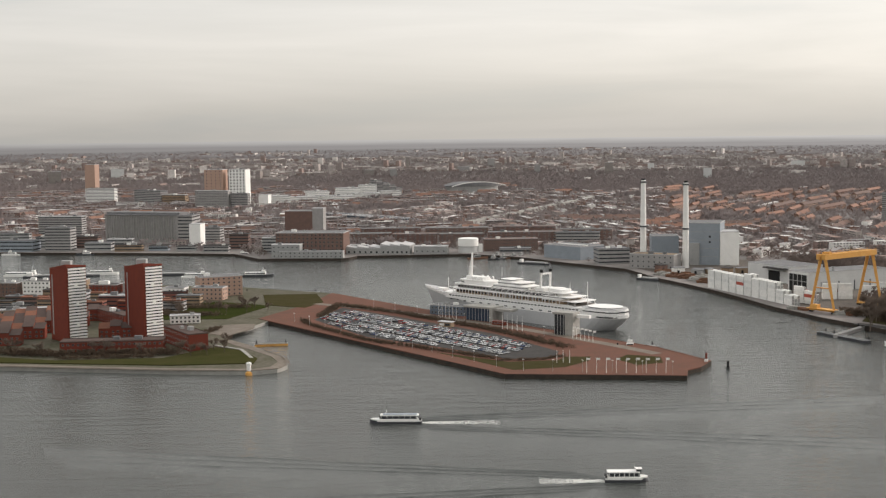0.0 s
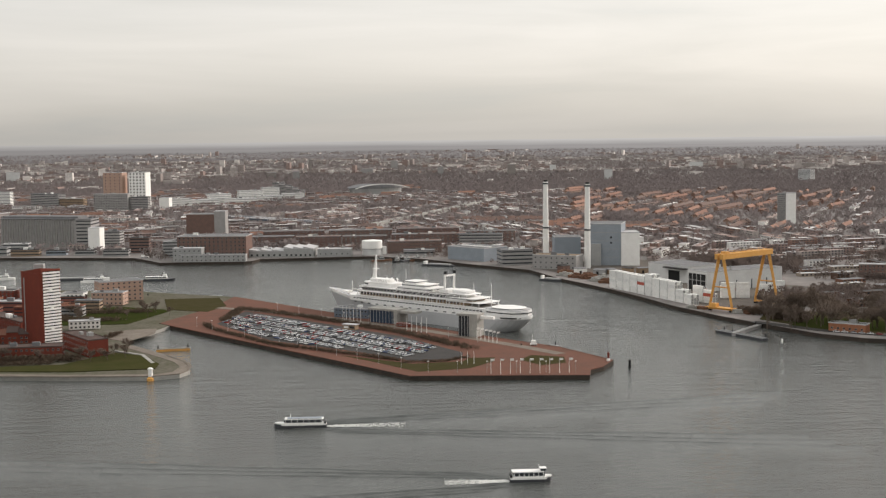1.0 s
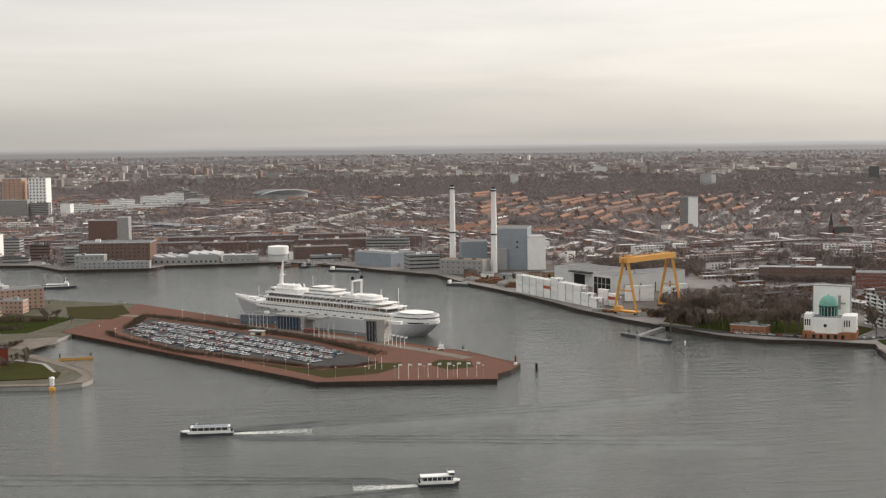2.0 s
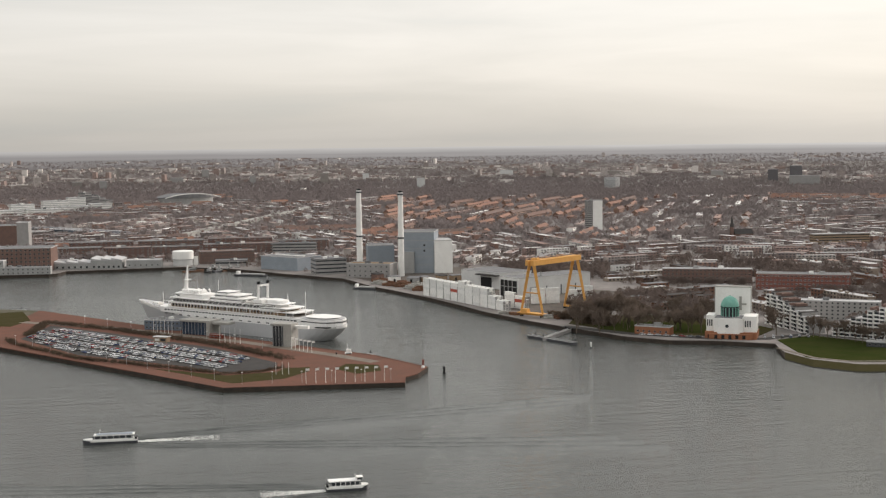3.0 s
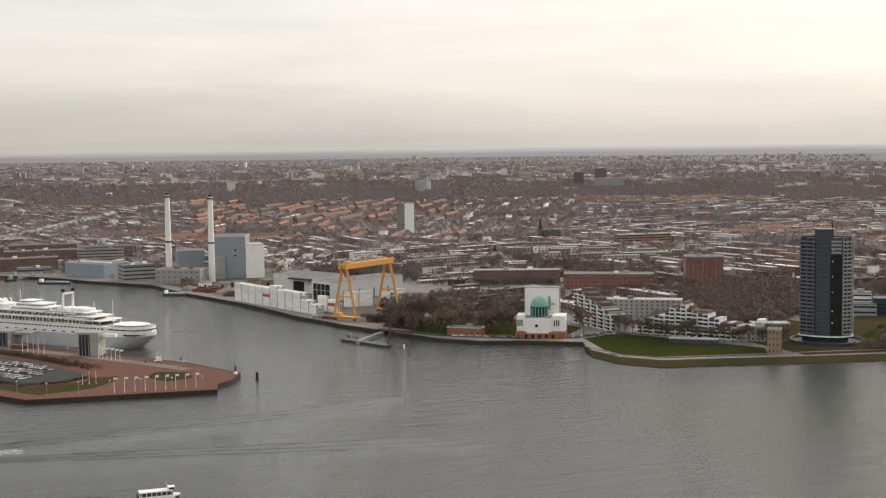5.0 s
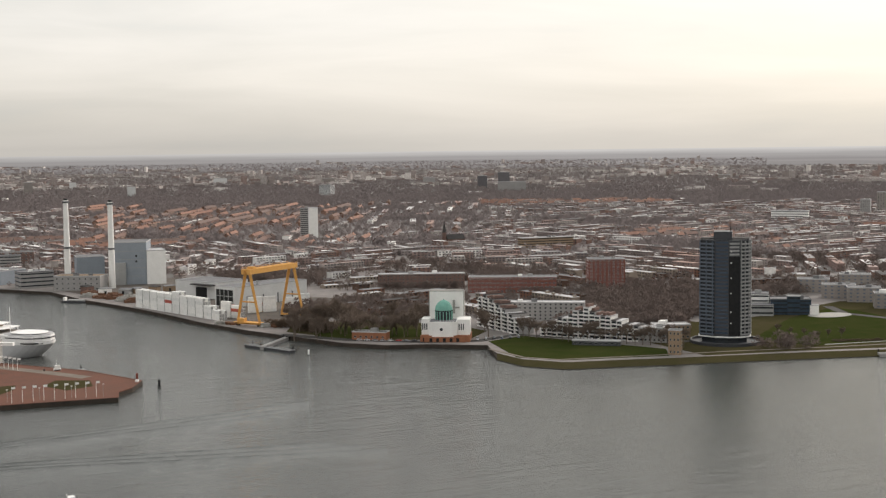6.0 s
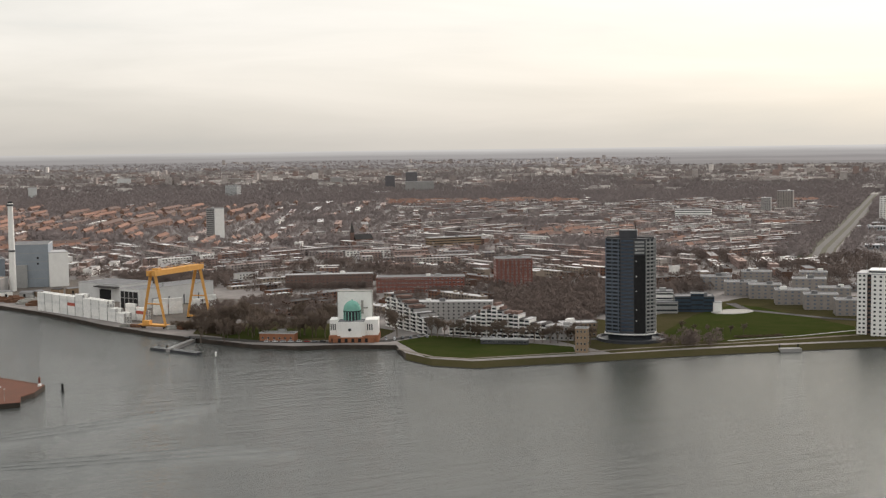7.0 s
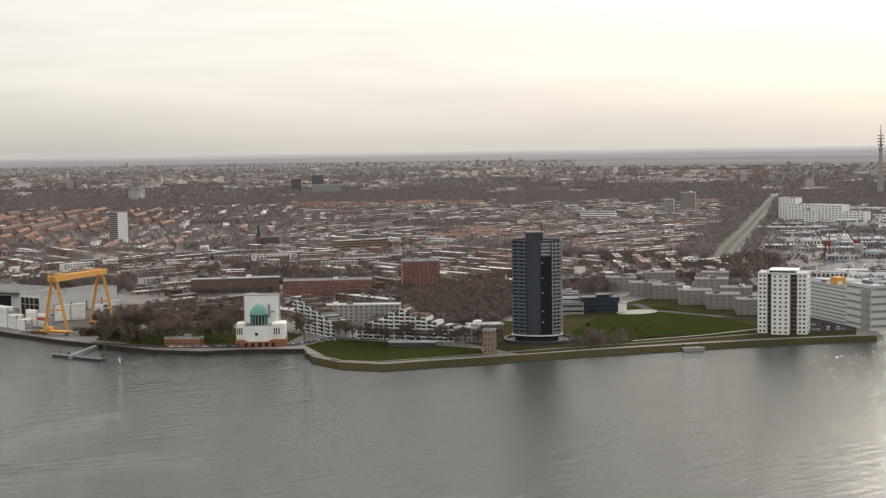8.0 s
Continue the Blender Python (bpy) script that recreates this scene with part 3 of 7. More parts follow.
for i, (x, y, w, d, h) in enumerate(((-369, 2804, 44, 30, 17), (-330, 2840, 60, 40, 13), (-296, 2900, 46, 30, 22), (-262, 2880, 70, 34, 12), (-236, 2960, 50, 30, 26), (-196, 2930, 60, 30, 15), (-188, 3020, 36, 26, 30), (-140, 2990, 44, 30, 17))):
    building("hospital_wing", (x, y), (x + w, y + w * 0.28), d, h, WHITE, ROOF_LIGHT, "white hospital wing with a pale roof", "hospital", floors=max(3, int(h / 3.6)), strip=True, glass=GREY_CLAD, group="hospital wings")
building("white_block", (-378, 2720), (-358, 2716), 20, 24, WHITE, ROOF_LIGHT, "plain white windowless block far off", plant=False)
for i in range(4):
    building("stepped_block", (-172 + 16 * i, 3107 - 16 * i), (-156 + 16 * i, 3091 - 16 * i), 18, 38 - 5 * i, STONE_GREY, ROOF_GREY, "stepped grey apartment block", floors=11 - i, strip=True, group="stepped blocks")
building("harbour_shed", (117, 1556), (155, 1512), 40, 15, BLUE_CLAD, ROOF_GREY, "blue-grey harbour shed with a pale rooflight", "shed", plant=False)
part("rooflight", bmb((6, 52, 17, 19.5, 15.1, 16.0)), WHITE, [o for o in scene.objects if o.name.startswith("harbour_shed") and o.parent is None][0], "long white rooflight")
building("harbour_office", (170, 1462), (205, 1466), 25, 17, STONE_GREY, ROOF_GREY, "grey harbour building with window bands", floors=4, strip=True)
building("works_building", (199, 1425), (242, 1400), 22, 15, STONE_GREY, BRICK_TAN, "brown works building on the quay", floors=3, bays=8)
building("boiler_house", (262, 1452), (299, 1440), 45, 45.5, BLUE_CLAD, ROOF_GREY, "tall blue-grey boiler house of the power station", "power station", plant=False)
building("boiler_annex", (299, 1438), (319, 1436), 36, 36.3, WHITE, ROOF_LIGHT, "white clad block of the power station", "power station", plant=False)
building("turbine_hall", (236, 1508), (266, 1506), 30, 27, BLUE_CLAD, ROOF_GREY, "blue-grey turbine hall beside the chimney", "power station", plant=False)
building("yard_hall", (300, 1310), (328, 1256), 40, 16, PALE_CLAD, ROOF_GREY, "pale shipyard hall with a flat roof", "hall", plant=False)
building("yard_hall", (326, 1188), (408, 1224), 28, 17.8, PALE_CLAD, ROOF_GREY, "long light grey shipyard hall", "hall", plant=False)
building("brick_row", (50, 1640), (116, 1645), 14, 15, BRICK_BROWN, ROOF_TILE, "red brick quayside row with window grid", floors=4, bays=18)
building("office_block", (146, 1738), (202, 1730), 16, 15, STONE_GREY, ROOF_GREY, "grey office slab with window bands", floors=4, strip=True)
building("tower_flat", (668, 2030), (680.3, 2025.9), 24, 47, STONE_GREY, ROOF_GREY, "grey tower flat with dark window bands", "apartment tower", floors=15, strip=True)
building("tower_flat", (680.3, 2025.9), (694.5, 2021), 20, 48, WHITE, ROOF_LIGHT, "pale end block of the tower flat", "apartment tower", plant=False)
building("red_block", (562, 1184), (638, 1142), 18, 15.5, BRICK_DULL, ROOF_GREY, "long red-brown brick block with a window band", floors=4, bays=22, w=2.2, wh=1.7, frame_mat=WHITE)
building("red_tower", (669, 1132), (702, 1118), 22, 32, BRICK_DULL, ROOF_GREY, "red-brown brick apartment tower", "apartment tower", floors=10, bays=8, side_bays=5, w=2.2, wh=1.5, frame_mat=WHITE)
building("white_roof_row", (501, 1272), (583, 1237), 12, 14, BRICK_BROWN, ROOF_LIGHT, "brick row with a pale roof edge", floors=4, bays=22)
building("school", (868, 1652), (948, 1647), 14, 14, BRICK_TAN, ROOF_LIGHT, "long pale block with a flat roof", floors=4, strip=True)
for i, (a, b, c, d) in enumerate(((838, 1025, 861, 1006), (824, 973, 847, 954), (826, 941, 849, 923), (815, 894, 838, 876), (812, 855, 834, 837), (805, 811, 828, 793), (902, 1039, 925, 1020), (895, 958, 919, 938), (946, 1003, 966, 985), (859, 886, 880, 868))):
    building("cube_block", (a, b), (c, d), 18, 13, CUBE_BRICK, ROOF_GREY, "square beige four-storey apartment block", "apartment block", floors=4, bays=5, side_bays=3, w=2.2, group="square blocks", plant=True, glass=SLATE_BLUE, frame_mat=CUBE_BRICK)
for x0, y0, x1, y1, dep, h, fl, bays in ((1802, 1699, 1833, 1594, 30, 31, 8, 17), (1812, 1722, 1822, 1690, 24, 42, 11, 5), (1795, 1668, 1806, 1630, 18, 22, 6, 6), (1836, 1590, 1846, 1556, 26, 20, 5, 5)):
    building("hospital_slab", (x0, y0), (x1, y1), dep, h, WHITE, ROOF_LIGHT, "broad white hospital block with window rows", "hospital", floors=fl, bays=bays, w=3.6, wh=1.5, group="southern hospital")
building("twin_tower", (1808, 2027), (1821, 2013), 20, 30, STONE_GREY, ROOF_LIGHT, "grey apartment tower among trees", "apartment tower", floors=10, bays=5)
building("twin_tower", (1902, 2084), (1923, 2060), 20, 40, CUBE_BRICK, ROOF_LIGHT, "taller grey-beige apartment tower among trees", "apartment tower", floors=13, bays=6)
building("long_block", (1569, 1995), (1615, 1946), 14, 17, WHITE, ROOF_LIGHT, "white long block with window bands", floors=4, strip=True)
building("pale_tower", (1239, 3590), (1263, 3562), 24, 36, PALE_CLAD, ROOF_LIGHT, "pale apartment tower at the wood's edge", "apartment tower", floors=12, strip=True)

for x, w, h, material in ((14, 8, 9, GREY_CLAD), (34, 1.2, 9, DARK_CLAD), (52, 1.2, 9, DARK_CLAD), (70, 1.2, 9, DARK_CLAD)):
    hall = [o for o in scene.objects if o.name.startswith("yard_hall") and o.parent is None][-1]
    part("hall_door", bmb((x, x + w, -0.25, 0.05, 0.1, h)), material, hall, "dark hall door")
# black panel on the wall paints the shade inside the open end
part("end_door", bmb((-0.3, 0.05, 2, 26, 0.1, 15.5)), BLACK, hall, "tall black panel painting the shade inside the open hall end")
for y in (8, 14, 20):
    part("door_post", bmb((-0.5, -0.25, y, y + 0.8, 0.1, 15.5)), GREY_CLAD, hall)
part("door_rail", bmb((-0.5, -0.25, 2, 26, 9.2, 9.8)), GREY_CLAD, hall)
part("roof_vent", bmb((30, 31.4, 3, 4.4, 17.8, 22.0)), GREY_CLAD, hall)
hall = [o for o in scene.objects if o.name.startswith("yard_hall") and o.parent is None][0]
# another black panel, for the dark interior behind the open door
part("hall_door", bmb((30, 46, -0.25, 0.05, 0.1, 11)), BLACK, hall, "black panel painting the shade inside the open hall door")
part("door_canopy", bmb((28, 58, -6, 0, 13.2, 14.4)), ROOF_DARK, hall)
boiler = [o for o in scene.objects if o.name.startswith("boiler_house") and o.parent is None][0]
part("stair_block", bmb((6, 17, -4, 0, 0, 24)), GREY_CLAD, boiler, "lower pale grey stair block")
for z in (9, 18, 27, 36):
    part("cladding_joint", bmb((-0.06, 39.1, -0.06, 45, z, z + 0.35)), GREY_CLAD, boiler)
part("louvre", bmb((27, 29, -0.2, 0.05, 30, 32)), BLACK, boiler)
part("louvre", bmb((27, 29, -0.2, 0.05, 24, 26)), BLACK, boiler)

# ---- warehouses and works along the far quays ----
rng = random.Random(17)
for az0, az1, step, far in ((-23, -9.5, 1.15, 16), (-22, -4, 1.5, 62), (-3.5, 5, 1.4, 20)):
    az = az0
    while az < az1:
        d = bank(az) + far + rng.uniform(0, 18)
        w = rng.uniform(20, 40)
        a = radians(az)
        x, y = d * math.sin(a), d * math.cos(a)
        h = rng.choice((5, 6, 8, 10)) if far < 40 else rng.choice((9, 12, 15, 19))
        flat_dir = radians(-az * 0.3 - 4)
        q = (x + w * math.cos(flat_dir), y + w * math.sin(flat_dir))
        clear = all(math.hypot(o.matrix_basis.translation.x - x, o.matrix_basis.translation.y - y) > 34 for o in scene.objects if o.parent is None and o.type == "EMPTY")
        if clear:
            building("quay_warehouse", (x, y), q, rng.uniform(12, 22), h, rng.choice((STONE_GREY, BRICK_BROWN, GREY_CLAD, BRICK_TAN, BLUE_CLAD, BRICK_BROWN)), rng.choice((ROOF_GREY, ROOF_DARK, ROOF_LIGHT)), rng.choice(("low warehouse along the far quay", "quayside works building with a flat roof", "plain warehouse with dark window bands")), "warehouse", floors=max(1, int(h / 3.4)), strip=True, group="quay warehouses")
        az += step * rng.uniform(0.9, 1.3)

for i, (a0, a1, d, h) in enumerate(((-4.2, -2.3, 1770, 14), (-2.2, -0.3, 1742, 15), (-0.2, 1.7, 1750, 14), (1.9, 3.0, 1742, 16), (3.1, 5.1, 1760, 15), (-3.6, -1.0, 1850, 15), (-0.8, 1.9, 1860, 14), (2.1, 4.8, 1850, 16), (5.0, 7.2, 1800, 15))):
    p, q = [(d * math.sin(radians(a)), d * math.cos(radians(a)) + k) for k, a in enumerate((a0, a1))]
    building("brick_row", p, q, 13, h, (BRICK_BROWN, QUAY_BRICK)[i % 2], (ROOF_GREY, ROOF_TILE, ROOF_DARK)[i % 3], "dark red brick housing row with pale window grid", "housing row", floors=4, bays=int((a1 - a0) * 5), w=2.8, wh=1.7, group="harbour brick rows", frame_mat=PALE_CLAD, glass=TOWN_GLASS)
slab("inlet_apron", [(-187, 993), (-161, 968), (-146, 1006), (-148, 1032), (-170, 1028)], 2.5, 2.85, SETTS, "sandy paved apron at the inlet", "pavement")
rng = random.Random(29)
for r in range(3):
    for i in range(7):
        x, y = -440 + i * 33 + r * 9, 1100 + r * 34 + i * 2
        if x > -232:
            continue
        w, h = rng.uniform(20, 28), rng.choice((7, 9, 10, 12))
        building("town_house", (x, y), (x + w, y - 2), 11, h, rng.choice((BRICK_BROWN, BRICK_DULL, BRICK_TAN, STONE_GREY, BRICK_RED)), rng.choice((ROOF_GREY, ROOF_DARK, ROOF_LIGHT, ROOF_TILE)), rng.choice(("brick housing block on the peninsula", "mixed brick row with a flat roof", "low town block with dark window bands")), "housing block", floors=max(2, int(h / 3)), strip=True, group="peninsula blocks", z=2.6)


def far_building(name, az, d, w, h, wall, label, floors=8):
    """A block in the drawn-in far country, shrunk like the land it stands on."""
    p, k = flung(az, d)
    a = radians(az)
    q = (p.x + w * k * math.cos(a), p.y - w * k * math.sin(a))
    building(name, (p.x, p.y), q, 18 * k, h * k, wall, ROOF_LIGHT, label, "far tower", z=p.z - 1, plant=False)


far_building("dark_office", 25.84, 4478, 32, 41, OFFICE_GREY, "dark office tower far off")
far_building("dark_office", 26.72, 4250, 37, 57, OFFICE_GREY, "taller dark office tower far off")
far_building("pale_slab", 26.7, 4100, 87, 31, STONE_GREY, "pale office slab far off")
for az, d, w, h in ((6.9, 4588, 37, 44), (8.7, 5013, 32, 29), (11.03, 4155, 33, 34), (3.9, 4700, 28, 34), (-2.3, 4400, 30, 32), (-3.4, 4600, 44, 24), (-1.6, 5200, 14, 60), (0.6, 5000, 60, 22), (-16.5, 4300, 50, 44), (-19.5, 4500, 40, 40), (-14, 4800, 60, 36), (1.9, 5600, 40, 40), (14.6, 5400, 70, 26), (19.2, 5200, 60, 24), (23.5, 5000, 60, 28), (36, 5200, 60, 22)):
    far_building("far_flats", az, d, w * 0.75, h * 0.9, (PALE_CLAD, CUBE_BRICK, STONE_GREY)[int(d) % 3], "pale block of flats far off")

# ---- the moored liner ----
LINER_L = 224.0


def hull_point(u, z):
    """The hull at fraction u of its length and height z: station and half breadth; the stem rakes and the stern is undercut."""
    stem, tail = 13.0 * max(0.0, 1 - (z + 1) / 20) ** 0.8, LINER_L - 15.0 * max(0.0, 1 - (z + 1) / 12) ** 1.3
    s = stem + u * (tail - stem)
    half = 14.3 * min(1.0, (s - stem) / (74 - 1.3 * z)) ** 0.62 * (1 - max(0.0, 1 - (tail - s) / 24) ** 2.2) ** 0.5
    return s, max(half, 0.04)


def hull_half(s, z):
    stem, tail = 13.0 * max(0.0, 1 - (z + 1) / 20) ** 0.8, LINER_L - 15.0 * max(0.0, 1 - (z + 1) / 12) ** 1.3
    return hull_point(min(1, max(0, (s - stem) / (tail - stem))), z)[1]


def deck_z(s):
    return 12.6 + 6.4 * max(0.0, 1 - s / 75) ** 1.6


def band_z(s):
    return 8.6 + 7.0 * max(0.0, 1 - s / 80) ** 1.6


def rounded(s0, s1, half, r0, r1, n=6):
    """A deck outline from s0 to s1 with rounded ends, counter-clockwise."""
    pts = []
    for s, r, sgn in ((s1, r1, 1), (s0, r0, -1)):
        for i in range(n + 1):
            a = (-math.pi / 2 + math.pi * i / n) if sgn > 0 else (math.pi / 2 + math.pi * i / n)
            pts.append((s - sgn * r + r * math.cos(a), half * math.sin(a)))
    return pts


def deck(s0, s1, half, z0, z1, r0=6.0, r1=3.0):
    bm = bmesh.new()
    prism(bm, rounded(s0, s1, half, r0, r1), z0, z1)
    return bm


def liner():
    bow, stern = Vector((-17, 1150)), Vector((135, 986))
    t = thing("ocean_liner", pose(bow.x, bow.y, 0, 0, 0, math.degrees(math.atan2(stern.y - bow.y, stern.x - bow.x))), "grey and white ocean liner moored along the pier", "ship")
    stations = [0.0, 2, 5, 9, 14, 20, 28, 38, 50, 65, 80, 100, 125, 150, 170, 185, 196, 204, 210, 215, 219, 222, 223.6, LINER_L]
    verts, faces, mi = [], [], []
    for s in stations:
        band = min(band_z(s) + 1.3, deck_z(s) - 1.4)
        levels = [-1.0, 2.0, 5.0, band, band + 0.6, deck_z(s)]
        for side in (-1, 1):
            for z in levels:
                sx, half = hull_point(s / LINER_L, z)
                verts.append((sx, side * half, z))
    for i in range(len(stations) - 1):
        a, b = i * 12, i * 12 + 12
        for k in range(5):
            faces += [(a + k, b + k, b + k + 1, a + k + 1), (a + 6 + k + 1, b + 6 + k + 1, b + 6 + k, a + 6 + k)]
            mi += [0 if k < 3 else 1] * 2
        faces.append((a + 5, b + 5, b + 11, a + 11))
        mi.append(2)
    me = bpy.data.meshes.new("hull")
    me.from_pydata(verts, [], faces)
    for x in (SHIP_GREY, SHIP_WHITE, ROOF_LIGHT):
        me.materials.append(x)
    me.polygons.foreach_set("material_index", mi)
    me.update()
    hull = part("hull", me, None, t, "grey hull with a white upper strake")
    for side in (-1, 1):
        for i in range(14):
            s = 44 + i * 9.5
            part("hull_window", bmb((s, s + 3.2, side * hull_half(s + 1.6, 11) - 0.12, side * hull_half(s + 1.6, 11) + 0.12, 10.8, 11.6)), GLASS, hull)
    for s in (8, 14, 20, 27):
        part("bulwark", bmb((s, s + 6.2, -hull_half(s + 3, 18) - 0.1, -hull_half(s + 3, 18) + 0.2, deck_z(s + 3) - 0.5, deck_z(s + 3) + 1.1)), SHIP_WHITE, hull)
    part("promenade_house", deck(32, 200, 14.0, 12.4, 16.6, 14, 10), SHIP_WHITE, t)
    for side in (-1, 1):
        for i in range(40):
            s = 46 + i * 3.6
            part("promenade_window", bmb((s, s + 2.4, side * 14.05 - 0.08, side * 14.05 + 0.08, 14.3, 15.2)), GLASS, t)
    part("stern_house", deck(180, 222.5, 13.6, 12.4, 16.2, 12, 13.5), SHIP_WHITE, t)
    part("stern_band", deck(181, 222.8, 13.75, 10.6, 11.5, 12, 13.6), BLACK, t, "black window band round the stern")
    part("stern_window_band", deck(181, 222.9, 13.7, 14.3, 15.0, 12, 13.6), BLACK, t, "dark window band under the terrace deck")
    part("stern_terrace", deck(184, 221.5, 12.6, 16.2, 16.9, 11, 12.5), ROOF_LIGHT, t, "pale terrace deck")
    part("stern_canopy", deck(190, 218, 10.5, 17.5, 17.9, 8, 10), SHIP_WHITE, t)
    for s in (194, 200, 206, 212):
        for y in (-9, 9):
            part("canopy_post", bmb((s, s + 0.4, y - 0.2, y + 0.2, 16.9, 17.5)), SHIP_WHITE, t)
    part("boat_deck", deck(40, 184, 14.2, 16.6, 17.1, 13, 8), SHIP_WHITE, t)
    # tan and grey house colours also paint the shadow below the white decks
    part("boat_deck_house", deck(44, 174, 10.8, 17.1, 20.4, 9, 5), BRICK_TAN, t, "tan wood-clad deck house, its tone also standing for deck shadow")
    part("upper_deck", deck(42, 172, 13.2, 20.4, 20.9, 11, 6), SHIP_WHITE, t)
    part("upper_house", deck(46, 162, 9.2, 20.9, 24.0, 8, 4), STONE_GREY, t, "upper deck house, grey for the shadow under the deck")
    part("sun_deck", deck(45, 160, 10.5, 24.0, 24.4, 8, 4), SHIP_WHITE, t)
    for side in (-1, 1):
        for i in range(30):
            s = 52 + i * 3.7
            part("deck_window", bmb((s, s + 2.2, side * 10.85 - 0.08, side * 10.85 + 0.08, 18.0, 19.8)), GLASS, t)
            if i < 27:
                part("deck_window", bmb((s, s + 2.0, side * 9.25 - 0.08, side * 9.25 + 0.08, 21.8, 23.2)), GLASS, t)
        for i in range(34):
            s = 50 + i * 3.6
            part("deck_post", bmb((s, s + 0.35, side * 13.3 - 0.15, side * 13.3 + 0.15, 17.1, 20.4)), SHIP_WHITE, t)
        for i in range(11):
            s = 92 + i * 6.2
            bm = bmesh.new()
            tube(bm, (s, side * 13.8, 17.1), (s + 1.0, side * 14.8, 20.5), 0.22, 0.2, 6)
            tube(bm, (s + 1.0, side * 14.8, 20.5), (s + 2.6, side * 13.0, 23.6), 0.2, 0.17, 6)
            tube(bm, (s + 2.6, side * 13.0, 23.6), (s + 3.6, side * 10.6, 24.2), 0.17, 0.17, 6)
            part("davit", bm, SHIP_WHITE, t, "white curved boat davit")
    part("deck_planking", deck(88, 158, 9.6, 24.4, 24.5, 4, 3), CUBE_BRICK, t, "weathered teak sun deck")
    part("terrace_planking", deck(164, 186, 11.5, 17.1, 17.2, 2, 3), CUBE_BRICK, t, "weathered teak aft deck")
    part("fore_planking", deck(12, 34, 5.0, 15.8, 15.95, 3, 2), CUBE_BRICK, t, "weathered teak foredeck")
    rng = random.Random(77)
    for i in range(26):
        s, y, q, hh = rng.uniform(62, 178), rng.uniform(-7, 7), rng.uniform(0.6, 1.6), rng.uniform(0.8, 2.2)
        z = 28.0 if s < 84 else 24.5 if s < 158 else 17.2
        part("deck_locker", bmb((s, s + 2 * q, y - q, y + q, z, z + hh)), rng.choice((SHIP_WHITE, STONE_GREY, SHIP_WHITE, BRICK_TAN)), t)
    for s in (66, 72, 78):
        for y in (-6.2, 6.2):
            bm = bmesh.new()
            tube(bm, (s, y, 28.0), (s, y, 30.4), 0.5, 0.5, 8)
            tube(bm, (s, y, 30.1), (s - 1.0, y, 30.9), 0.55, 0.75, 8)
            part("ventilator", bm, SHIP_WHITE, t, "white cowl ventilator")
    part("bridge", deck(50, 86, 7.6, 24.4, 27.6, 6, 3), SHIP_WHITE, t)
    part("bridge_window_band", deck(49.8, 60, 7.7, 25.6, 26.7, 6, 3), GLASS, t)
    part("bridge_wing", bmb((52, 56, -13.5, 13.5, 24.0, 25.4)), SHIP_WHITE, t)
    part("bridge_roof", deck(49, 84, 8.2, 27.6, 28.0, 6, 3), SHIP_WHITE, t)
    part("mast_house", deck(54, 78, 4.6, 28.0, 30.6, 4, 3), SHIP_WHITE, t)
    bm = bmesh.new()
    tube(bm, (57, 0, 30.6), (59.5, 0, 50), 1.9, 0.55, 10)
    part("mast", bm, SHIP_WHITE, t, "tall tapered white mast")
    part("mast_platform", bmb((56.5, 60.5, -2.6, 2.6, 38.2, 38.6)), SHIP_WHITE, t)
    for i, (a, b, w, z0, z1) in enumerate(((92, 130, 9.5, 24.4, 27.0), (96, 124, 8.2, 27.0, 29.4), (98, 112, 6.6, 29.4, 31.4))):
        part("centre_house", deck(a, b, w, z0, z1, 1.5, 1.5), SHIP_WHITE, t)
        part("house_window_band", deck(a - 0.1, b + 0.1, w + 0.08, z0 + 1.2, z0 + 1.7, 1.5, 1.5), GLASS, t)
        part("house_eave", deck(a - 0.3, b + 0.8, w + 0.25, z1 - 0.1, z1 + 0.15, 1.5, 1.5), SHIP_WHITE, t)
    part("pool_deck", deck(124, 152, 9.5, 24.4, 24.9, 3, 3), CONCRETE, t)
    part("uptake_base", bmb((137.5, 146.5, -6.8, 6.8, 24.4, 27.4)), SHIP_WHITE, t)
    for y in (-5.4, 5.4):
        bm = bmesh.new()
        tube(bm, (142, y, 27.4), (142.6, y, 39.5), 0.95, 0.85, 12)
        pipe = part("uptake", bm, SHIP_WHITE, t, "slim white funnel uptake")
        bm = bmesh.new()
        tube(bm, (142.6, y, 39.5), (142.8, y, 41.8), 1.45, 1.3, 12)
        part("uptake_cap", bm, BLACK, pipe, "black funnel cap")
    part("uptake_bridge", bmb((142.0, 143.4, -4.6, 4.6, 37.6, 38.9)), SHIP_WHITE, t)
    for a, b, w, z in ((148, 186, 12.5, 19.6), (148, 178, 11.0, 22.2), (148, 170, 9.0, 24.8), (149, 160, 6.0, 27.4)):
        part("terrace_slab", deck(a, b, w, z, z + 0.45, 1.5, 2), SHIP_WHITE, t)
        for y in (-w + 1, w - 1):
            for s in (b - 3, b - 10):
                part("terrace_post", bmb((s, s + 0.4, y - 0.2, y + 0.2, z - 2.6, z)), SHIP_WHITE, t)
    part("aft_house", deck(150, 166, 6.5, 22.0, 27.4, 3, 3), SHIP_WHITE, t)
    for s, z0, z1, r in ((186, 16.9, 35, 0.35), (168, 26, 33, 0.25), (30, 15, 27, 0.3), (94, 32, 40, 0.2)):
        bm = bmesh.new()
        tube(bm, (s, 0, z0), (s, 0, z1), r, r * 0.5, 6)
        part("pole_mast", bm, SHIP_WHITE, t)
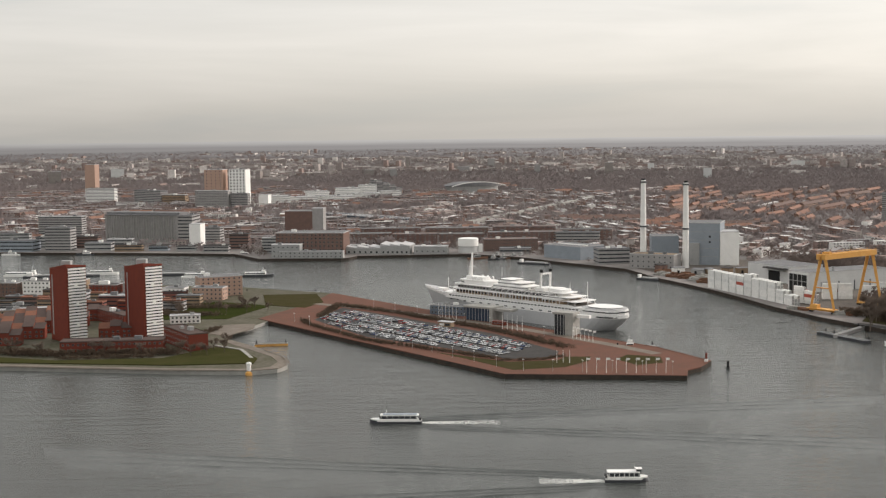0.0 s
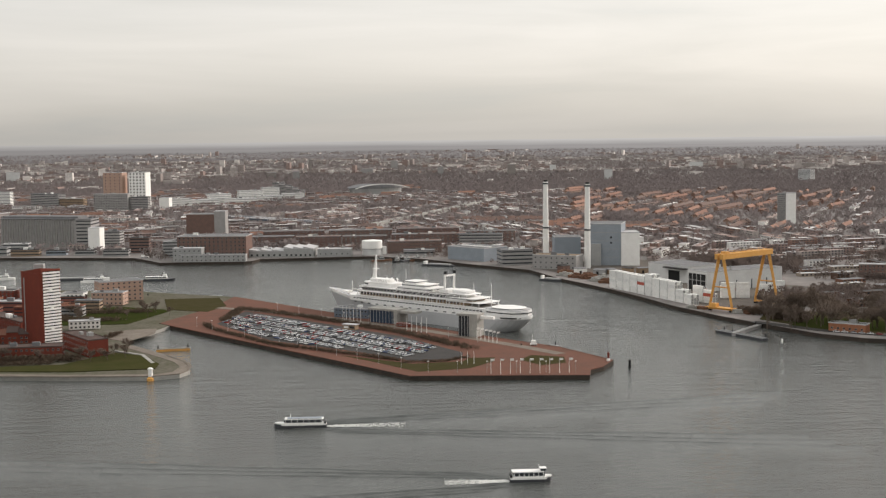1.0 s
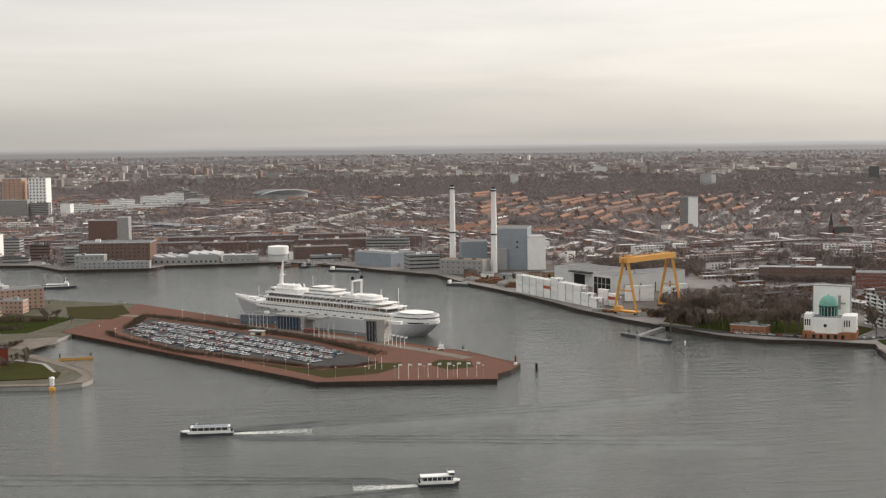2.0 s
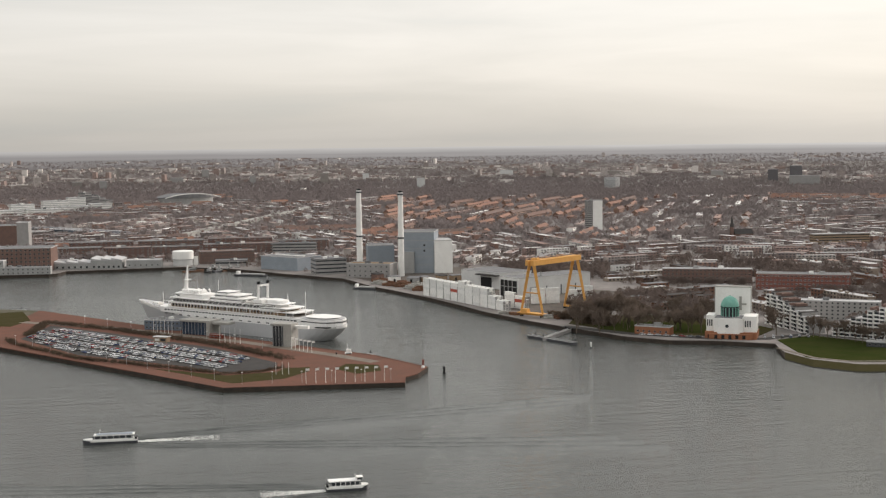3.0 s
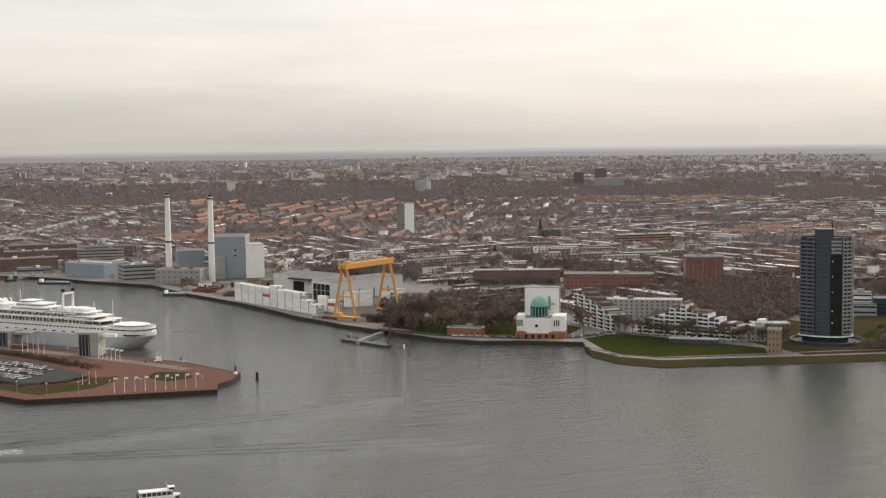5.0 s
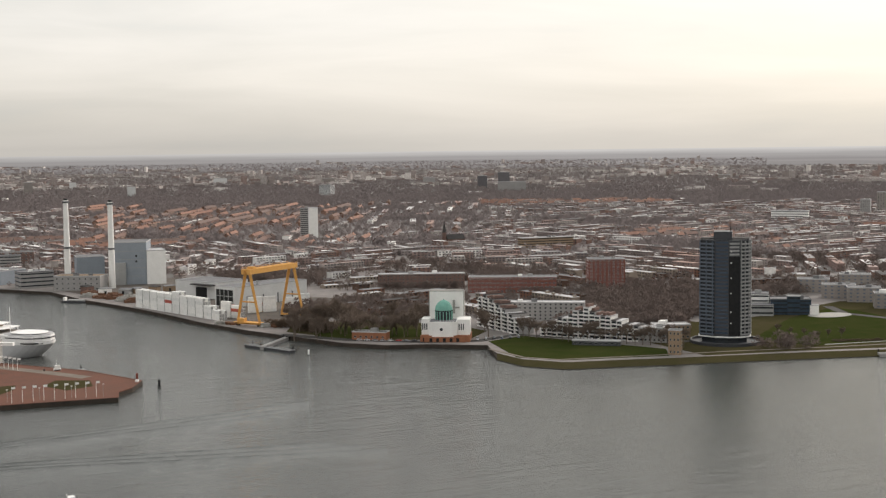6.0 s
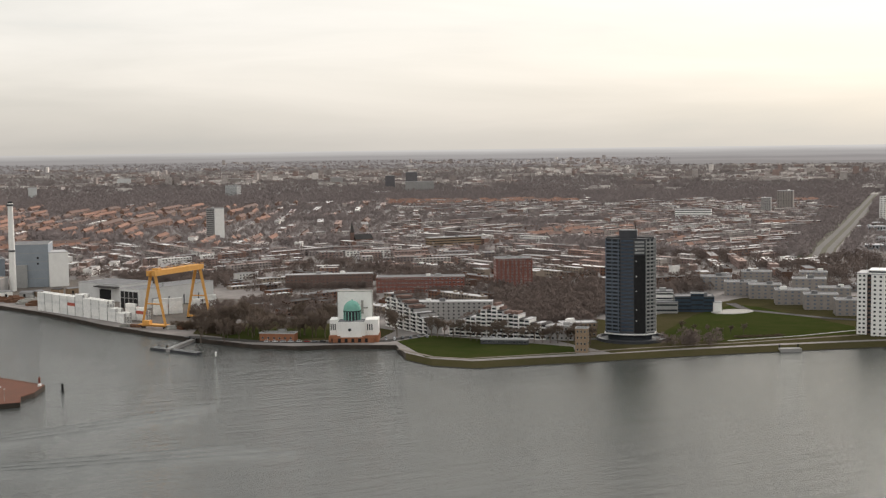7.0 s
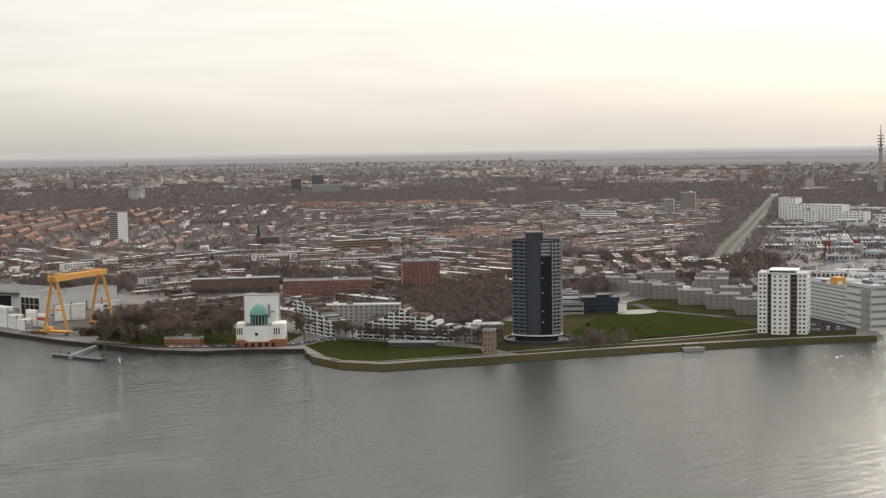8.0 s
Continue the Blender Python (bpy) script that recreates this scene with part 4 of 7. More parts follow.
    part("fore_hatch", bmb((20, 27, -3, 3, 15.5, 17.8)), SHIP_WHITE, t)
    for y in (-14.2, 14.2):
        part("deck_rail", bmb((44, 172, y * 0.93 - 0.05, y * 0.93 + 0.05, 21.4, 21.9)), SHIP_WHITE, t)


liner()


# ---- pier buildings, poles and beacons ----
def terminal():
    m, n = facing((16, 1041), (44, 1019), 2.9)
    t = thing("terminal_building", m, "dark glass terminal with a concrete frame on the quay", "terminal")
    part("glass_hall", bmb((0, 24, 1, 13, 0, 10)), BLUE_GLASS, t, "dark blue glazed hall")
    part("roof_plate", bmb((-1, 27, -1, 14, 10, 11.5)), CONCRETE, t)
    part("concrete_wall", bmb((24, 27, -1, 14, 0, 10)), CONCRETE, t)
    part("canopy", bmb((27, 42, 2, 12, 8.6, 10.4)), CONCRETE, t, "cantilevered concrete canopy")
    for i in range(8):
        part("mullion", bmb((i * 3 + 0.1, i * 3 + 0.35, 0.8, 1.0, 0, 10)), STEEL, t)
    m, n = facing((79, 959), (92, 951), 2.9)
    t = thing("gangway_tower", m, "tall glazed gangway tower with a concrete portal", "terminal")
    part("glass_shaft", bmb((0, 9, 0.5, 10, 0, 15)), GLASS, t, "dark glazed stair shaft")
    part("portal_wall", bmb((9, 15.5, -0.5, 11, 0, 16.5)), CONCRETE, t, "pale concrete portal")
    part("roof_plate", bmb((-1, 9, -0.5, 11, 15, 16.5)), CONCRETE, t)
    part("gangway", bmb((13, 26, 5, 8, 12.6, 14.8)), WHITE, t, "white enclosed gangway to the ship")
    for i in range(4):
        part("mullion", bmb((i * 2.4 + 0.2, i * 2.4 + 0.45, 0.25, 0.5, 0, 15)), STEEL, t)
    m, n = facing((-5, 1005), (6, 998), 2.95)
    t = thing("kiosk", m, "small tan parking kiosk with a flat roof", "kiosk")
    part("wall", bmb((0, 11, 0, 5, 0, 3.6)), BRICK_TAN, t)
    part("roof", bmb((-0.6, 11.6, -0.6, 5.6, 3.6, 4.1)), ROOF_LIGHT, t)
    part("window", bmb((1, 5, -0.1, 0.05, 1, 2.6)), WHITE, t)
    part("window", bmb((6, 10, -0.1, 0.05, 1, 2.6)), GLASS, t)


terminal()


def flag_pole(h, flag):
    bm = bmesh.new()
    tube(bm, (0, 0, 0), (0, 0, h), 0.17, 0.1, 6)
    t = thing("flag_pole", pose(0, 0, 2.9), "slim white flagpole with a pale banner" if flag else "slim bare white flagpole", "flagpole", "flagpoles on the pier")
    part("pole", bm, WHITE, t)
    if flag:
        part("banner", bmb((0.15, 2.2, -0.05, 0.05, h - 1.4, h - 0.15)), WHITE, t)
    return t


def pole_row(h, flag, a, b, n):
    first = flag_pole(h, flag)
    for i in range(n):
        k = i / (n - 1)
        m = pose(a[0] + (b[0] - a[0]) * k, a[1] + (b[1] - a[1]) * k, 2.9)
        if i == 0:
            first.matrix_basis = m
        else:
            copy_thing(first, m)


pole_row(9.4, True, (86, 803), (134, 800), 9)
pole_row(8.0, False, (71, 840), (79, 839), 3)
pole_row(11.6, False, (43, 991), (57, 976), 5)
pole_row(10.9, False, (-5, 1063), (9, 1043), 6)
pole_row(8.4, True, (91, 942), (103, 920), 6)


def beacon(name, x, y, z, h, r, base, top, label):
    t = thing(name, pose(x, y, z), label, "beacon")
    bm = bmesh.new()
    lathe(bm, [(r * 1.5, 0), (r * 1.5, h * 0.2), (r, h * 0.25), (r * 0.9, h * 0.32)], 12)
    part("base", bm, base, t)
    bm = bmesh.new()
    lathe(bm, [(r * 0.85, h * 0.32), (r * 0.85, h * 0.85), (r * 1.1, h * 0.86), (r * 1.1, h * 0.92), (r * 0.5, h)], 12)
    part("lantern", bm, top, t)
    return t


beacon("river_beacon", -123, 824, 0, 8.2, 1.6, YELLOW_STEEL, WHITE, "white river beacon on a yellow base")
beacon("pier_beacon", 166, 839, 2.9, 5.5, 0.8, WHITE, BRICK_RED, "small white and red light on the pier head")
beacon("mooring_post", 178, 830, -1, 5.8, 0.9, BLACK, BLACK, "dark mooring post standing in the river")
beacon("mooring_post", 302, 905, -1, 5.0, 0.7, BLACK, WHITE, "dark mooring post with a white top")


def pontoon(name, p, q, w, h, material, label, z=-0.3):
    m, n = facing(p, q, z)
    t = thing(name, m, label, "pontoon")
    part("float", bmb((0, n, 0, w, 0, h)), material, t)
    part("kerb", bmb((0, n, -0.15, 0.25, h, h + 0.35), (0, n, w - 0.25, w + 0.15, h, h + 0.35)), STEEL, t)
    for k in range(2):
        bm = bmesh.new()
        tube(bm, (n * (0.06 + 0.88 * k), w + 0.6, -1), (n * (0.06 + 0.88 * k), w + 0.6, h + 2.6), 0.5, 0.5, 8)
        part("pile", bm, BLACK, t)
    return t


pontoon("pontoon", (118, 903), (146, 908), 5, 2.0, GREY_CLAD, "grey mooring pontoon beside the stern")
pontoon("pontoon", (-192, 1246), (-118, 1239), 6, 2.2, DARK_CLAD, "long dark floating jetty")
pontoon("yellow_float", (-135, 935), (-112, 939), 2.5, 1.8, YELLOW_STEEL, "yellow floating boom in the inlet")
pontoon("landing_stage", (272, 966), (293, 920), 5, 2.0, DARK_CLAD, "dark grey landing stage off the park bank")
pontoon("gangway_bridge", (281, 946), (313, 985), 3, 2.6, STONE_GREY, "walkway from the bank to the landing stage")
pontoon("bank_stage", (648, 705), (662, 699), 5, 2.6, STONE_GREY, "small concrete stage at the bank")


# ---- red twin towers ----
def red_tower(left, mid, right, h):
    L, M, R = Vector(left), Vector(mid), Vector(right)
    F = L + R - M
    t = thing("brick_tower", pose(M.x, M.y, 3), "tall red brick tower with white balcony front", "apartment tower", "twin brick towers")
    rel = [v - M for v in (L, M, R, F)]
    u, v = rel[0].normalized(), rel[2].normalized()
    drop = lambda x, y: h - 4.5 * max(0, Vector((x, y)).dot(u)) / rel[0].length - 1.5 * max(0, Vector((x, y)).dot(v)) / rel[2].length
    bm = bmesh.new()
    prism(bm, [tuple(p) for p in rel], 0, drop)
    part("wall", bm, BRICK_RED, t)
    face = pose(0, 0, 0, 0, 0, math.degrees(math.atan2(v.y, v.x)))
    n = rel[2].length
    floors = 24
    st = (h - 5) / floors
    for k in range(floors):
        z = 3.0 + k * st
        part("window_band", bmb((1.2, n - 1.0, -0.12, 0.2, z + 1.0, z + st - 0.25)), GLASS, t, m=face)
        part("balcony", bmb((1.5, n - 2.0, -1.5, 0.0, z - 0.2, z + 0.05), (1.0, n - 0.8, -1.55, -1.4, z - 0.25, z + 1.1)), WHITE, t, m=face)
        if k in (4, 11, 17):
            part("screen", bmb((3 + k % 7, 5 + k % 7, -1.3, -0.1, z + 0.1, z + st - 0.2)), WHITE, t, m=face)
    part("corner_pier", bmb((0, 1.5, -0.5, 0, 0, h - 1)), BRICK_RED, t, m=face)
    part("top_fascia", bmb((0, n, -0.8, 0, h - 2.6, h - 1.4)), BRICK_RED, t, m=face)
    side = pose(rel[0].x, rel[0].y, 0, 0, 0, math.degrees(math.atan2(-u.y, -u.x)))
    part("stair_window", bmb((rel[0].length * 0.12, rel[0].length * 0.12 + 1.6, -0.15, 0.05, 4, h - 9)), GREY_CLAD, t, "tall pale stair window", m=side)
    c = (rel[0] + rel[2]) / 2
    part("roof_house", bmb((c.x - 4, c.x + 3, c.y - 3, c.y + 3, h - 5, h + 1.2)), GREY_CLAD, t)
    part("parapet", bmb((0, rel[0].length, -0.25, 0.25, h - 5.0, h - 4.4)), BRICK_RED, t, m=side)
    return t


red_tower((-287, 963), (-269, 941), (-257.5, 951), 56.6)
red_tower((-235, 973), (-215, 945), (-203.8, 955.5), 56.5)


def saw_terrace(x, y, ang, n, label):
    """A brick terrace whose houses carry mono-pitch roofs in steps."""
    t = thing("brick_terrace", pose(x, y, 2.9, 0, 0, ang), label, "terraced houses", "stepped brick terraces")
    for i in range(n):
        h = 7.5 + (i % 2) * 1.6
        bm = bmesh.new()
        prism(bm, [(i * 8, 0), (i * 8 + 8, 0), (i * 8 + 8, 11), (i * 8, 11)], 0, lambda px, py: h + py * 0.24)
        part("house", bm, BRICK_RED, t)
        bm = bmesh.new()
        v = [bm.verts.new(c) for c in ((i * 8 - 0.1, -0.4, h), (i * 8 + 8.1, -0.4, h), (i * 8 + 8.1, 11.2, h + 2.8), (i * 8 - 0.1, 11.2, h + 2.8), (i * 8 - 0.1, -0.4, h + 0.3), (i * 8 + 8.1, -0.4, h + 0.3), (i * 8 + 8.1, 11.2, h + 3.1), (i * 8 - 0.1, 11.2, h + 3.1))]
        for q in ((3, 2, 1, 0), (4, 5, 6, 7), (0, 1, 5, 4), (1, 2, 6, 5), (2, 3, 7, 6), (3, 0, 4, 7)):
            bm.faces.new([v[j] for j in q])
        part("roof", bm, ROOF_BROWN if i % 3 else ROOF_TILE, t)
        for k in range(2):
            part("window", pane_mesh(1.6, 1.4), None, t, m=pose(i * 8 + 2.2, 0, 1.4 + k * 3))
            part("window", pane_mesh(1.6, 1.4), None, t, m=pose(i * 8 + 5.6, 0, 1.4 + k * 3))
    return t


for r in range(5):
    saw_terrace(-372 + r * 8, 925 + 30 * r, 7 + r, 9, "red brick terrace with stepped dark roofs")
saw_terrace(-252, 960, 10, 4, "short red brick terrace between the towers")


# ---- tunnel ventilation building ----
def vent_building():
    m, n = facing((390, 906), (422.5, 888), 3)
    m = m @ Matrix.Diagonal((1, 1, 0.93, 1))
    t = thing("ventilation_building", m, "white tunnel ventilation building with a green copper dome", "ventilation building")
    base = part("brick_base", bmb((0, n, 0, 26, 0, 5.2), (3, n - 3, -2, 0, 0, 4.2)), ORANGE_BRICK, t, "orange brick plinth")
    # black slabs on the brick paint the shade inside the plinth openings
    for i in range(7):
        part("opening", bmb((2 + i * 5.0, 4.2 + i * 5.0, -2.1 if 0 < i < 6 else -0.1, -1.9 if 0 < i < 6 else 0.1, 0.4, 3.4)), BLACK, base)
    bm = bmesh.new()
    prism(bm, [(6.2, 1.5), (9.5, -0.5), (24.0, -0.5), (27.2, 1.5), (27.2, 16), (6.2, 16)], 4.2, 16.4)
    part("front_block", bm, WHITE, t)
    part("wing", bmb((0.4, 6.2, 6, 22, 5.2, 17.6)), WHITE, t)
    part("wing", bmb((27.2, n - 0.4, 4, 22, 5.2, 17.6)), WHITE, t)
    part("link", bmb((6.2, 27.2, 16, 24, 4.2, 16.4)), WHITE, t)
    bm = bmesh.new()
    box(bm, 5.2, 31, 23.5, 30, 0, 38.2)
    part("tall_slab", bm, WHITE, t, "tall blank white wall")
    part("slab_cap", bmb((4.9, 31.3, 23.2, 30.3, 38.2, 38.8)), CONCRETE, t)
    part("slab_edge", bmb((4.7, 5.2, 23.2, 30.2, 5, 38.2)), CONCRETE, t)
    part("slab_edge", bmb((31, 31.5, 23.2, 30.2, 5, 38.2)), CONCRETE, t)
    for x in (1.4, 2.9, 4.4, 28.8, 30.4, 32.0):
        y = 6 if x < 10 else 4
        part("slit_window", bmb((x - 0.45, x + 0.45, y - 0.1, y + 0.1, 9.2, 14.2)), GLASS, t)
    bm = bmesh.new()
    tube(bm, (15.8, -0.75, 10.2), (15.8, -0.4, 10.2), 1.25, 1.25, 18)
    part("round_window", bm, GLASS, t)
    bm = bmesh.new()
    lathe(bm, [(6.3, 16.4), (6.3, 23.6), (6.9, 23.7), (6.9, 24.4), (6.2, 24.5)], 24, 16.9, 12)
    part("drum", bm, GLASS, t, "glazed dark drum under the dome")
    for i in range(16):
        a = i * math.tau / 16
        part("drum_rib", bmb((-0.35, 0.35, -0.3, 0.3, 16.4, 23.7)), COPPER, t, m=pose(16.9 + 6.35 * math.cos(a), 12 + 6.35 * math.sin(a), 0, 0, 0, math.degrees(a)))
    bm = bmesh.new()
    lathe(bm, [(6.9, 24.0)] + [(6.6 * math.cos(a * math.pi / 16), 24.4 + 8.0 * math.sin(a * math.pi / 16)) for a in range(8)] + [(0.5, 32.4), (0.4, 33.2)], 28, 16.9, 12)
    part("dome", bm, COPPER, t, "green copper dome")
    part("outer_stair", bmb((22.8, 24.6, 22.6, 23.4, 20, 31), (24.6, 28, 22.6, 23.4, 24.2, 25.4)), CONCRETE, t)
    part("roof", bmb((7, 26.5, 0.5, 16, 16.4, 16.7)), ROOF_GREY, t)


vent_building()
building("pavilion", (349, 942), (370, 925), 10, 6.0, ORANGE_BRICK, ROOF_GREY, "low orange brick pavilion on the quay", "pavilion", floors=1, bays=6)


# ---- dark riverside tower ----
def dark_tower():
    m, n = facing((566, 801), (594, 779), 3)
    t = thing("dark_tower", m, "tall dark slate apartment tower with balconies", "apartment tower")
    H1, H2 = 75.5, 81.5
    plan = [(0, 6), (11, 0), (21, -1.5), (29, 0.5), (n, 7), (n, 24), (0, 24)]
    bm = bmesh.new()
    prism(bm, plan, 5.5, H1)
    part("wall", bm, DARK_CLAD, t)
    part("top_storey", bmb((10, 23, 2, 18, H1, H2)), DARK_CLAD, t)
    part("roof_rim", bmb((0.5, n - 0.5, 7, 23, H1, H1 + 0.8)), ROOF_DARK, t)
    bm = bmesh.new()
    tube(bm, (22, 8, H2), (22, 8, H2 + 6), 0.3, 0.15, 6)
    part("aerial", bm, BLACK, t)
    floors = 25
    st = (H1 - 7) / floors
    walls = [((0, 6), (11, 0), SLATE_BLUE, True), ((11, 0), (21, -1.5), DARK_CLAD, False), ((29, 0.5), (n, 7), GREY_CLAD, True), ((n, 7), (n, 24), GREY_CLAD, True)]
    for a, b, material, balc in walls:
        length = math.hypot(b[0] - a[0], b[1] - a[1])
        f = pose(a[0], a[1], 0, 0, 0, math.degrees(math.atan2(b[1] - a[1], b[0] - a[0])))
        for k in range(floors):
            z = 6.5 + k * st
            if balc:
                part("window_band", bmb((0.3, length - 0.3, -0.1, 0.1, z + 1.1, z + st - 0.2)), GLASS, t, m=f)
                part("balcony", bmb((0.2, length - 0.3, -1.1, 0, z - 0.15, z + 0.1), (0.2, length - 0.3, -1.15, -1.0, z + 0.1, z + 1.0)), material, t, m=f)
                for i in range(3):
                    x = 0.4 + i * (length - 1) / 2.2
                    part("fin", bmb((x, x + 0.25, -1.0, 0, z + 0.1, z + st - 0.15)), material, t, m=f)
            else:
                part("window_band", bmb((0.6, length - 0.6, -0.08, 0.1, z + 0.9, z + st - 0.5)), BLUE_GLASS, t, m=f)
    f = pose(21, -1.5, 0, 0, 0, math.degrees(math.atan2(2.0, 8)))
    part("black_face", bmb((0.1, 8.1, -0.25, 0.05, 6, H1 - 12)), BLACK, t, "plain black glazed strip", m=f)
    for k in range(4):
        part("lit_loggia", bmb((0.5, 7.5, -0.4, 0.05, H1 - 11 + k * 2.6, H1 - 9.6 + k * 2.6)), GREY_CLAD, t, m=f)
    for k in (3, 6, 11, 15, 19, 22):
        part("vent_window", bmb((1.2, 1.9, -0.4, -0.2, 6.5 + k * st, 7.4 + k * st)), WHITE, t, m=f)
    bm = bmesh.new()
    prism(bm, [(x * 1.06 - 1, y * 1.05 - 0.8) for x, y in plan], 4.6, 5.5)
    part("canopy", bm, WHITE, t, "pale canopy round the foot")
    bm = bmesh.new()
    prism(bm, [(x * 0.9 + 1.6, y * 0.9 + 1.6) for x, y in plan], 0, 4.6)
    part("lobby", bm, GLASS, t)
    bm = bmesh.new()
    lathe(bm, [(26, 0), (26, 2.2), (24.8, 2.2), (24.6, 0.5)], 48, n / 2 + 1, 10)
    part("ring_wall", bm, DARK_CLAD, t, "low dark ring wall")


dark_tower()


# ---- white tower and long white slab ----
def white_tower():
    m, n = facing((740, 724.6), (761.9, 695.2), 3)
    t = thing("white_tower", m, "white apartment tower with brown recesses and square windows", "apartment tower")
    h, floors = 45.5, 14
    st = h / floors
    part("core", bmb((1.5, n - 1.5, 4, 24, 0, h - 1)), BRICK_BROWN, t, "brown recessed core")
    for x0, x1, y0, cols in ((0, 7.2, 2.2, 2), (10.8, 24.2, -3.0, 3), (29.2, n, 2.2, 2)):
        wing = part("wing", bmb((x0, x1, y0, 26, 0, h)), WHITE, t)
        windows_on(wing, x0 + 0.6, x1 - 0.6, y0, 0, 1.1, st, floors, cols, 1.7, 1.5, GREY_CLAD)
        part("wing_cap", bmb((x0 - 0.2, x1 + 0.2, y0 - 0.2, 26.2, h, h + 0.7)), ROOF_LIGHT, wing)
    windows_on(t, 3, 25, 0, 90, 1.1, st, floors, 4, 1.7, 1.5, GREY_CLAD, offset=(n, 0))
    for x0, x1 in ((7.3, 10.7), (24.3, 29.1)):
        for k in range(floors):
            part("recess_window", bmb((x0 + 0.3, x1 - 0.3, 3.85, 4.05, 0.9 + k * st, 2.5 + k * st)), GLASS, t)
    part("roof_ring", bmb((8, 29, 2, 22, h, h + 3.2)), WHITE, t)
    part("roof_ring_window", bmb((8.5, 28.5, 1.9, 2.05, h + 1.2, h + 2.4)), GLASS, t)
    for x in (6, 15, 22, 31):
        bm = bmesh.new()
        tube(bm, (x, 10, h + 0.7), (x, 10, h + 7), 0.15, 0.1, 6)
        part("aerial", bm, STEEL, t)


white_tower()
building("white_slab", (850, 790), (826, 713), 14, 30, PALE_CLAD, ROOF_GREY, "long white apartment slab with rows of windows", "apartment block", floors=10, bays=26, w=1.7)
building("white_slab", (826, 713), (816, 681), 15, 34, PALE_CLAD, ROOF_LIGHT, "white block end with rows of windows", "apartment block", floors=6, strip=True, glass=CUBE_BRICK)
part("roof_tank", bmb((52, 62, 3, 11, 30, 36)), YELLOW_STEEL, [o for o in scene.objects if o.name.startswith("white_slab") and o.parent is None][0], "yellow roof plant box")
building("slab_stair", (816, 681), (821, 679.5), 13, 31, CONCRETE, ROOF_GREY, "tan stair tower at the slab end", "apartment block", plant=False)


# ---- stepped terrace flats by the lawn ----
def stepped_flats(p, q, storeys, depth, label, z=3.0):
    m, n = facing(p, q, z)
    t = thing("stepped_flats", m, label, "apartment block", "stepped flats")
    w, st = n / len(storeys), 2.9
    for i, k in enumerate(storeys):
        x0, x1 = i * w, (i + 1) * w
        wall = part("bay", bmb((x0, x1, 1.0 + (i % 2) * 1.4, depth, 0, k * st)), STONE_GREY if i % 2 else WHITE, t)
        y = 1.0 + (i % 2) * 1.4
        for f in range(k):
            part("balcony", bmb((x0 + 0.2, x1 - 0.2, y - 1.6, y, f * st - 0.1, f * st + 0.12), (x0 + 0.2, x1 - 0.2, y - 1.65, y - 1.45, f * st + 0.12, f * st + 1.05)), WHITE, wall)
            part("window_band", bmb((x0 + 0.5, x1 - 0.5, y - 0.1, y + 0.05, f * st + 0.3, f * st + 2.4)), GLASS, wall)
        part("roof", bmb((x0 - 0.1, x1 + 0.1, y - 0.3, depth + 0.3, k * st, k * st + 0.5)), ROOF_LIGHT if i % 2 == 0 else ROOF_DARK, wall)
        if k >= 6:
            bm = bmesh.new()
            prism(bm, [(x0 + 1, y + 2), (x1 - 1, y + 2), (x1 - 1, depth - 2), (x0 + 1, depth - 2)], k * st + 0.5, lambda px, py: k * st + 0.6 + 2.6 * (1 - abs(px - (x0 + x1) / 2) / w))
            part("dormer", bm, BRICK_BROWN, wall)
    return t


stepped_flats((483, 890), (531, 828), (3, 4, 4, 5, 5, 6, 7, 7, 8, 7, 6, 6, 6, 5, 5, 4, 4, 4), 16, "white stepped terrace flats with brown roofs")
stepped_flats((466, 965), (470, 905), (8, 9, 8, 8, 7, 7, 6, 6, 5, 5, 4, 4), 16, "white terraced flats stepping down to the road")
building("flats_wing", (498, 985), (556, 948), 14, 15, STONE_GREY, ROOF_LIGHT, "pale flats wing with balconies", "apartment block", floors=5, bays=16)
building("flats_wing", (531, 828), (549, 812), 14, 10.5, STONE_GREY, ROOF_LIGHT, "low pale flats wing", "apartment block", floors=3, bays=7)
building("flats_wing", (548, 832), (573, 822), 14, 10.5, BRICK_TAN, ROOF_LIGHT, "low tan brick block with a flat roof", "apartment block", floors=3, bays=8, side_bays=4)
building("glass_pavilion", (481, 838), (508, 816), 7, 3.4, DARK_CLAD, ROOF_LIGHT, "long low dark pavilion with a pale roof", "pavilion", floors=1, bays=9, w=2.2, plant=False)
building("stone_tower", (517, 768), (523, 762), 7, 17, BRICK_TAN, ROOF_GREY, "small tan stone tower with square openings", "tower", floors=4, bays=3, side_bays=3, w=1.2, wh=1.6, plant=False)
building("blue_office", (712, 905), (740, 887), 18, 13, BLUE_GLASS, ROOF_GREY, "dark blue glazed office with white edges", "office", floors=4, strip=True)
building("grey_office", (690, 935), (718, 915), 20, 16, WHITE, ROOF_GREY, "white stepped office building", "office", floors=4, strip=True)

slab("office_plaza", [(752 + 20 * math.cos(i * math.tau / 20), 878 + 14 * math.sin(i * math.tau / 20)) for i in range(20)], 2.9, 3.4, CONCRETE, "round pale plaza before the blue office", "plaza")
building("office_wing", (722, 896), (731, 890), 6, 16, BLUE_GLASS, ROOF_LIGHT, "glazed stair wing of the blue office with a pale roof", "office", floors=4, strip=True, plant=False)
building("office_wing", (738, 886), (744, 882), 8, 8, WHITE, ROOF_LIGHT, "low white curved wing of the office", "office", plant=False)
building("office_wing", (684, 912), (708, 896), 14, 9, GREY_CLAD, ROOF_GREY, "low grey wing of the white office", "office", floors=2, strip=True)


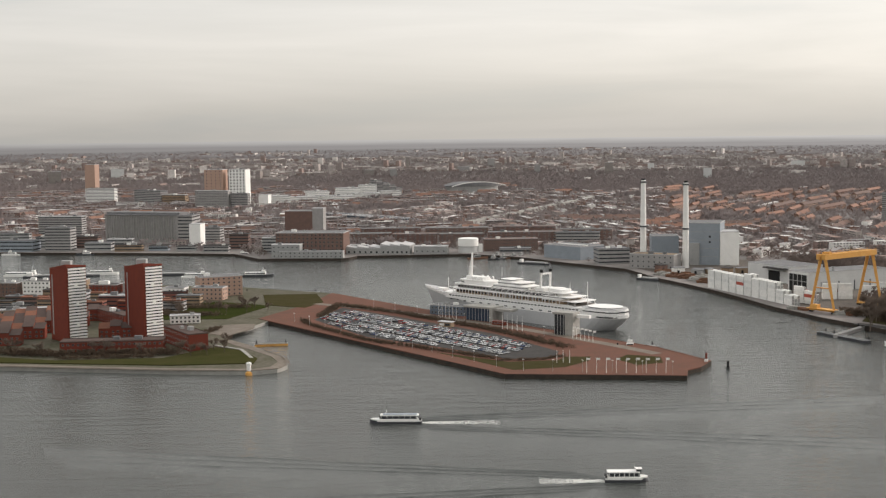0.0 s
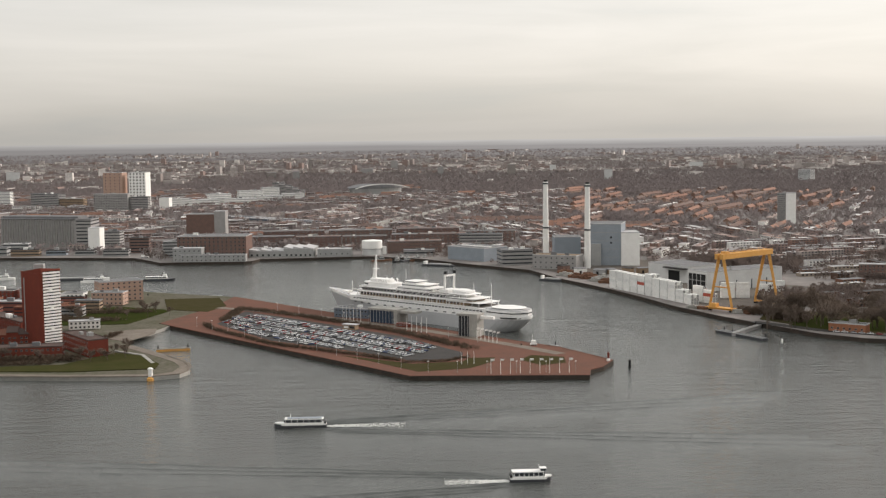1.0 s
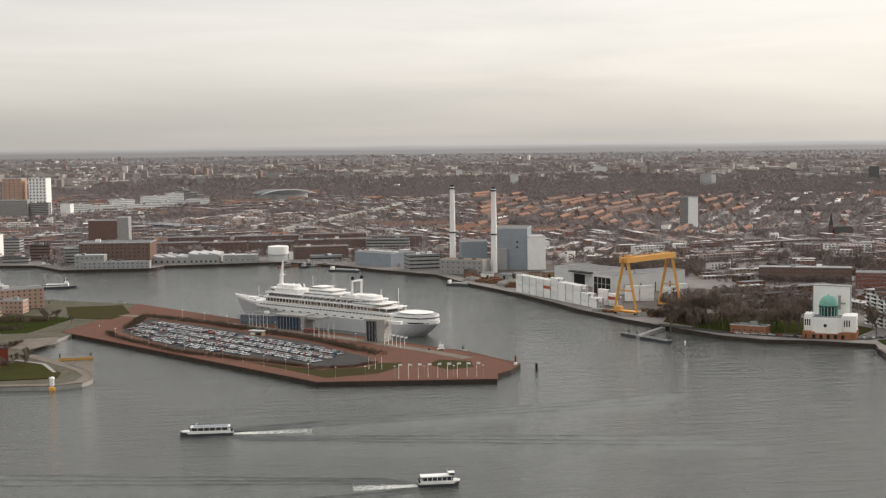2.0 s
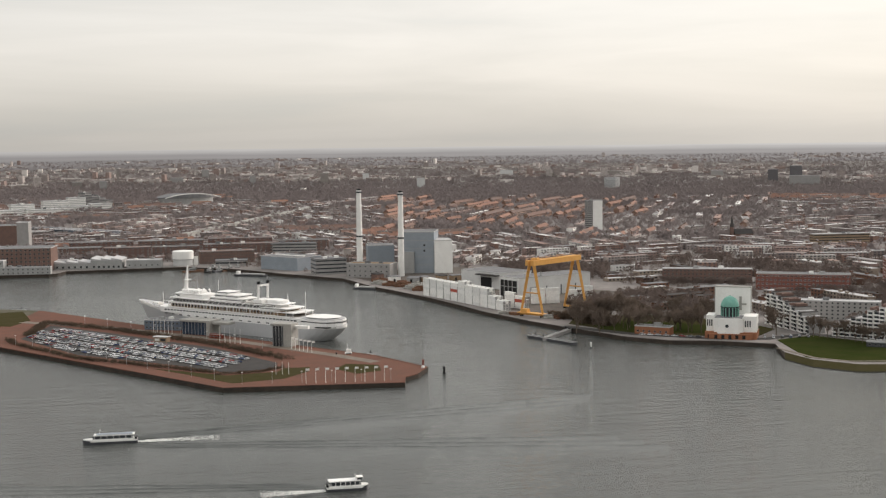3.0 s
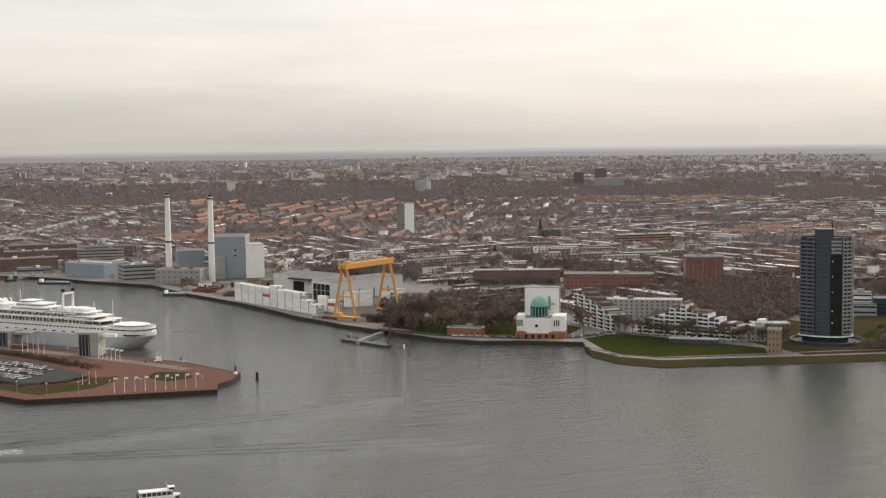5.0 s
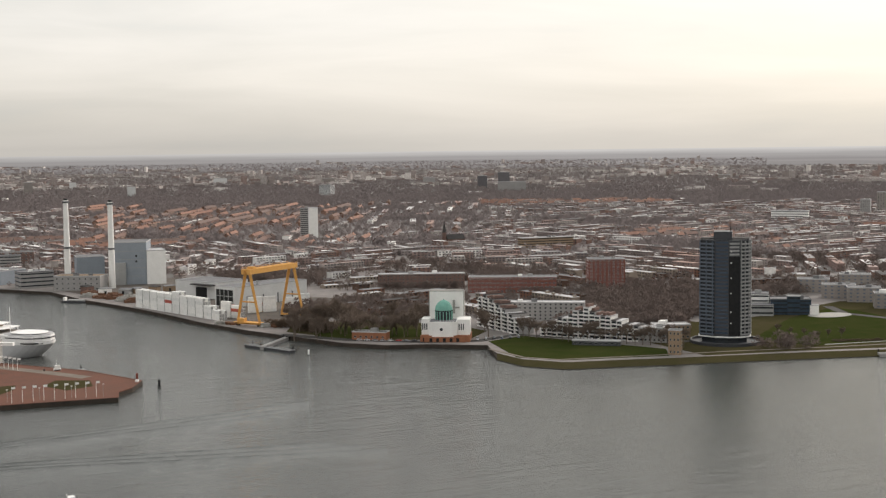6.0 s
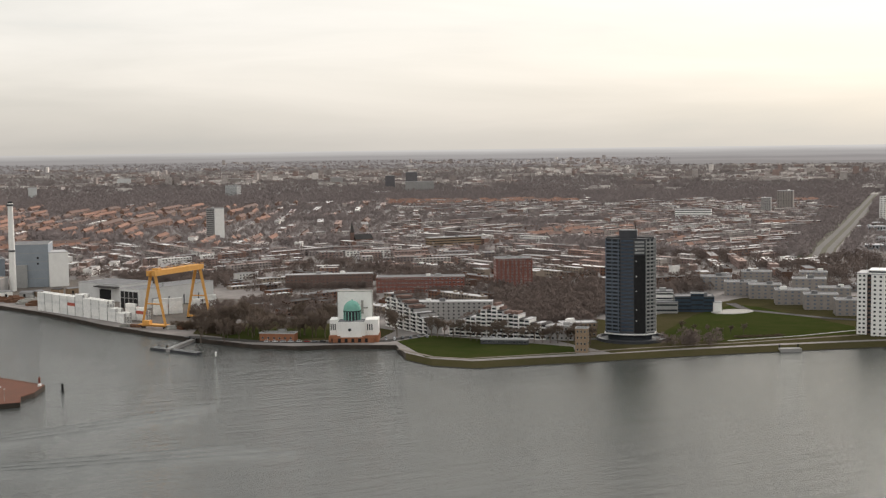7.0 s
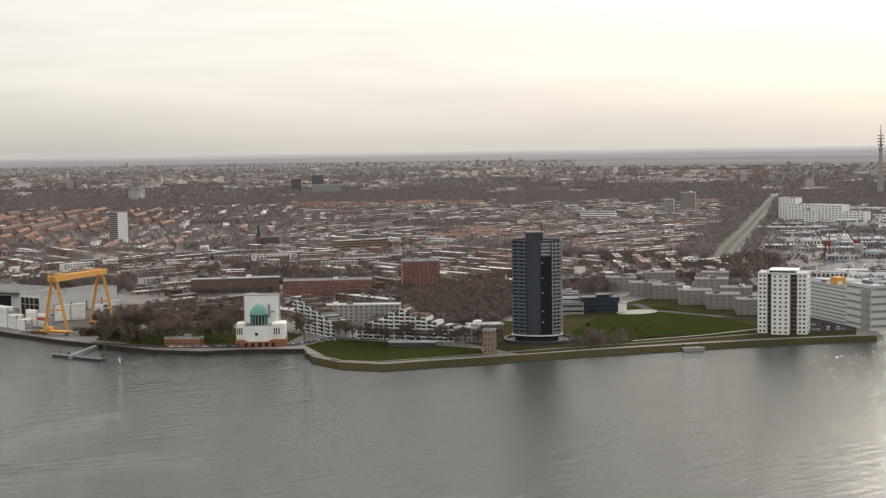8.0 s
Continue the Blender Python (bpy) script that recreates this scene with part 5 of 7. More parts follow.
# ---- yard: gantry crane, containers, chimneys, tank ----
def gantry():
    A, B = Vector((301.5, 1056.5, 3)), Vector((351.5, 1095, 3))
    along = (B - A).normalized()
    n = (B - A).length
    t = thing("gantry_crane", pose(A.x, A.y, 3, 0, 0, math.degrees(math.atan2(along.y, along.x))), "big yellow steel gantry crane in the yard", "crane")
    top = 47.0
    part("girder", bmb((-3, n + 3, -4.2, -1.2, top - 4.2, top), (-3, n + 3, 1.2, 4.2, top - 4.2, top)), YELLOW_STEEL, t, "twin yellow box girder")
    for x in (0, n / 2, n):
        part("cross_tie", bmb((x - 1.2, x + 1.2, -1.2, 1.2, top - 3.4, top - 0.6)), YELLOW_STEEL, t)
    for x in (0, n):
        for y in (-11.5, 11.5):
            bm = bmesh.new()
            tube(bm, (x, y, 1.5), (x, y * 0.2, top - 4), 1.15, 1.6, 4)
            part("leg", bm, YELLOW_STEEL, t)
        part("sill_beam", bmb((x - 0.9, x + 0.9, -11.5, 11.5, 1.6, 3.0)), YELLOW_STEEL, t)
        bm = bmesh.new()
        tube(bm, (x, -7.2, 20), (x, 7.2, 20), 0.6, 0.6, 6)
        part("leg_tie", bm, YELLOW_STEEL, t)
        for y in (-11.5, -9.5, 9.5, 11.5):
            bm = bmesh.new()
            tube(bm, (x - 0.6, y, 0.8), (x + 0.6, y, 0.8), 0.8, 0.8, 10)
            part("bogie_wheel", bm, BLACK, t)
    part("trolley", bmb((n * 0.06, n * 0.06 + 4, -3.0, 3.0, top + 0.05, top + 1.6)), YELLOW_STEEL, t)
    part("machine_deck", bmb((-3.5, 3.5, -13, 13, 3.0, 3.6), (-3.0, 1.5, 3, 9, 3.6, 6.6)), YELLOW_STEEL, t, "orange walkway and machine box at the leg foot")
    for y in (-4.3, 4.3):
        part("handrail", bmb((-3, n + 3, y - 0.08, y + 0.08, top + 1.0, top + 1.15)), YELLOW_STEEL, t)
        for i in range(10):
            part("rail_post", bmb((i * (n + 4) / 9 - 2.5, i * (n + 4) / 9 - 2.35, y - 0.07, y + 0.07, top, top + 1.1)), YELLOW_STEEL, t)


gantry()
CONT = mat_random("container_paint", [(0.0, (0.74, 0.73, 0.70)), (0.5, (0.66, 0.655, 0.63)), (0.985, (0.40, 0.10, 0.07))], rough=0.5, dirt=0.12, size=2)


def container_mesh():
    bm = bmesh.new()
    box(bm, 0, 12.1, 0, 2.4, 0, 2.75)
    for i in range(12):
        box(bm, 0.3 + i, 0.75 + i, -0.04, 0, 0.2, 2.55)
    return mesh_of("container", bm, CONT)


CONT_MESH = container_mesh()
DOOR_MESH = mesh_of("door", bmb((12.1, 12.14, 0.15, 1.15, 0.1, 2.65), (12.1, 12.14, 1.25, 2.25, 0.1, 2.65)), GREY_CLAD)


def container_stacks(p, q, rows, heights, label):
    m, n = facing(p, q, 3)
    for i, h in enumerate(heights):
        for r in range(rows):
            for k in range(max(1, h - (r % 2))):
                c = new("container", CONT_MESH)
                c.matrix_basis = m @ pose(i * (n / len(heights)) + random.uniform(-0.15, 0.15), r * 2.7, k * 2.78)
                tagged(c, label, "container", "stacked containers")
                part("door", DOOR_MESH, None, c)


container_stacks((246, 1238), (289, 1100), 3, (6, 6, 6, 6, 6, 7, 6, 6, 6, 4, 3), "white site container in a quayside stack")
container_stacks((297, 1127), (309, 1104), 2, (5, 4), "white site container beside the crane")
container_stacks((326, 1141), (352, 1139), 2, (5, 5), "white container stack before the hall")
container_stacks((360, 1147), (384, 1145), 2, (4, 5), "pale container stack before the hall")


def chimney(x, y, h):
    t = thing("chimney", pose(x, y, 3), "tall pale power station chimney with a dark ring", "chimney", "power station chimneys")
    bm = bmesh.new()
    lathe(bm, [(3.6, 0), (3.5, 6), (3.2, h * 0.45), (2.6, h - 3), (2.6, h)], 20)
    part("shaft", bm, WHITE, t)
    for z, g, hh in ((h * 0.45, 0.5, 1.6), (h * 0.97, 0.35, 1.6)):
        bm = bmesh.new()
        lathe(bm, [(3.2 + g, z), (3.2 + g, z + hh), (2.7, z + hh + 0.1)], 20)
        part("platform", bm, DARK_CLAD, t, "dark ring platform")
    bm = bmesh.new()
    lathe(bm, [(2.1, h), (2.0, h + 1.8)], 16)
    part("flue", bm, BLACK, t)


chimney(217, 1448, 93)
chimney(258, 1419, 91)


def storage_tank(x, y, r, h):
    t = thing("storage_tank", pose(x, y, 3), "big white cylindrical storage tank on the quay", "tank")
    bm = bmesh.new()
    lathe(bm, [(r * 0.95, 0), (r * 0.95, 7.4)], 32)
    part("base", bm, PALE_CLAD, t)
    bm = bmesh.new()
    lathe(bm, [(r, 7.6), (r, h), (r * 0.95, h + 0.6), (r * 0.3, h + 1.4)], 32)
    part("shell", bm, WHITE, t)
    bm = bmesh.new()
    lathe(bm, [(r * 1.02, 7.3), (r * 1.02, 7.7)], 32)
    part("ring_gallery", bm, DARK_CLAD, t)
    part("stair", bmb((r, r + 5, -2, 2, 0, 10)), WHITE, t)


storage_tank(29.5, 1632, 12.5, 16.8)


# ---- grain silo with ribs, sheds with saw roofs, stadium ----
def grain_silo():
    m, n = facing((-473, 1857), (-365, 1823), 3)
    t = thing("grain_silo", m, "huge ribbed grey concrete grain silo", "silo")
    part("wall", bmb((0, n, 0, 40, 0, 38)), STONE_GREY, t)
    for i in range(28):
        part("rib", bmb((2 + i * (n - 4) / 28, 3.4 + i * (n - 4) / 28, -1.6, 0, 4, 36.5)), STONE_GREY, t)
    part("gallery", bmb((0, n, 6, 30, 38, 41)), ROOF_GREY, t)
    part("roof_edge", bmb((-0.5, n + 0.5, -2.0, 40.5, 37.4, 38.2)), ROOF_GREY, t)


grain_silo()


def saw_shed(p, q, depth, h, n_teeth, wall, label):
    m, n = facing(p, q, 3)
    t = thing("saw_roof_shed", m, label, "shed")
    part("wall", bmb((0, n, 0, depth, 0, h)), wall, t)
    w = n / n_teeth
    for i in range(n_teeth):
        bm = bmesh.new()
        prism(bm, [(i * w, 0), ((i + 1) * w, 0), ((i + 1) * w, depth), (i * w, depth)], h, lambda x, y: h + 0.3 + 2.4 * (1 - (x - i * w) / w))
        part("roof_tooth", bm, ROOF_LIGHT, t)
    windows_on(t, 1, n - 1, 0, 0, 1.0, 4, 1, n_teeth * 2, 2.5, 2.6)


saw_shed((-121, 1624), (-78, 1618), 30, 7, 3, GREY_CLAD, "light grey quayside shed with pale roof")
saw_shed((-78, 1618), (-42, 1613), 40, 10, 3, GREY_CLAD, "taller grey shed with slanted skylights")


def stadium():
    t = thing("stadium", pose(70, 3330, 3, 0, 0, 20) @ Matrix.Diagonal((0.85, 0.85, 0.85, 1)), "far stadium with a pale arched roof", "stadium")
    bm = bmesh.new()
    n = 24
    ring = [(80 * math.cos(i * math.tau / n), 60 * math.sin(i * math.tau / n)) for i in range(n)]
    prism(bm, ring, 0, 16)
    part("bowl", bm, GREY_CLAD, t)
    bm = bmesh.new()
    prism(bm, [(x * 1.05, y * 1.05) for x, y in ring], 16, lambda x, y: 17 + 10 * max(0, 1 - (x / 84) ** 2))
    part("roof", bm, ROOF_GREY, t)
    for i in range(14):
        a, b = -1 + i / 7, -1 + (i + 1) / 7
        bm = bmesh.new()
        tube(bm, (84 * a, -60, 17 + 12 * (1 - a * a)), (84 * b, -60, 17 + 12 * (1 - b * b)), 1.2, 1.2, 6)
        part("arch_segment", bm, WHITE, t, "white roof arch")


stadium()


# ---- communications mast and church ----
def comm_mast():
    p, s = flung(50.48, 3700)
    t = thing("communications_mast", pose(p.x, p.y, p.z), "tall concrete communications tower with ring platforms", "mast")
    bm = bmesh.new()
    lathe(bm, [(9, 0), (6.5, 40), (4.2, 120), (3.0, 128)], 16)
    part("shaft", bm, CONCRETE, t)
    for z, r in ((128, 9), (136, 10), (144, 9), (152, 8), (118, 7)):
        bm = bmesh.new()
        lathe(bm, [(r * 0.5, z), (r, z + 1), (r, z + 2.8), (r * 0.5, z + 3.2)], 18)
        part("platform", bm, GREY_CLAD, t)
    bm = bmesh.new()
    tube(bm, (0, 0, 128), (0, 0, 183), 2.4, 0.8, 10)
    part("aerial", bm, GREY_CLAD, t)


comm_mast()


def church(x, y):
    t = thing("church", pose(x, y, 3), "brick church with a slender dark spire", "church")
    bm = bmesh.new()
    lathe(bm, [(3.2, 0), (3.0, 18)], 8)
    part("tower", bm, BRICK_BROWN, t)
    bm = bmesh.new()
    lathe(bm, [(3.4, 18), (0.2, 34)], 8)
    part("spire", bm, ROOF_DARK, t)
    bm = bmesh.new()
    prism(bm, [(3, -6), (30, -6), (30, 6), (3, 6)], 0, 8)
    part("nave", bm, BRICK_BROWN, t)
    bm = bmesh.new()
    v = [bm.verts.new(c) for c in ((2.5, -6.5, 8), (30.5, -6.5, 8), (30.5, 6.5, 8), (2.5, 6.5, 8), (2.5, 0, 15), (30.5, 0, 15))]
    for q in ((0, 1, 5, 4), (2, 3, 4, 5), (0, 4, 3), (1, 2, 5), (3, 2, 1, 0)):
        bm.faces.new([v[j] for j in q])
    part("nave_roof", bm, ROOF_DARK, t)


church(806, 1778)


# ---- ferries and their wakes ----
def ferry(x, y, ang, n, label):
    t = thing("ferry", pose(x, y, 0, 0, 0, ang), label, "ferry")
    h = n / 2
    bm = bmesh.new()
    out = [(-h, -2.6), (h * 0.6, -2.9), (h * 0.88, -1.7), (h, 0), (h * 0.88, 1.7), (h * 0.6, 2.9), (-h, 2.6)]
    prism(bm, out, -0.4, lambda px, py: 1.5 + max(0, px / h) * 0.5)
    part("hull", bm, DARK_CLAD, t, "dark blue hull")
    bm = bmesh.new()
    prism(bm, [(px * 0.985, py * 1.02) for px, py in out], 1.25, lambda px, py: 2.0 + max(0, px / h) * 0.5)
    part("deck", bm, WHITE, t, "white deck and bulwark")
    part("cabin", bmb((-h * 0.82, h * 0.62, -2.2, 2.2, 2.0, 4.2)), GLASS, t, "glazed dark cabin")
    for i in range(7):
        xx = -h * 0.8 + i * h * 0.225
        part("window_post", bmb((xx, xx + 0.25, -2.28, 2.28, 2.0, 4.2)), WHITE, t)
    part("cabin_skirt", bmb((-h * 0.84, h * 0.64, -2.3, 2.3, 1.9, 2.6)), WHITE, t)
    part("roof", bmb((-h * 0.88, h * 0.6, -2.5, 2.5, 4.2, 4.6)), SHIP_WHITE, t)
    if n < 25:
        part("wheelhouse", bmb((h * 0.45, h * 0.68, -1.6, 1.6, 4.6, 5.6)), GLASS, t)
        part("wheelhouse_roof", bmb((h * 0.42, h * 0.72, -1.8, 1.8, 5.6, 5.8)), SHIP_WHITE, t)
    else:
        part("roof_fairing", bmb((-h * 0.8, h * 0.5, -1.9, 1.9, 4.6, 4.85)), BLUE_CLAD, t, "blue-grey strip on the roof")
    bm = bmesh.new()
    tube(bm, (h * 0.4, 0, 4.6), (h * 0.36, 0, 7.2), 0.1, 0.06, 6)
    part("mast", bm, WHITE, t)
    part("stern_rail", bmb((-h * 0.98, -h * 0.9, -2.4, 2.4, 2.0, 3.0)), BLACK, t)
    # foam streaks behind, as loose flecks lying on the water
    rng = random.Random(int(n))
    bm = bmesh.new()
    for k in range(1300):
        d = rng.random() ** 1.3 * n * 1.5
        side = rng.choice((-1, 1))
        yy = side * (0.8 + d * 0.05) + rng.gauss(0, 0.5 + d * 0.04)
        lx, ly = rng.uniform(0.3, 1.5) * (1 - d / (n * 2.2)), rng.uniform(0.06, 0.2)
        c = (-h - d, yy)
        pts = [(c[0] + lx * math.cos(a) , c[1] + ly * math.sin(a)) for a in np.linspace(0, math.tau, 7)[:-1]]
        vs = [bm.verts.new((a, b, 0.14 + rng.random() * 0.12)) for a, b in pts]
        bm.faces.new(vs)
    foam = new("wake_foam", mesh_of("wake_foam", bm, FOAM))
    foam.matrix_basis = pose(x, y, 0, 0, 0, ang)
    tagged(foam, "broken white foam trailing behind a ferry", "foam", kind="stuff")
    # bow and stern waves spreading in a V
    verts, faces = [], []
    for side in (-1, 1):
        for row in range(3):
            base = len(verts)
            m = 130
            for i in range(m + 1):
                d = i / m * 260
                yy = side * (2.5 + row * 5 + d * (0.15 + 0.03 * row)) + 1.2 * noise.noise((d * 0.03, row, side * 5.0))
                amp = 0.62 * math.exp(-d / 240) * (0.6 + abs(noise.noise((d * 0.06, row * 3.1, side)))) * min(1, d / 12)
                for off, z in ((-0.7, -0.06), (0, amp), (0.7, -0.06)):
                    verts.append((h * 0.6 - row * 9 - d, yy + off, z))
            for i in range(m):
                for k in range(2):
                    a = base + i * 3 + k
                    faces.append((a, a + 1, a + 4, a + 3))
    me = bpy.data.meshes.new("wake_waves")
    me.from_pydata(verts, [], faces)
    me.materials.append(WATER)
    me.polygons.foreach_set("use_smooth", [True] * len(faces))
    w = new("wake_waves", me)
    w.matrix_basis = pose(x, y, 0, 0, 0, ang)
    tagged(w, "low waves spreading behind a ferry", "waves", kind="stuff")


ferry(-26, 681, 178, 27, "white and blue water bus with a long roof")
ferry(77, 561, -1, 18.6, "smaller white water bus with a wheelhouse")

# ---- roads ----
def strip(name, pts, w, z0, z1, material, label, category):
    bm = bmesh.new()
    left, right = [], []
    for i, p in enumerate(pts):
        a, b = Vector(pts[max(i - 1, 0)]), Vector(pts[min(i + 1, len(pts) - 1)])
        d = (b - a).normalized()
        nrm = Vector((-d.y, d.x)) * w / 2
        left.append(Vector(p) + nrm)
        right.append(Vector(p) - nrm)
    vl = [[bm.verts.new((p.x, p.y, z)) for p in side] for side, z in ((left, z1), (right, z1), (left, z0), (right, z0))]
    for i in range(len(pts) - 1):
        bm.faces.new((vl[0][i], vl[1][i], vl[1][i + 1], vl[0][i + 1]))
        bm.faces.new((vl[2][i], vl[0][i], vl[0][i + 1], vl[2][i + 1]))
        bm.faces.new((vl[1][i], vl[3][i], vl[3][i + 1], vl[1][i + 1]))
    return tagged(new(name, mesh_of(name, bm, material)), label, category, kind="structure")


RAIL_BED = mat("rail_ballast", (0.17, 0.15, 0.14), (0.11, 0.10, 0.095), size=12, bump=0)
strip("rail_yard", [(-430, 2640), (-226, 2430), (62, 2080), (150, 1960)], 46, 2.9, 3.2, RAIL_BED, "broad brown railway yard across the town", "railway")
strip("viaduct", [(40, 2110), (71, 2195), (242, 2660), (330, 2900)], 13, 2.9, 9.5, CONCRETE, "long pale concrete viaduct across the rail yard", "viaduct")


def train(x, y, ang, cars, label):
    """A stabled train: long carriages with a dark window band and a pale roof."""
    for i in range(cars):
        t = thing("railway_carriage", pose(x + 27 * i * math.cos(radians(ang)), y + 27 * i * math.sin(radians(ang)), 3.2, 0, 0, ang), label, "carriage", "stabled trains")
        part("body", bmb((0, 26, -1.5, 1.5, 0.8, 3.7)), SLATE_BLUE, t)
        part("window_band", bmb((1, 25, -1.56, 1.56, 2.1, 3.0)), GLASS, t)
        part("roof", bmb((0, 26, -1.4, 1.4, 3.7, 4.2)), ROOF_LIGHT, t, "pale grey carriage roof")
        part("bogie", bmb((2, 6, -1.2, 1.2, 0.0, 0.8), (20, 24, -1.2, 1.2, 0.0, 0.8)), BLACK, t)


for k, (u, c) in enumerate(((0, 7), (40, 9), (10, 6), (90, 7), (30, 8))):
    a = math.degrees(math.atan2(-350, 288))
    ox, oy = 350 / 453 * (k * 8 - 16), 288 / 453 * (k * 8 - 16)
    train(-226 + ox + u * 288 / 453, 2430 + oy - u * 350 / 453, a, c, "blue-grey railway carriage with a pale roof in the yard")


def harbour_crane(x, y, h, ang, paint, label):
    """A slewing harbour crane: portal, cab, mast and a raised lattice jib."""
    t = thing("harbour_crane", pose(x, y, 3, 0, 0, ang), label, "crane", "harbour cranes")
    for px in (-4, 4):
        for py in (-4, 4):
            bm = bmesh.new()
            tube(bm, (px, py, 0), (px * 0.5, py * 0.5, h * 0.35), 0.7, 0.6, 6)
            part("portal_leg", bm, paint, t)
    part("cab", bmb((-4, 5, -3, 3, h * 0.35, h * 0.35 + 6)), paint, t)
    for y0 in (-1.4, 1.4):
        bm = bmesh.new()
        tube(bm, (3, y0, h * 0.4), (20, y0 * 0.4, h), 0.55, 0.35, 6)
        part("jib_chord", bm, paint, t)
    bm = bmesh.new()
    tube(bm, (-2, 0, h * 0.35 + 6), (-2, 0, h * 0.75), 0.8, 0.5, 6)
    part("mast", bm, paint, t)
    bm = bmesh.new()
    tube(bm, (-2, 0, h * 0.75), (20, 0, h), 0.2, 0.2, 5)
    part("jib_stay", bm, STEEL, t)


harbour_crane(1292, 1146, 40, 140, BRICK_DULL, "red slewing crane at the harbour basin")
harbour_crane(1352, 1150, 34, 100, BRICK_DULL, "smaller red slewing crane by the sheds")
harbour_crane(1262, 1170, 30, 60, STEEL, "grey slewing crane at the harbour basin")
harbour_crane(1318, 1118, 30, 110, STEEL, "grey harbour crane beside the quay")
slab("harbour_basin", [(1150, 1060), (1250, 1100), (1360, 1010), (1300, 900), (1185, 962), (1130, 1020)], 2.5, 3.12, WATER, "still grey water of the harbour basin", "water")
ROAD_PALE = mat("worn_road", (0.115, 0.107, 0.10), (0.085, 0.08, 0.076), size=14, bump=0)
for off in (-7.5, 7.5):
    strip("boulevard", [(1180 - off * 0.67, 1215 + off * 0.74), (1290 - off * 0.67, 1320 + off * 0.74), (1700 - off * 0.67, 1680 + off * 0.74), (2620 - off * 0.67, 2500 + off * 0.74)], 8, 2.9, 3.3, ROAD_PALE, "wide pale boulevard running to the horizon", "road")
VERGE = mat("worn_verge", (0.072, 0.066, 0.046), (0.052, 0.054, 0.028), size=16, fine=3, bump=0)
strip("boulevard_verge", [(1175, 1220), (1285, 1325), (1695, 1685), (2615, 2505)], 44, 2.9, 3.15, VERGE, "green tram verge along the boulevard", "verge")
strip("quay_path", [(-900, 934), (-287, 853), (-174, 832), (-121, 827), (-108, 836), (-105, 856), (-112, 878), (-128, 904), (-157, 948)], 8, 2.55, 2.75, SETTS, "pale paved quayside path", "path")
strip("quay_kerb", [(-900, 930.6), (-287, 850.6), (-174, 829.6), (-121, 823.6), (-106, 830.4), (-101.6, 843), (-103.6, 858), (-108.6, 877), (-123.6, 902)], 1.0, 2.5, 3.05, SETTS, "pale stone quay edge", "kerb")
strip("pier_kerb", [(-139.5, 1045.5), (36.3, 802.6), (144.5, 790.7), (148.5, 809), (158.5, 819), (169, 842), (143.4, 898.6), (120.4, 926.6), (-14.6, 1102.6)], 0.9, 2.5, 3.1, PAVING, "red quay edge of the pier", "kerb")
strip("pier_road", [(-112, 1150), (-30, 1085), (60, 985), (118, 905), (140, 870)], 9, 2.85, 2.96, SETTS, "grey road along the berth", "road")
strip("dike_path", [(-128, 870), (-140, 905), (-162, 925)], 2.5, 2.9, 3.3, CONCRETE, "pale footpath over the dike", "path")
strip("park_path", [(420, 850), (424, 805), (440, 785), (515, 768), (560, 760), (640, 740), (740, 722)], 2.6, 2.9, 3.25, SETTS, "pale riverside footpath", "path")
strip("park_path", [(640, 752), (700, 742), (770, 740)], 2.2, 2.9, 3.24, CONCRETE, "pale path across the park", "path")
strip("park_road", [(310, 995), (345, 945), (392, 905), (430, 890), (470, 905), (520, 850), (560, 815), (600, 800)], 9, 2.9, 3.22, ASPHALT, "riverside asphalt road", "road")
strip("flats_road", [(790, 925), (770, 880), (790, 800), (815, 760)], 9, 2.9, 3.22, ASPHALT, "road along the square blocks", "road")
slab("tower_car_park", [(765, 705), (812, 690), (838, 745), (790, 750)], 2.9, 3.24, ASPHALT, "car park beside the white tower", "car park")
slab("yard_ground", [(235, 1330), (300, 1092), (330, 1052), (400, 1090), (440, 1200), (330, 1340)], 2.7, 3.1, YARD, "worn grey-brown shipyard ground", "yard")
slab("works_yard", [(200, 1440), (222, 1362), (248, 1335), (330, 1345), (430, 1310), (450, 1420), (340, 1500), (215, 1500)], 2.7, 3.09, YARD, "dark stained ground round the power station", "yard")
rng = random.Random(41)


def work_shed(x, y, ang, w, d, h, material, roof):
    """A small site shed with a door and a lean-to roof."""
    t = thing("work_shed", pose(x, y, 3.09, 0, 0, ang), "small works shed on the stained quay yard", "shed", "works sheds")
    part("wall", bmb((0, w, 0, d, 0, h)), material, t)
    bm = bmesh.new()
    prism(bm, [(-0.3, -0.3), (w + 0.3, -0.3), (w + 0.3, d + 0.3), (-0.3, d + 0.3)], h, lambda px, py: h + 0.3 + 0.12 * py)
    part("roof", bm, roof, t)
    part("door", bmb((w * 0.3, w * 0.3 + 2.4, -0.1, 0.05, 0, min(h, 3.0))), BLACK, t)


for x, y in ((226, 1386), (236, 1362), (252, 1356), (268, 1350), (284, 1362), (300, 1356), (318, 1372), (338, 1362), (356, 1350), (372, 1368), (330, 1396), (352, 1400), (392, 1350), (410, 1340)):
    work_shed(x, y, rng.choice((-55, -30, 15, 35)), rng.uniform(7, 16), rng.uniform(5, 9), rng.uniform(3, 6), rng.choice((BRICK_TAN, GREY_CLAD, RUST, BRICK_BROWN, WHITE)), rng.choice((ROOF_GREY, ROOF_LIGHT, ROOF_DARK)))


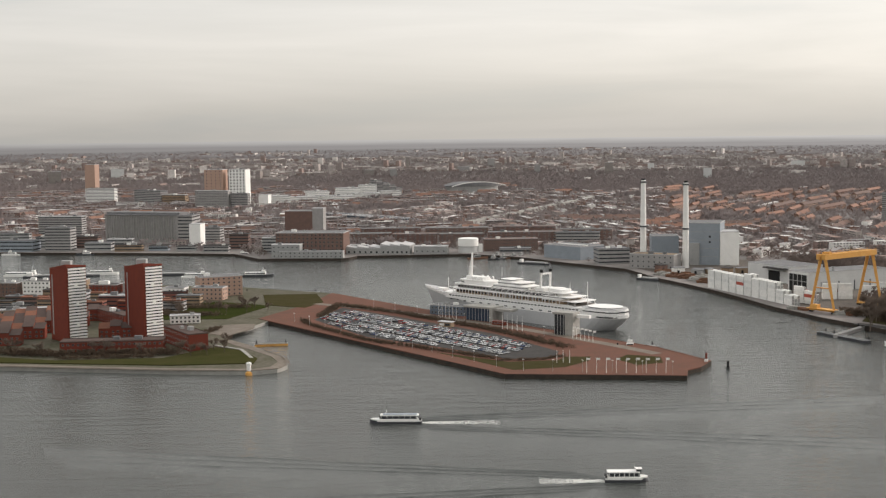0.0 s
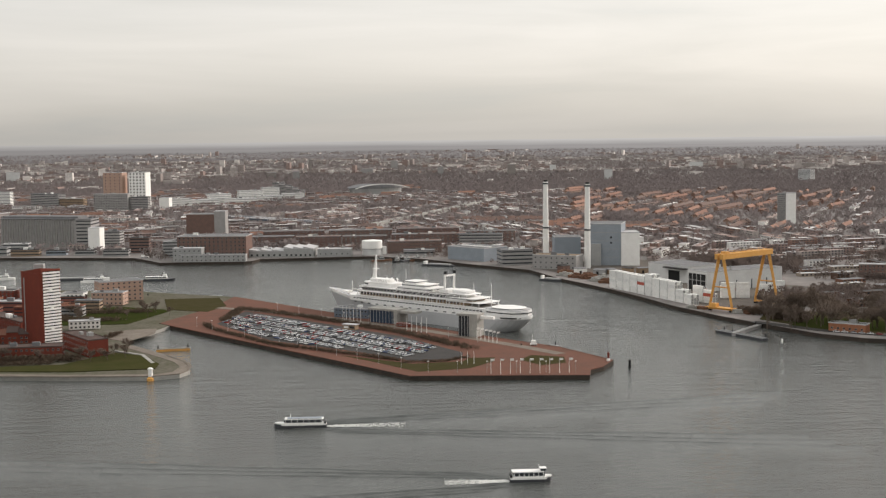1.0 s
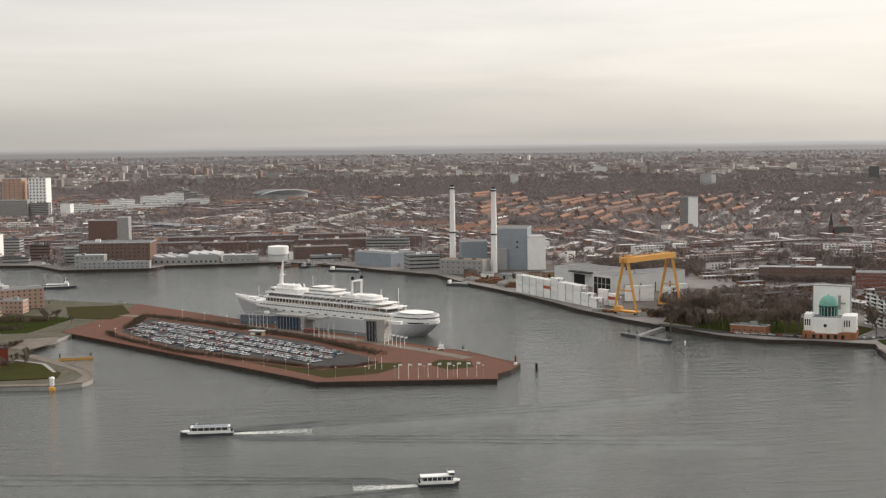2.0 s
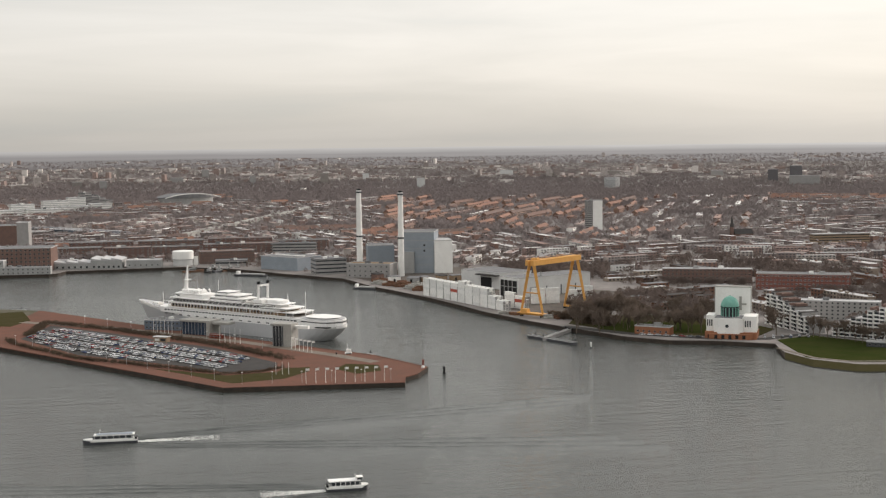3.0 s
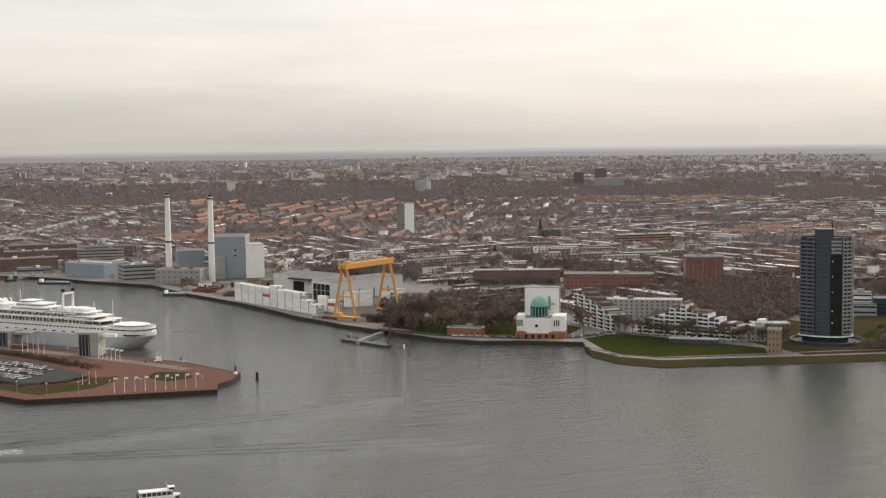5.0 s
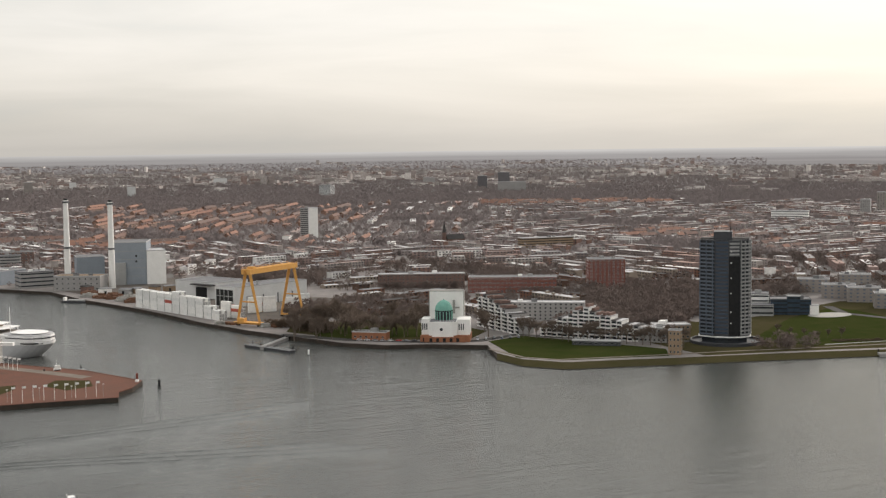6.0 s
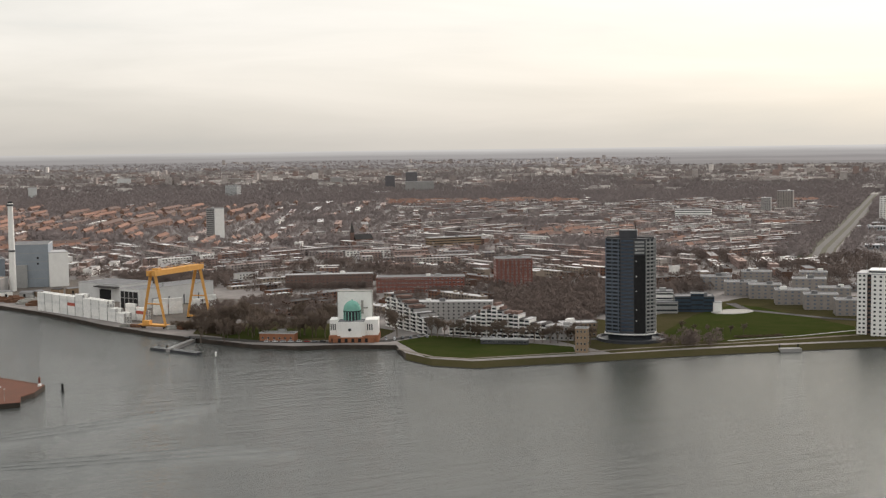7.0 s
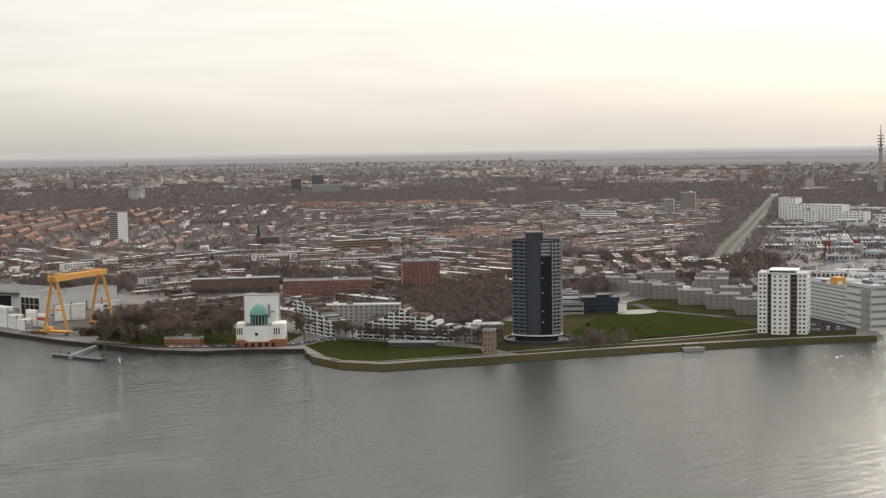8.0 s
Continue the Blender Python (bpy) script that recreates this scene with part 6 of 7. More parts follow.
# ---- trees ----
def branchy(seed, h=12.0, twigs=1700):
    """Trunk and limbs, and a crown of fine bare twigs, as two meshes."""
    rng = random.Random(seed)
    bm = bmesh.new()
    tips = []

    def grow(p, d, n, r, level):
        q = p + d * n
        tube(bm, p, q, r, r * 0.6, 5, False)
        if level == 3:
            tips.append((p, q))
            return
        for k in range(3 if level else 7):
            a = rng.random() * math.tau
            side = Vector((math.cos(a), math.sin(a), 0))
            e = (d * rng.uniform(0.5, 0.9) + side * rng.uniform(0.45, 0.9) + Vector((0, 0, 0.25))).normalized()
            start = p.lerp(q, rng.uniform(0.45 if level == 0 else 0.55, 1.0))
            grow(start, e, n * rng.uniform(0.55, 0.85), r * 0.5, level + 1)
    grow(Vector((0, 0, -0.2)), Vector((0, 0, 1)), h * 0.42, h * 0.022, 0)
    trunk = mesh_of("trunk", bm, BARK)
    bm = bmesh.new()
    for _ in range(twigs):
        p, q = rng.choice(tips)
        c = p.lerp(q, rng.random())
        d = Vector((rng.gauss(0, 1), rng.gauss(0, 1), rng.gauss(0.7, 0.7))).normalized() * rng.uniform(0.1, 0.26) * h * 0.75
        w = Vector((rng.gauss(0, 1), rng.gauss(0, 1), rng.gauss(0, 1))).normalized() * rng.uniform(0.03, 0.075)
        bm.faces.new([bm.verts.new(c - w), bm.verts.new(c + w), bm.verts.new(c + d)])
    return trunk, mesh_of("crown", bm, TWIGS)


KINDS = [branchy(s) for s in (1, 2, 3, 4)]
TREE_LABELS = ("bare winter tree with a broad grey-brown crown", "bare winter tree with a slim trunk", "leafless park tree with fine twigs", "bare spreading tree beside the path")


def tree(x, y, size=1.0, z=3.0, group="bare park trees"):
    i = random.randrange(4)
    t = thing("tree", pose(x, y, z, 0, 0, random.uniform(0, 360)) @ Matrix.Diagonal((size, size, size * random.uniform(0.9, 1.15), 1)), TREE_LABELS[i], "tree", group)
    part("trunk", KINDS[i][0], None, t)
    part("crown", KINDS[i][1], None, t)


def polar(az, d):
    return d * math.sin(radians(az)), d * math.cos(radians(az))


random.seed(11)
for _ in range(40):
    tree(*polar(random.uniform(17.6, 23.6), random.uniform(1003, 1085)), random.uniform(1.3, 2.0))
for x, y in ((341, 985), (352, 975), (364, 966), (376, 958), (384, 947), (394, 940), (335, 1000), (446, 905), (455, 930)):
    tree(x, y, random.uniform(1.5, 2.0))
for x, y in ((468, 890), (474, 880), (481, 868), (484, 858), (488, 847), (496, 842), (505, 836), (514, 828), (522, 818), (530, 810), (541, 805), (536, 795), (545, 790), (471, 886), (478, 874), (486, 852), (492, 845), (500, 838), (510, 832), (518, 823), (526, 814), (533, 801)):
    tree(x, y, random.uniform(1.05, 1.45), group="trees before the flats")
for x, y in ((650.6, 803), (653, 789.6), (658.4, 781.4), (664, 777), (675.5, 775.7), (649, 816)):
    tree(x, y, random.uniform(0.5, 0.7), group="small trees on the lawn")
for x, y in ((-237, 889), (-226, 889), (-231, 892), (-300, 905), (-292, 900), (-166, 895), (-159, 905), (-152, 915), (-187, 956), (-221, 1095), (-162, 1126), (-148, 1106), (-200, 1120), (-180, 1090), (-250, 1140), (-310, 905), (-275, 890), (-205, 890), (-160, 885), (-150, 895), (-170, 880), (-178, 889), (-215, 1070), (-190, 1110), (-230, 1110), (-165, 1100), (-175, 1140), (-330, 915), (-345, 920)):
    tree(x, y, random.uniform(0.7, 1.0), 2.9, group="small bare quay trees")


class Heap:
    """Many small pieces joined into one mesh."""

    def __init__(self):
        self.v, self.f, self.m, self.n = [], [], [], []

    def quad(self, a, b, c, d, mi=0):
        n = len(self.v)
        self.v += (a, b, c, d)
        self.f.append((n, n + 1, n + 2, n + 3))
        self.m.append(mi)

    def block(self, corners, z0, z1, mi_wall=0, mi_top=1):
        n = len(self.v)
        self.v += [(x, y, z0) for x, y in corners] + [(x, y, z1) for x, y in corners]
        for i in range(4):
            j = (i + 1) % 4
            self.f.append((n + i, n + j, n + 4 + j, n + 4 + i))
            self.m.append(mi_wall)
        k = len(self.v)
        self.v += [(x, y, z1 + 0.03) for x, y in corners]
        self.f.append((k, k + 1, k + 2, k + 3))
        self.m.append(mi_top)

    def mesh(self, name, *mats):
        me = bpy.data.meshes.new(name)
        me.from_pydata(self.v, [], self.f)
        for m in mats:
            me.materials.append(m)
        me.polygons.foreach_set("material_index", self.m)
        me.update()
        if len(self.n) == len(self.v):
            me.polygons.foreach_set("use_smooth", [True] * len(self.f))
            me.normals_split_custom_set_from_vertices(self.n)
        return me


def far_tree(h, p, size, rng, s=1.0, n=11):
    """A bare crown: many small upright slivers spread through a rounded, uneven volume over a stem."""
    r, top = size * 0.45 * s, size * s
    lean = rng.uniform(-0.15, 0.15)
    f = (9.0 / n) ** 0.5
    for k in range(n):
        a, b, q = rng.random() * math.tau, rng.random(), rng.random() ** 0.5
        wide = math.sin(math.pi * (0.18 + 0.8 * b)) ** 0.7
        c, sn = math.cos(a), math.sin(a)
        x, y, z = p[0] + c * r * q * wide + lean * top * b, p[1] + sn * r * q * wide, p[2] + top * (0.15 + 0.72 * b)
        w, t = r * rng.uniform(0.22, 0.4) * f, top * rng.uniform(0.14, 0.26) * f
        e = rng.random() * math.tau
        ex, ey = math.cos(e) * w, math.sin(e) * w
        base = len(h.v)
        h.v += [(x - ex, y - ey, z - t * 0.4), (x + ex * 0.6, y + ey * 0.6, z - t * 0.5), (x + ex + c * w, y + ey + sn * w, z + t * 0.5), (x - ex * 0.4 + c * w, y - ey * 0.4 + sn * w, z + t)]
        # all slivers face the river side and take the crown's rounded normal
        h.f.append((base, base + 1, base + 2, base + 3) if ey * x - ex * y < 0 else (base + 3, base + 2, base + 1, base))
        h.m.append(0)
        h.n += [(c * 0.3 * q - 0.25 * x / 2000, sn * 0.3 * q - 0.25 * y / 2000, 0.5 + 0.55 * b)] * 4
    if n < 20:
        return
    base = len(h.v)
    w = size * s * 0.02
    h.v += [(p[0] - w, p[1], p[2]), (p[0] + w, p[1], p[2]), (p[0] + w + lean * top * 0.4, p[1], p[2] + top * 0.5), (p[0] - w + lean * top * 0.4, p[1], p[2] + top * 0.5)]
    h.f.append((base, base + 1, base + 2, base + 3))
    h.m.append(0)
    h.n += [(0, -0.8, 0.6)] * 4


# ---- the town: terraces street by street ----
bpy.context.view_layer.update()
SITES = []
for ob in list(scene.objects):
    if ob.parent is None and ob.type == "EMPTY" and ob["category"] not in ("tree", "ferry", "flagpole"):
        cs = [c.matrix_world @ Vector(b) for c in ob.children_recursive if c.type == "MESH" for b in (c.bound_box[0], c.bound_box[6])]
        if cs:
            lo = Vector([min(c[i] for c in cs) for i in range(2)])
            hi = Vector([max(c[i] for c in cs) for i in range(2)])
            SITES.append(((lo.x + hi.x) / 2, (lo.y + hi.y) / 2, (hi - lo).length / 2 + 8))
SITES += [(1190, 1030, 55), (1250, 1020, 70), (1290, 960, 70), (-226, 2430, 26), (-180, 2374, 26), (-135, 2319, 26), (-90, 2265, 26), (-45, 2210, 26), (0, 2155, 26), (40, 2110, 26), (-280, 2486, 26), (-330, 2536, 26), (110, 2300, 12), (150, 2410, 12), (190, 2520, 12), (225, 2620, 12), (330, 1250, 130), (290, 1160, 90), (370, 1000, 75), (440, 880, 70), (470, 860, 60), (520, 830, 60), (690, 830, 110), (760, 800, 110), (830, 900, 120), (560, 810, 70), (800, 720, 60), (275, 1400, 110), (235, 1330, 50)]
SITE_ARR = np.array(SITES)


def clear_of_sites(x, y, r):
    return bool((np.hypot(SITE_ARR[:, 0] - x, SITE_ARR[:, 1] - y) > SITE_ARR[:, 2] + r).all())


def on_road(x, y, w):
    # boulevard from (1180, 1215) to (2620, 2500)
    u = Vector((1440, 1285)).normalized()
    d = Vector((x - 1180, y - 1215))
    return abs(d.x * -u.y + d.y * u.x) < w and d.dot(u) > -40


def wood_here(x, y):
    """The big parks and wooded belts of the south."""
    az, d = math.degrees(math.atan2(x, y)), math.hypot(x, y)
    edge = 3280 + 150 * noise.noise((az * 0.22, 0.3, 0)) if az > -4 else 3350 + 200 * noise.noise((az * 0.2, 2.0, 0))
    if az > 44:
        edge = 2900
    if d > edge and noise.noise((x * 0.004, y * 0.004, 5.0)) > (-0.42 if az > -7 else 0.0):
        return True
    if 29 < az < 35.3 and 1010 < d < 1125 or 30.3 < az < 36.5 and 1100 < d < 1360:
        return True
    if 13.2 < az < 19 and 1390 < d < 1500:
        return True
    if 44.2 < az < 46.5 and 1400 < d < 1700:
        return True
    return d > 1350 and noise.noise((x * 0.0052, y * 0.0052, 1.0)) > 0.40


rng = random.Random(5)
DISTRICTS = []
for az in range(-30, 58, 5):
    for d in (1250, 1600, 2000, 2450, 2950, 3500):
        a, dd = az + rng.uniform(-2, 2), d * rng.uniform(0.93, 1.07)
        DISTRICTS.append((*polar(a, dd), rng.choice((8, 14, 20, 98, 104, -12, 30, 60)) + rng.uniform(-4, 4), rng.choice(("flat", "flat", "gable", "flat")), rng.uniform(23, 31)))
D_ARR = np.array([d[:2] for d in DISTRICTS])
town, tiles_h, industry = Heap(), Heap(), Heap()
near_rows = []


def house_row(h, cx, cy, ang, n, depth, height, gable, floors, z=3.0, s=1.0):
    """One terrace: walls, roof, chimneys or roof boxes, and windows on both long sides."""
    ca, sa = math.cos(ang), math.sin(ang)
    w = lambda u, v: (cx + ca * u - sa * v, cy + sa * u + ca * v)
    u, v = n / 2, depth / 2
    c = [w(-u, -v), w(u, -v), w(u, v), w(-u, v)]
    h.block(c, z - 1.5, z + height, 0, 1)
    if gable:
        rz, e = height + depth * 0.36, 0.4
        p = [(*w(-u - e, -v - e), z + height - 0.2), (*w(u + e, -v - e), z + height - 0.2), (*w(u + e, v + e), z + height - 0.2), (*w(-u - e, v + e), z + height - 0.2), (*w(-u - e, 0), z + rz), (*w(u + e, 0), z + rz)]
        b = len(h.v)
        h.v += p
        for q in ((0, 1, 5, 4), (2, 3, 4, 5)):
            h.f.append(tuple(b + i for i in q))
            h.m.append(3)
        for q in ((0, 4, 3), (1, 2, 5)):
            h.f.append(tuple(b + i for i in q))
            h.m.append(0)
        k = max(1, int(n / 14))
        for i in range(k):
            x = -u + (i + 0.5) * n / k
            h.block([w(x - 0.5, -0.5), w(x + 0.5, -0.5), w(x + 0.5, 0.5), w(x - 0.5, 0.5)], z + rz - 1.0, z + rz + 1.3, 0, 0)
    else:
        k = max(1, int(n / 18))
        for i in range(k):
            if rng.random() < 0.7:
                x, y, q = -u + (i + rng.random()) * n / k * 0.9, rng.uniform(-0.25, 0.25) * depth, rng.uniform(0.7, 1.8)
                h.block([w(x - q, y - q * 0.7), w(x + q, y - q * 0.7), w(x + q, y + q * 0.7), w(x - q, y + q * 0.7)], z + height, z + height + q * 1.2, 0, 1)
        # pale roof edge
        for y in (-v, v) if rng.random() < 0.25 else ():
            h.block([w(-u, y - 0.25), w(u, y - 0.25), w(u, y + 0.25), w(-u, y + 0.25)], z + height - 0.1, z + height + 0.5, 4, 4)
    st = height / floors
    y = v + 0.06 if -(-sa * cx + ca * cy) > 0 else -v - 0.06
    k = max(2, int(n / 4.2))
    for f in range(floors):
        for i in range(k):
            x = -u + (i + 0.5) * n / k
            z0, z1 = z + f * st + st * 0.3, z + f * st + st * 0.78
            h.quad((*w(x - 1.1, y), z0), (*w(x + 1.1, y), z0), (*w(x + 1.1, y), z1), (*w(x - 1.1, y), z1), 2)


count = 0
for k, (dx, dy, ang, style, gap) in enumerate(DISTRICTS):
    a = radians(ang)
    ca, sa = math.cos(a), math.sin(a)
    for row in range(-22, 23):
        u = -420.0 + rng.uniform(0, 30)
        while u < 420:
            n = rng.choice((14, 20, 26, 34, 44, 58))
            cx, cy = dx + ca * (u + n / 2) - sa * row * gap, dy + sa * (u + n / 2) + ca * row * gap
            u += n + rng.choice((7, 9, 14, 22))
            az, d = math.degrees(math.atan2(cx, cy)), math.hypot(cx, cy)
            if not (-27 < az < 56) or d > 3650 or int(np.argmin(((D_ARR - (cx, cy)) ** 2).sum(1))) != k:
                continue
            if d < bank(az) + 62 + n * 0.35 or d < bank(max(-30, az - 2)) + 40 or d < bank(min(50.3, az + 2)) + 45 or on_road(cx, cy, 45 + n * 0.4) or wood_here(cx, cy) or not clear_of_sites(cx, cy, n * 0.4):
                continue
            if rng.random() < 0.14 or 37.5 < az < 45 and 1040 < d < 1330 and rng.random() < 0.7 or 9.5 < az < 26 and 2120 < d < 3350:
                continue
            cx, cy = cx + rng.uniform(-3, 3), cy + rng.uniform(-3, 3)
            industrial = az > 45.3 and 1330 < d < 2900
            if industrial:
                if rng.random() < 0.3:
                    continue
                house_row(industry, cx, cy, radians(-46), n * 1.7, rng.choice((14, 18, 24)), rng.choice((5, 6, 8)), False, 1)
                continue
            gable = (style == "gable" and rng.random() < (0.7 if az > 6 else 0.2))
            floors = 2 if gable else rng.choice((1, 2, 2, 3, 3))
            height = floors * 2.9 + 0.4
            if d < 1480 and len(near_rows) < 110:
                one = Heap()
                house_row(one, cx, cy, a, n, rng.choice((9, 10, 11)), height, gable, floors)
                near_rows.append((one, gable))
            else:
                house_row(town, cx, cy, a, n, rng.choice((9, 10, 11)), height, gable, floors)
            count += 1

# long orange-tiled rows in one direction, with gardens and trees between
ca, sa = math.cos(radians(62)), math.sin(radians(62))
for row in range(-26, 27):
    u = -1000.0 + rng.uniform(0, 60)
    while u < 1000:
        n = rng.choice((46, 64, 90, 130, 170))
        cx, cy = 850 + ca * (u + n / 2) - sa * row * 43, 2600 + sa * (u + n / 2) + ca * row * 43
        u += n + rng.choice((9, 14, 20))
        az, d = math.degrees(math.atan2(cx, cy)), math.hypot(cx, cy)
        if not (9.5 < az < 26 and 2120 < d < 3350) or wood_here(cx, cy) or on_road(cx, cy, 45) or not clear_of_sites(cx, cy, n * 0.3) or rng.random() < 0.2:
            continue
        tiled = noise.noise((cx * 0.004, cy * 0.004, 9.0)) > (-0.22 if az < 21 else 0.12)
        house_row(tiles_h if tiled else town, cx + rng.uniform(-6, 6), cy + rng.uniform(-6, 6), radians(62 + rng.uniform(-5, 5)), n * rng.uniform(0.7, 1.0), rng.choice((9, 10, 11)), rng.choice((6.4, 8.6, 9.2)) if tiled else rng.choice((6, 9)), tiled and rng.random() < 0.9, 3)

ROW_WALLS = [mat("terrace_brick", (0.19, 0.10, 0.07), (0.13, 0.075, 0.055), size=6, fine=0.6), mat("terrace_dark_brick", (0.12, 0.075, 0.055), (0.09, 0.06, 0.05), size=6, fine=0.6), mat("terrace_pale_brick", (0.30, 0.25, 0.20), (0.22, 0.18, 0.15), size=6, fine=0.6)]
for i, (one, gable) in enumerate(near_rows):
    roof = TILE_ROOFS if gable else (ROOF_GREY, ROOF_DARK, ROOF_LIGHT)[i % 3]
    t = new("terrace", one.mesh("terrace", ROW_WALLS[i % 3], roof, GLASS, TILE_ROOFS, ROOF_LIGHT))
    tagged(t, ("brick terrace with a tiled gable roof", "brick terrace with a flat roof and pale edge")[0 if gable else 1], "terrace", "town terraces")
tagged(new("town_terraces", town.mesh("town_terraces", TOWN_WALL, TOWN_ROOF, TOWN_GLASS, TILE_ROOFS, ROOF_LIGHT)), "close rows of brick terraced houses across the town", "houses", kind="stuff")
SHED_WALL = mat_random("shed_wall", [(0.0, (0.40, 0.41, 0.42)), (0.35, (0.26, 0.275, 0.29)), (0.6, (0.58, 0.58, 0.57)), (0.85, (0.22, 0.20, 0.19))], by="island")
SHED_ROOF = mat_random("shed_roof", [(0.0, (0.46, 0.465, 0.47)), (0.3, (0.27, 0.278, 0.29)), (0.62, (0.60, 0.60, 0.595)), (0.74, (0.17, 0.175, 0.185))], by="island")
tagged(new("harbour_sheds", industry.mesh("harbour_sheds", SHED_WALL, SHED_ROOF, GLASS, SHED_ROOF, ROOF_LIGHT)), "pale flat-roofed harbour sheds and works", "sheds", kind="stuff")
tagged(new("tiled_terraces", tiles_h.mesh("tiled_terraces", TERRACE_BRICK, TILE_ROOFS, TOWN_GLASS, TILE_ROOFS, ROOF_LIGHT)), "orange-tiled brick terraces in long rows", "houses", kind="stuff")

# ---- trees of streets and woods ----
woods, streets, groves = Heap(), Heap(), Heap()
rng = random.Random(8)
made = 0
for _ in range(90000):
    az, q = rng.uniform(-26, 56), rng.random()
    d = math.sqrt(1000 ** 2 + q * (3800 ** 2 - 1000 ** 2))
    if d < bank(az) + 30:
        continue
    x, y = polar(az, d)
    if on_road(x, y, 15):
        continue
    if wood_here(x, y):
        if rng.random() < (0.72 if d > 3280 else 1.0) and (clear_of_sites(x, y, -6) or d > 2900):
            far_tree(woods if d > 1700 else groves, (x, y, 2.8), rng.uniform(8, 15), rng, n=13 if d > 1700 else 55)
    elif rng.random() < (0.5 if d < 1700 else 0.55 if d < 2300 else 0.54) and clear_of_sites(x, y, -4):
        far_tree(streets if d > 1700 else groves, (x, y, 2.8), rng.uniform(5, 11), rng, n=10 if d > 1700 else 44)
for az0, az1, d0, d1, n in ((29.3, 35.2, 1015, 1120, 520), (30.3, 36.5, 1110, 1350, 520), (36.6, 40, 985, 1040, 90), (13.4, 18.6, 1390, 1490, 300), (17.4, 23.2, 1045, 1100, 26), (37.5, 46, 1060, 1330, 900), (44.2, 50, 1130, 1300, 260), (37.2, 40, 955, 990, 40), (33, 41, 1010, 1090, 140), (17.5, 25, 1110, 1240, 260), (36.4, 37.6, 985, 1010, 14)):
    for _ in range(n):
        x, y = polar(rng.uniform(az0, az1), rng.uniform(d0, d1))
        if clear_of_sites(x, y, -12):
            far_tree(groves, (x, y, 2.8), rng.uniform(8, 14), rng, n=95)
for x0, y0, x1, y1, n in ((495, 1258, 572, 1222, 60), (528, 1128, 598, 1070, 34), (590, 1150, 665, 1110, 50), (586, 818, 606, 806, 16)):  # rows before the brick blocks
    for _ in range(n):
        k = rng.random()
        far_tree(groves, (x0 + (x1 - x0) * k + rng.uniform(-5, 5), y0 + (y1 - y0) * k + rng.uniform(-5, 5), 2.8), rng.uniform(6, 10) if y0 > 1000 else rng.uniform(3, 5), rng, n=70)
for x, y in ((838, 1025), (824, 973), (826, 941), (815, 894), (812, 855), (805, 811), (902, 1039), (895, 958), (946, 1003), (859, 886)):  # between the square blocks
    for _ in range(9):
        a = rng.random() * math.tau
        q = rng.uniform(29, 38)
        px, py = x + 20 + math.cos(a) * q, y + 2 + math.sin(a) * q
        if clear_of_sites(px, py, -11):
            far_tree(groves, (px, py, 2.8), rng.uniform(5, 9), rng, n=60)
for _ in range(1500):  # trees along the boulevard
    u = rng.uniform(0, 1900)
    off = rng.choice((rng.uniform(20, 75), rng.uniform(20, 75), -rng.uniform(20, 34)))
    far_tree(streets, (1180 + u * 0.746 - 0.666 * off, 1215 + u * 0.666 + 0.746 * off, 2.8), rng.uniform(6, 12), rng, n=40)
tagged(new("woodland", woods.mesh("woodland", HAZED_TWIGS)), "grey-brown leafless woods and parks of the south", "woods", kind="stuff")
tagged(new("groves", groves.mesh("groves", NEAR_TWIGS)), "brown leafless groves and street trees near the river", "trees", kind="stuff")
tagged(new("street_trees", streets.mesh("street_trees", HAZED_TWIGS)), "bare trees among the houses", "trees", kind="stuff")

# ---- far country: a broad wooded belt, then pale suburbs among trees ----
far_town, far_wood = Heap(), Heap()
rng = random.Random(21)


def suburb(az, d):
    """How built-up the far country is: woods close behind the town, suburbs beyond them, fields and woods at the end."""
    band = -0.42 if 3700 < d < 4700 + 300 * noise.noise((az * 0.3, 4.0, 0)) else 0.16 if d < 7600 else -0.02 if d < 10500 else -0.16
    if az < -7 and d < 4800:
        band = -0.02
    return band + noise.noise((az * 0.22, math.log(d) * 8, 3.0)) + 0.5 * noise.noise((az * 0.9, math.log(d) * 22, 6.0))


for _ in range(15000):
    az = rng.uniform(-27, 56)
    d = 3750 / (1 - rng.random() ** 0.8 * 0.67)
    if suburb(az, d) < 0.20 or az > 40 and d > 8000:
        continue
    p, s = flung(az, d)
    n = rng.choice((14, 20, 28, 40, 60)) * s * rng.uniform(0.7, 1.3)
    dep, h = rng.uniform(9, 16) * s, rng.choice((5, 6, 8, 10, 12) if rng.random() < 0.97 else (22, 32)) * s
    if h > 18 * s:
        n = 24 * s
    a = radians(-az + rng.choice((0, 0, 15, -20, 70)))
    ca, sa = math.cos(a), math.sin(a)
    far_town.block([(p.x + ca * u - sa * v, p.y + sa * u + ca * v) for u, v in ((-n / 2, -dep / 2), (n / 2, -dep / 2), (n / 2, dep / 2), (-n / 2, dep / 2))], p.z - 6 * s, p.z + h, 0, 1)
for _ in range(64000):
    az = rng.uniform(-27, 56)
    d = 3700 / (1 - rng.random() * 0.68)
    if suburb(az, d) > (0.6 if rng.random() < 0.4 else 0.2) or az > 38 and d > 8000:
        continue
    p, s = flung(az, d)
    far_tree(far_wood, (p.x, p.y, p.z - 3 * s), rng.uniform(8, 14), rng, s, 5)
tagged(new("far_town", far_town.mesh("far_town", HAZED_WALL, HAZED_ROOF)), "far-off suburbs in bands, their colours paled for haze", "houses", kind="stuff")
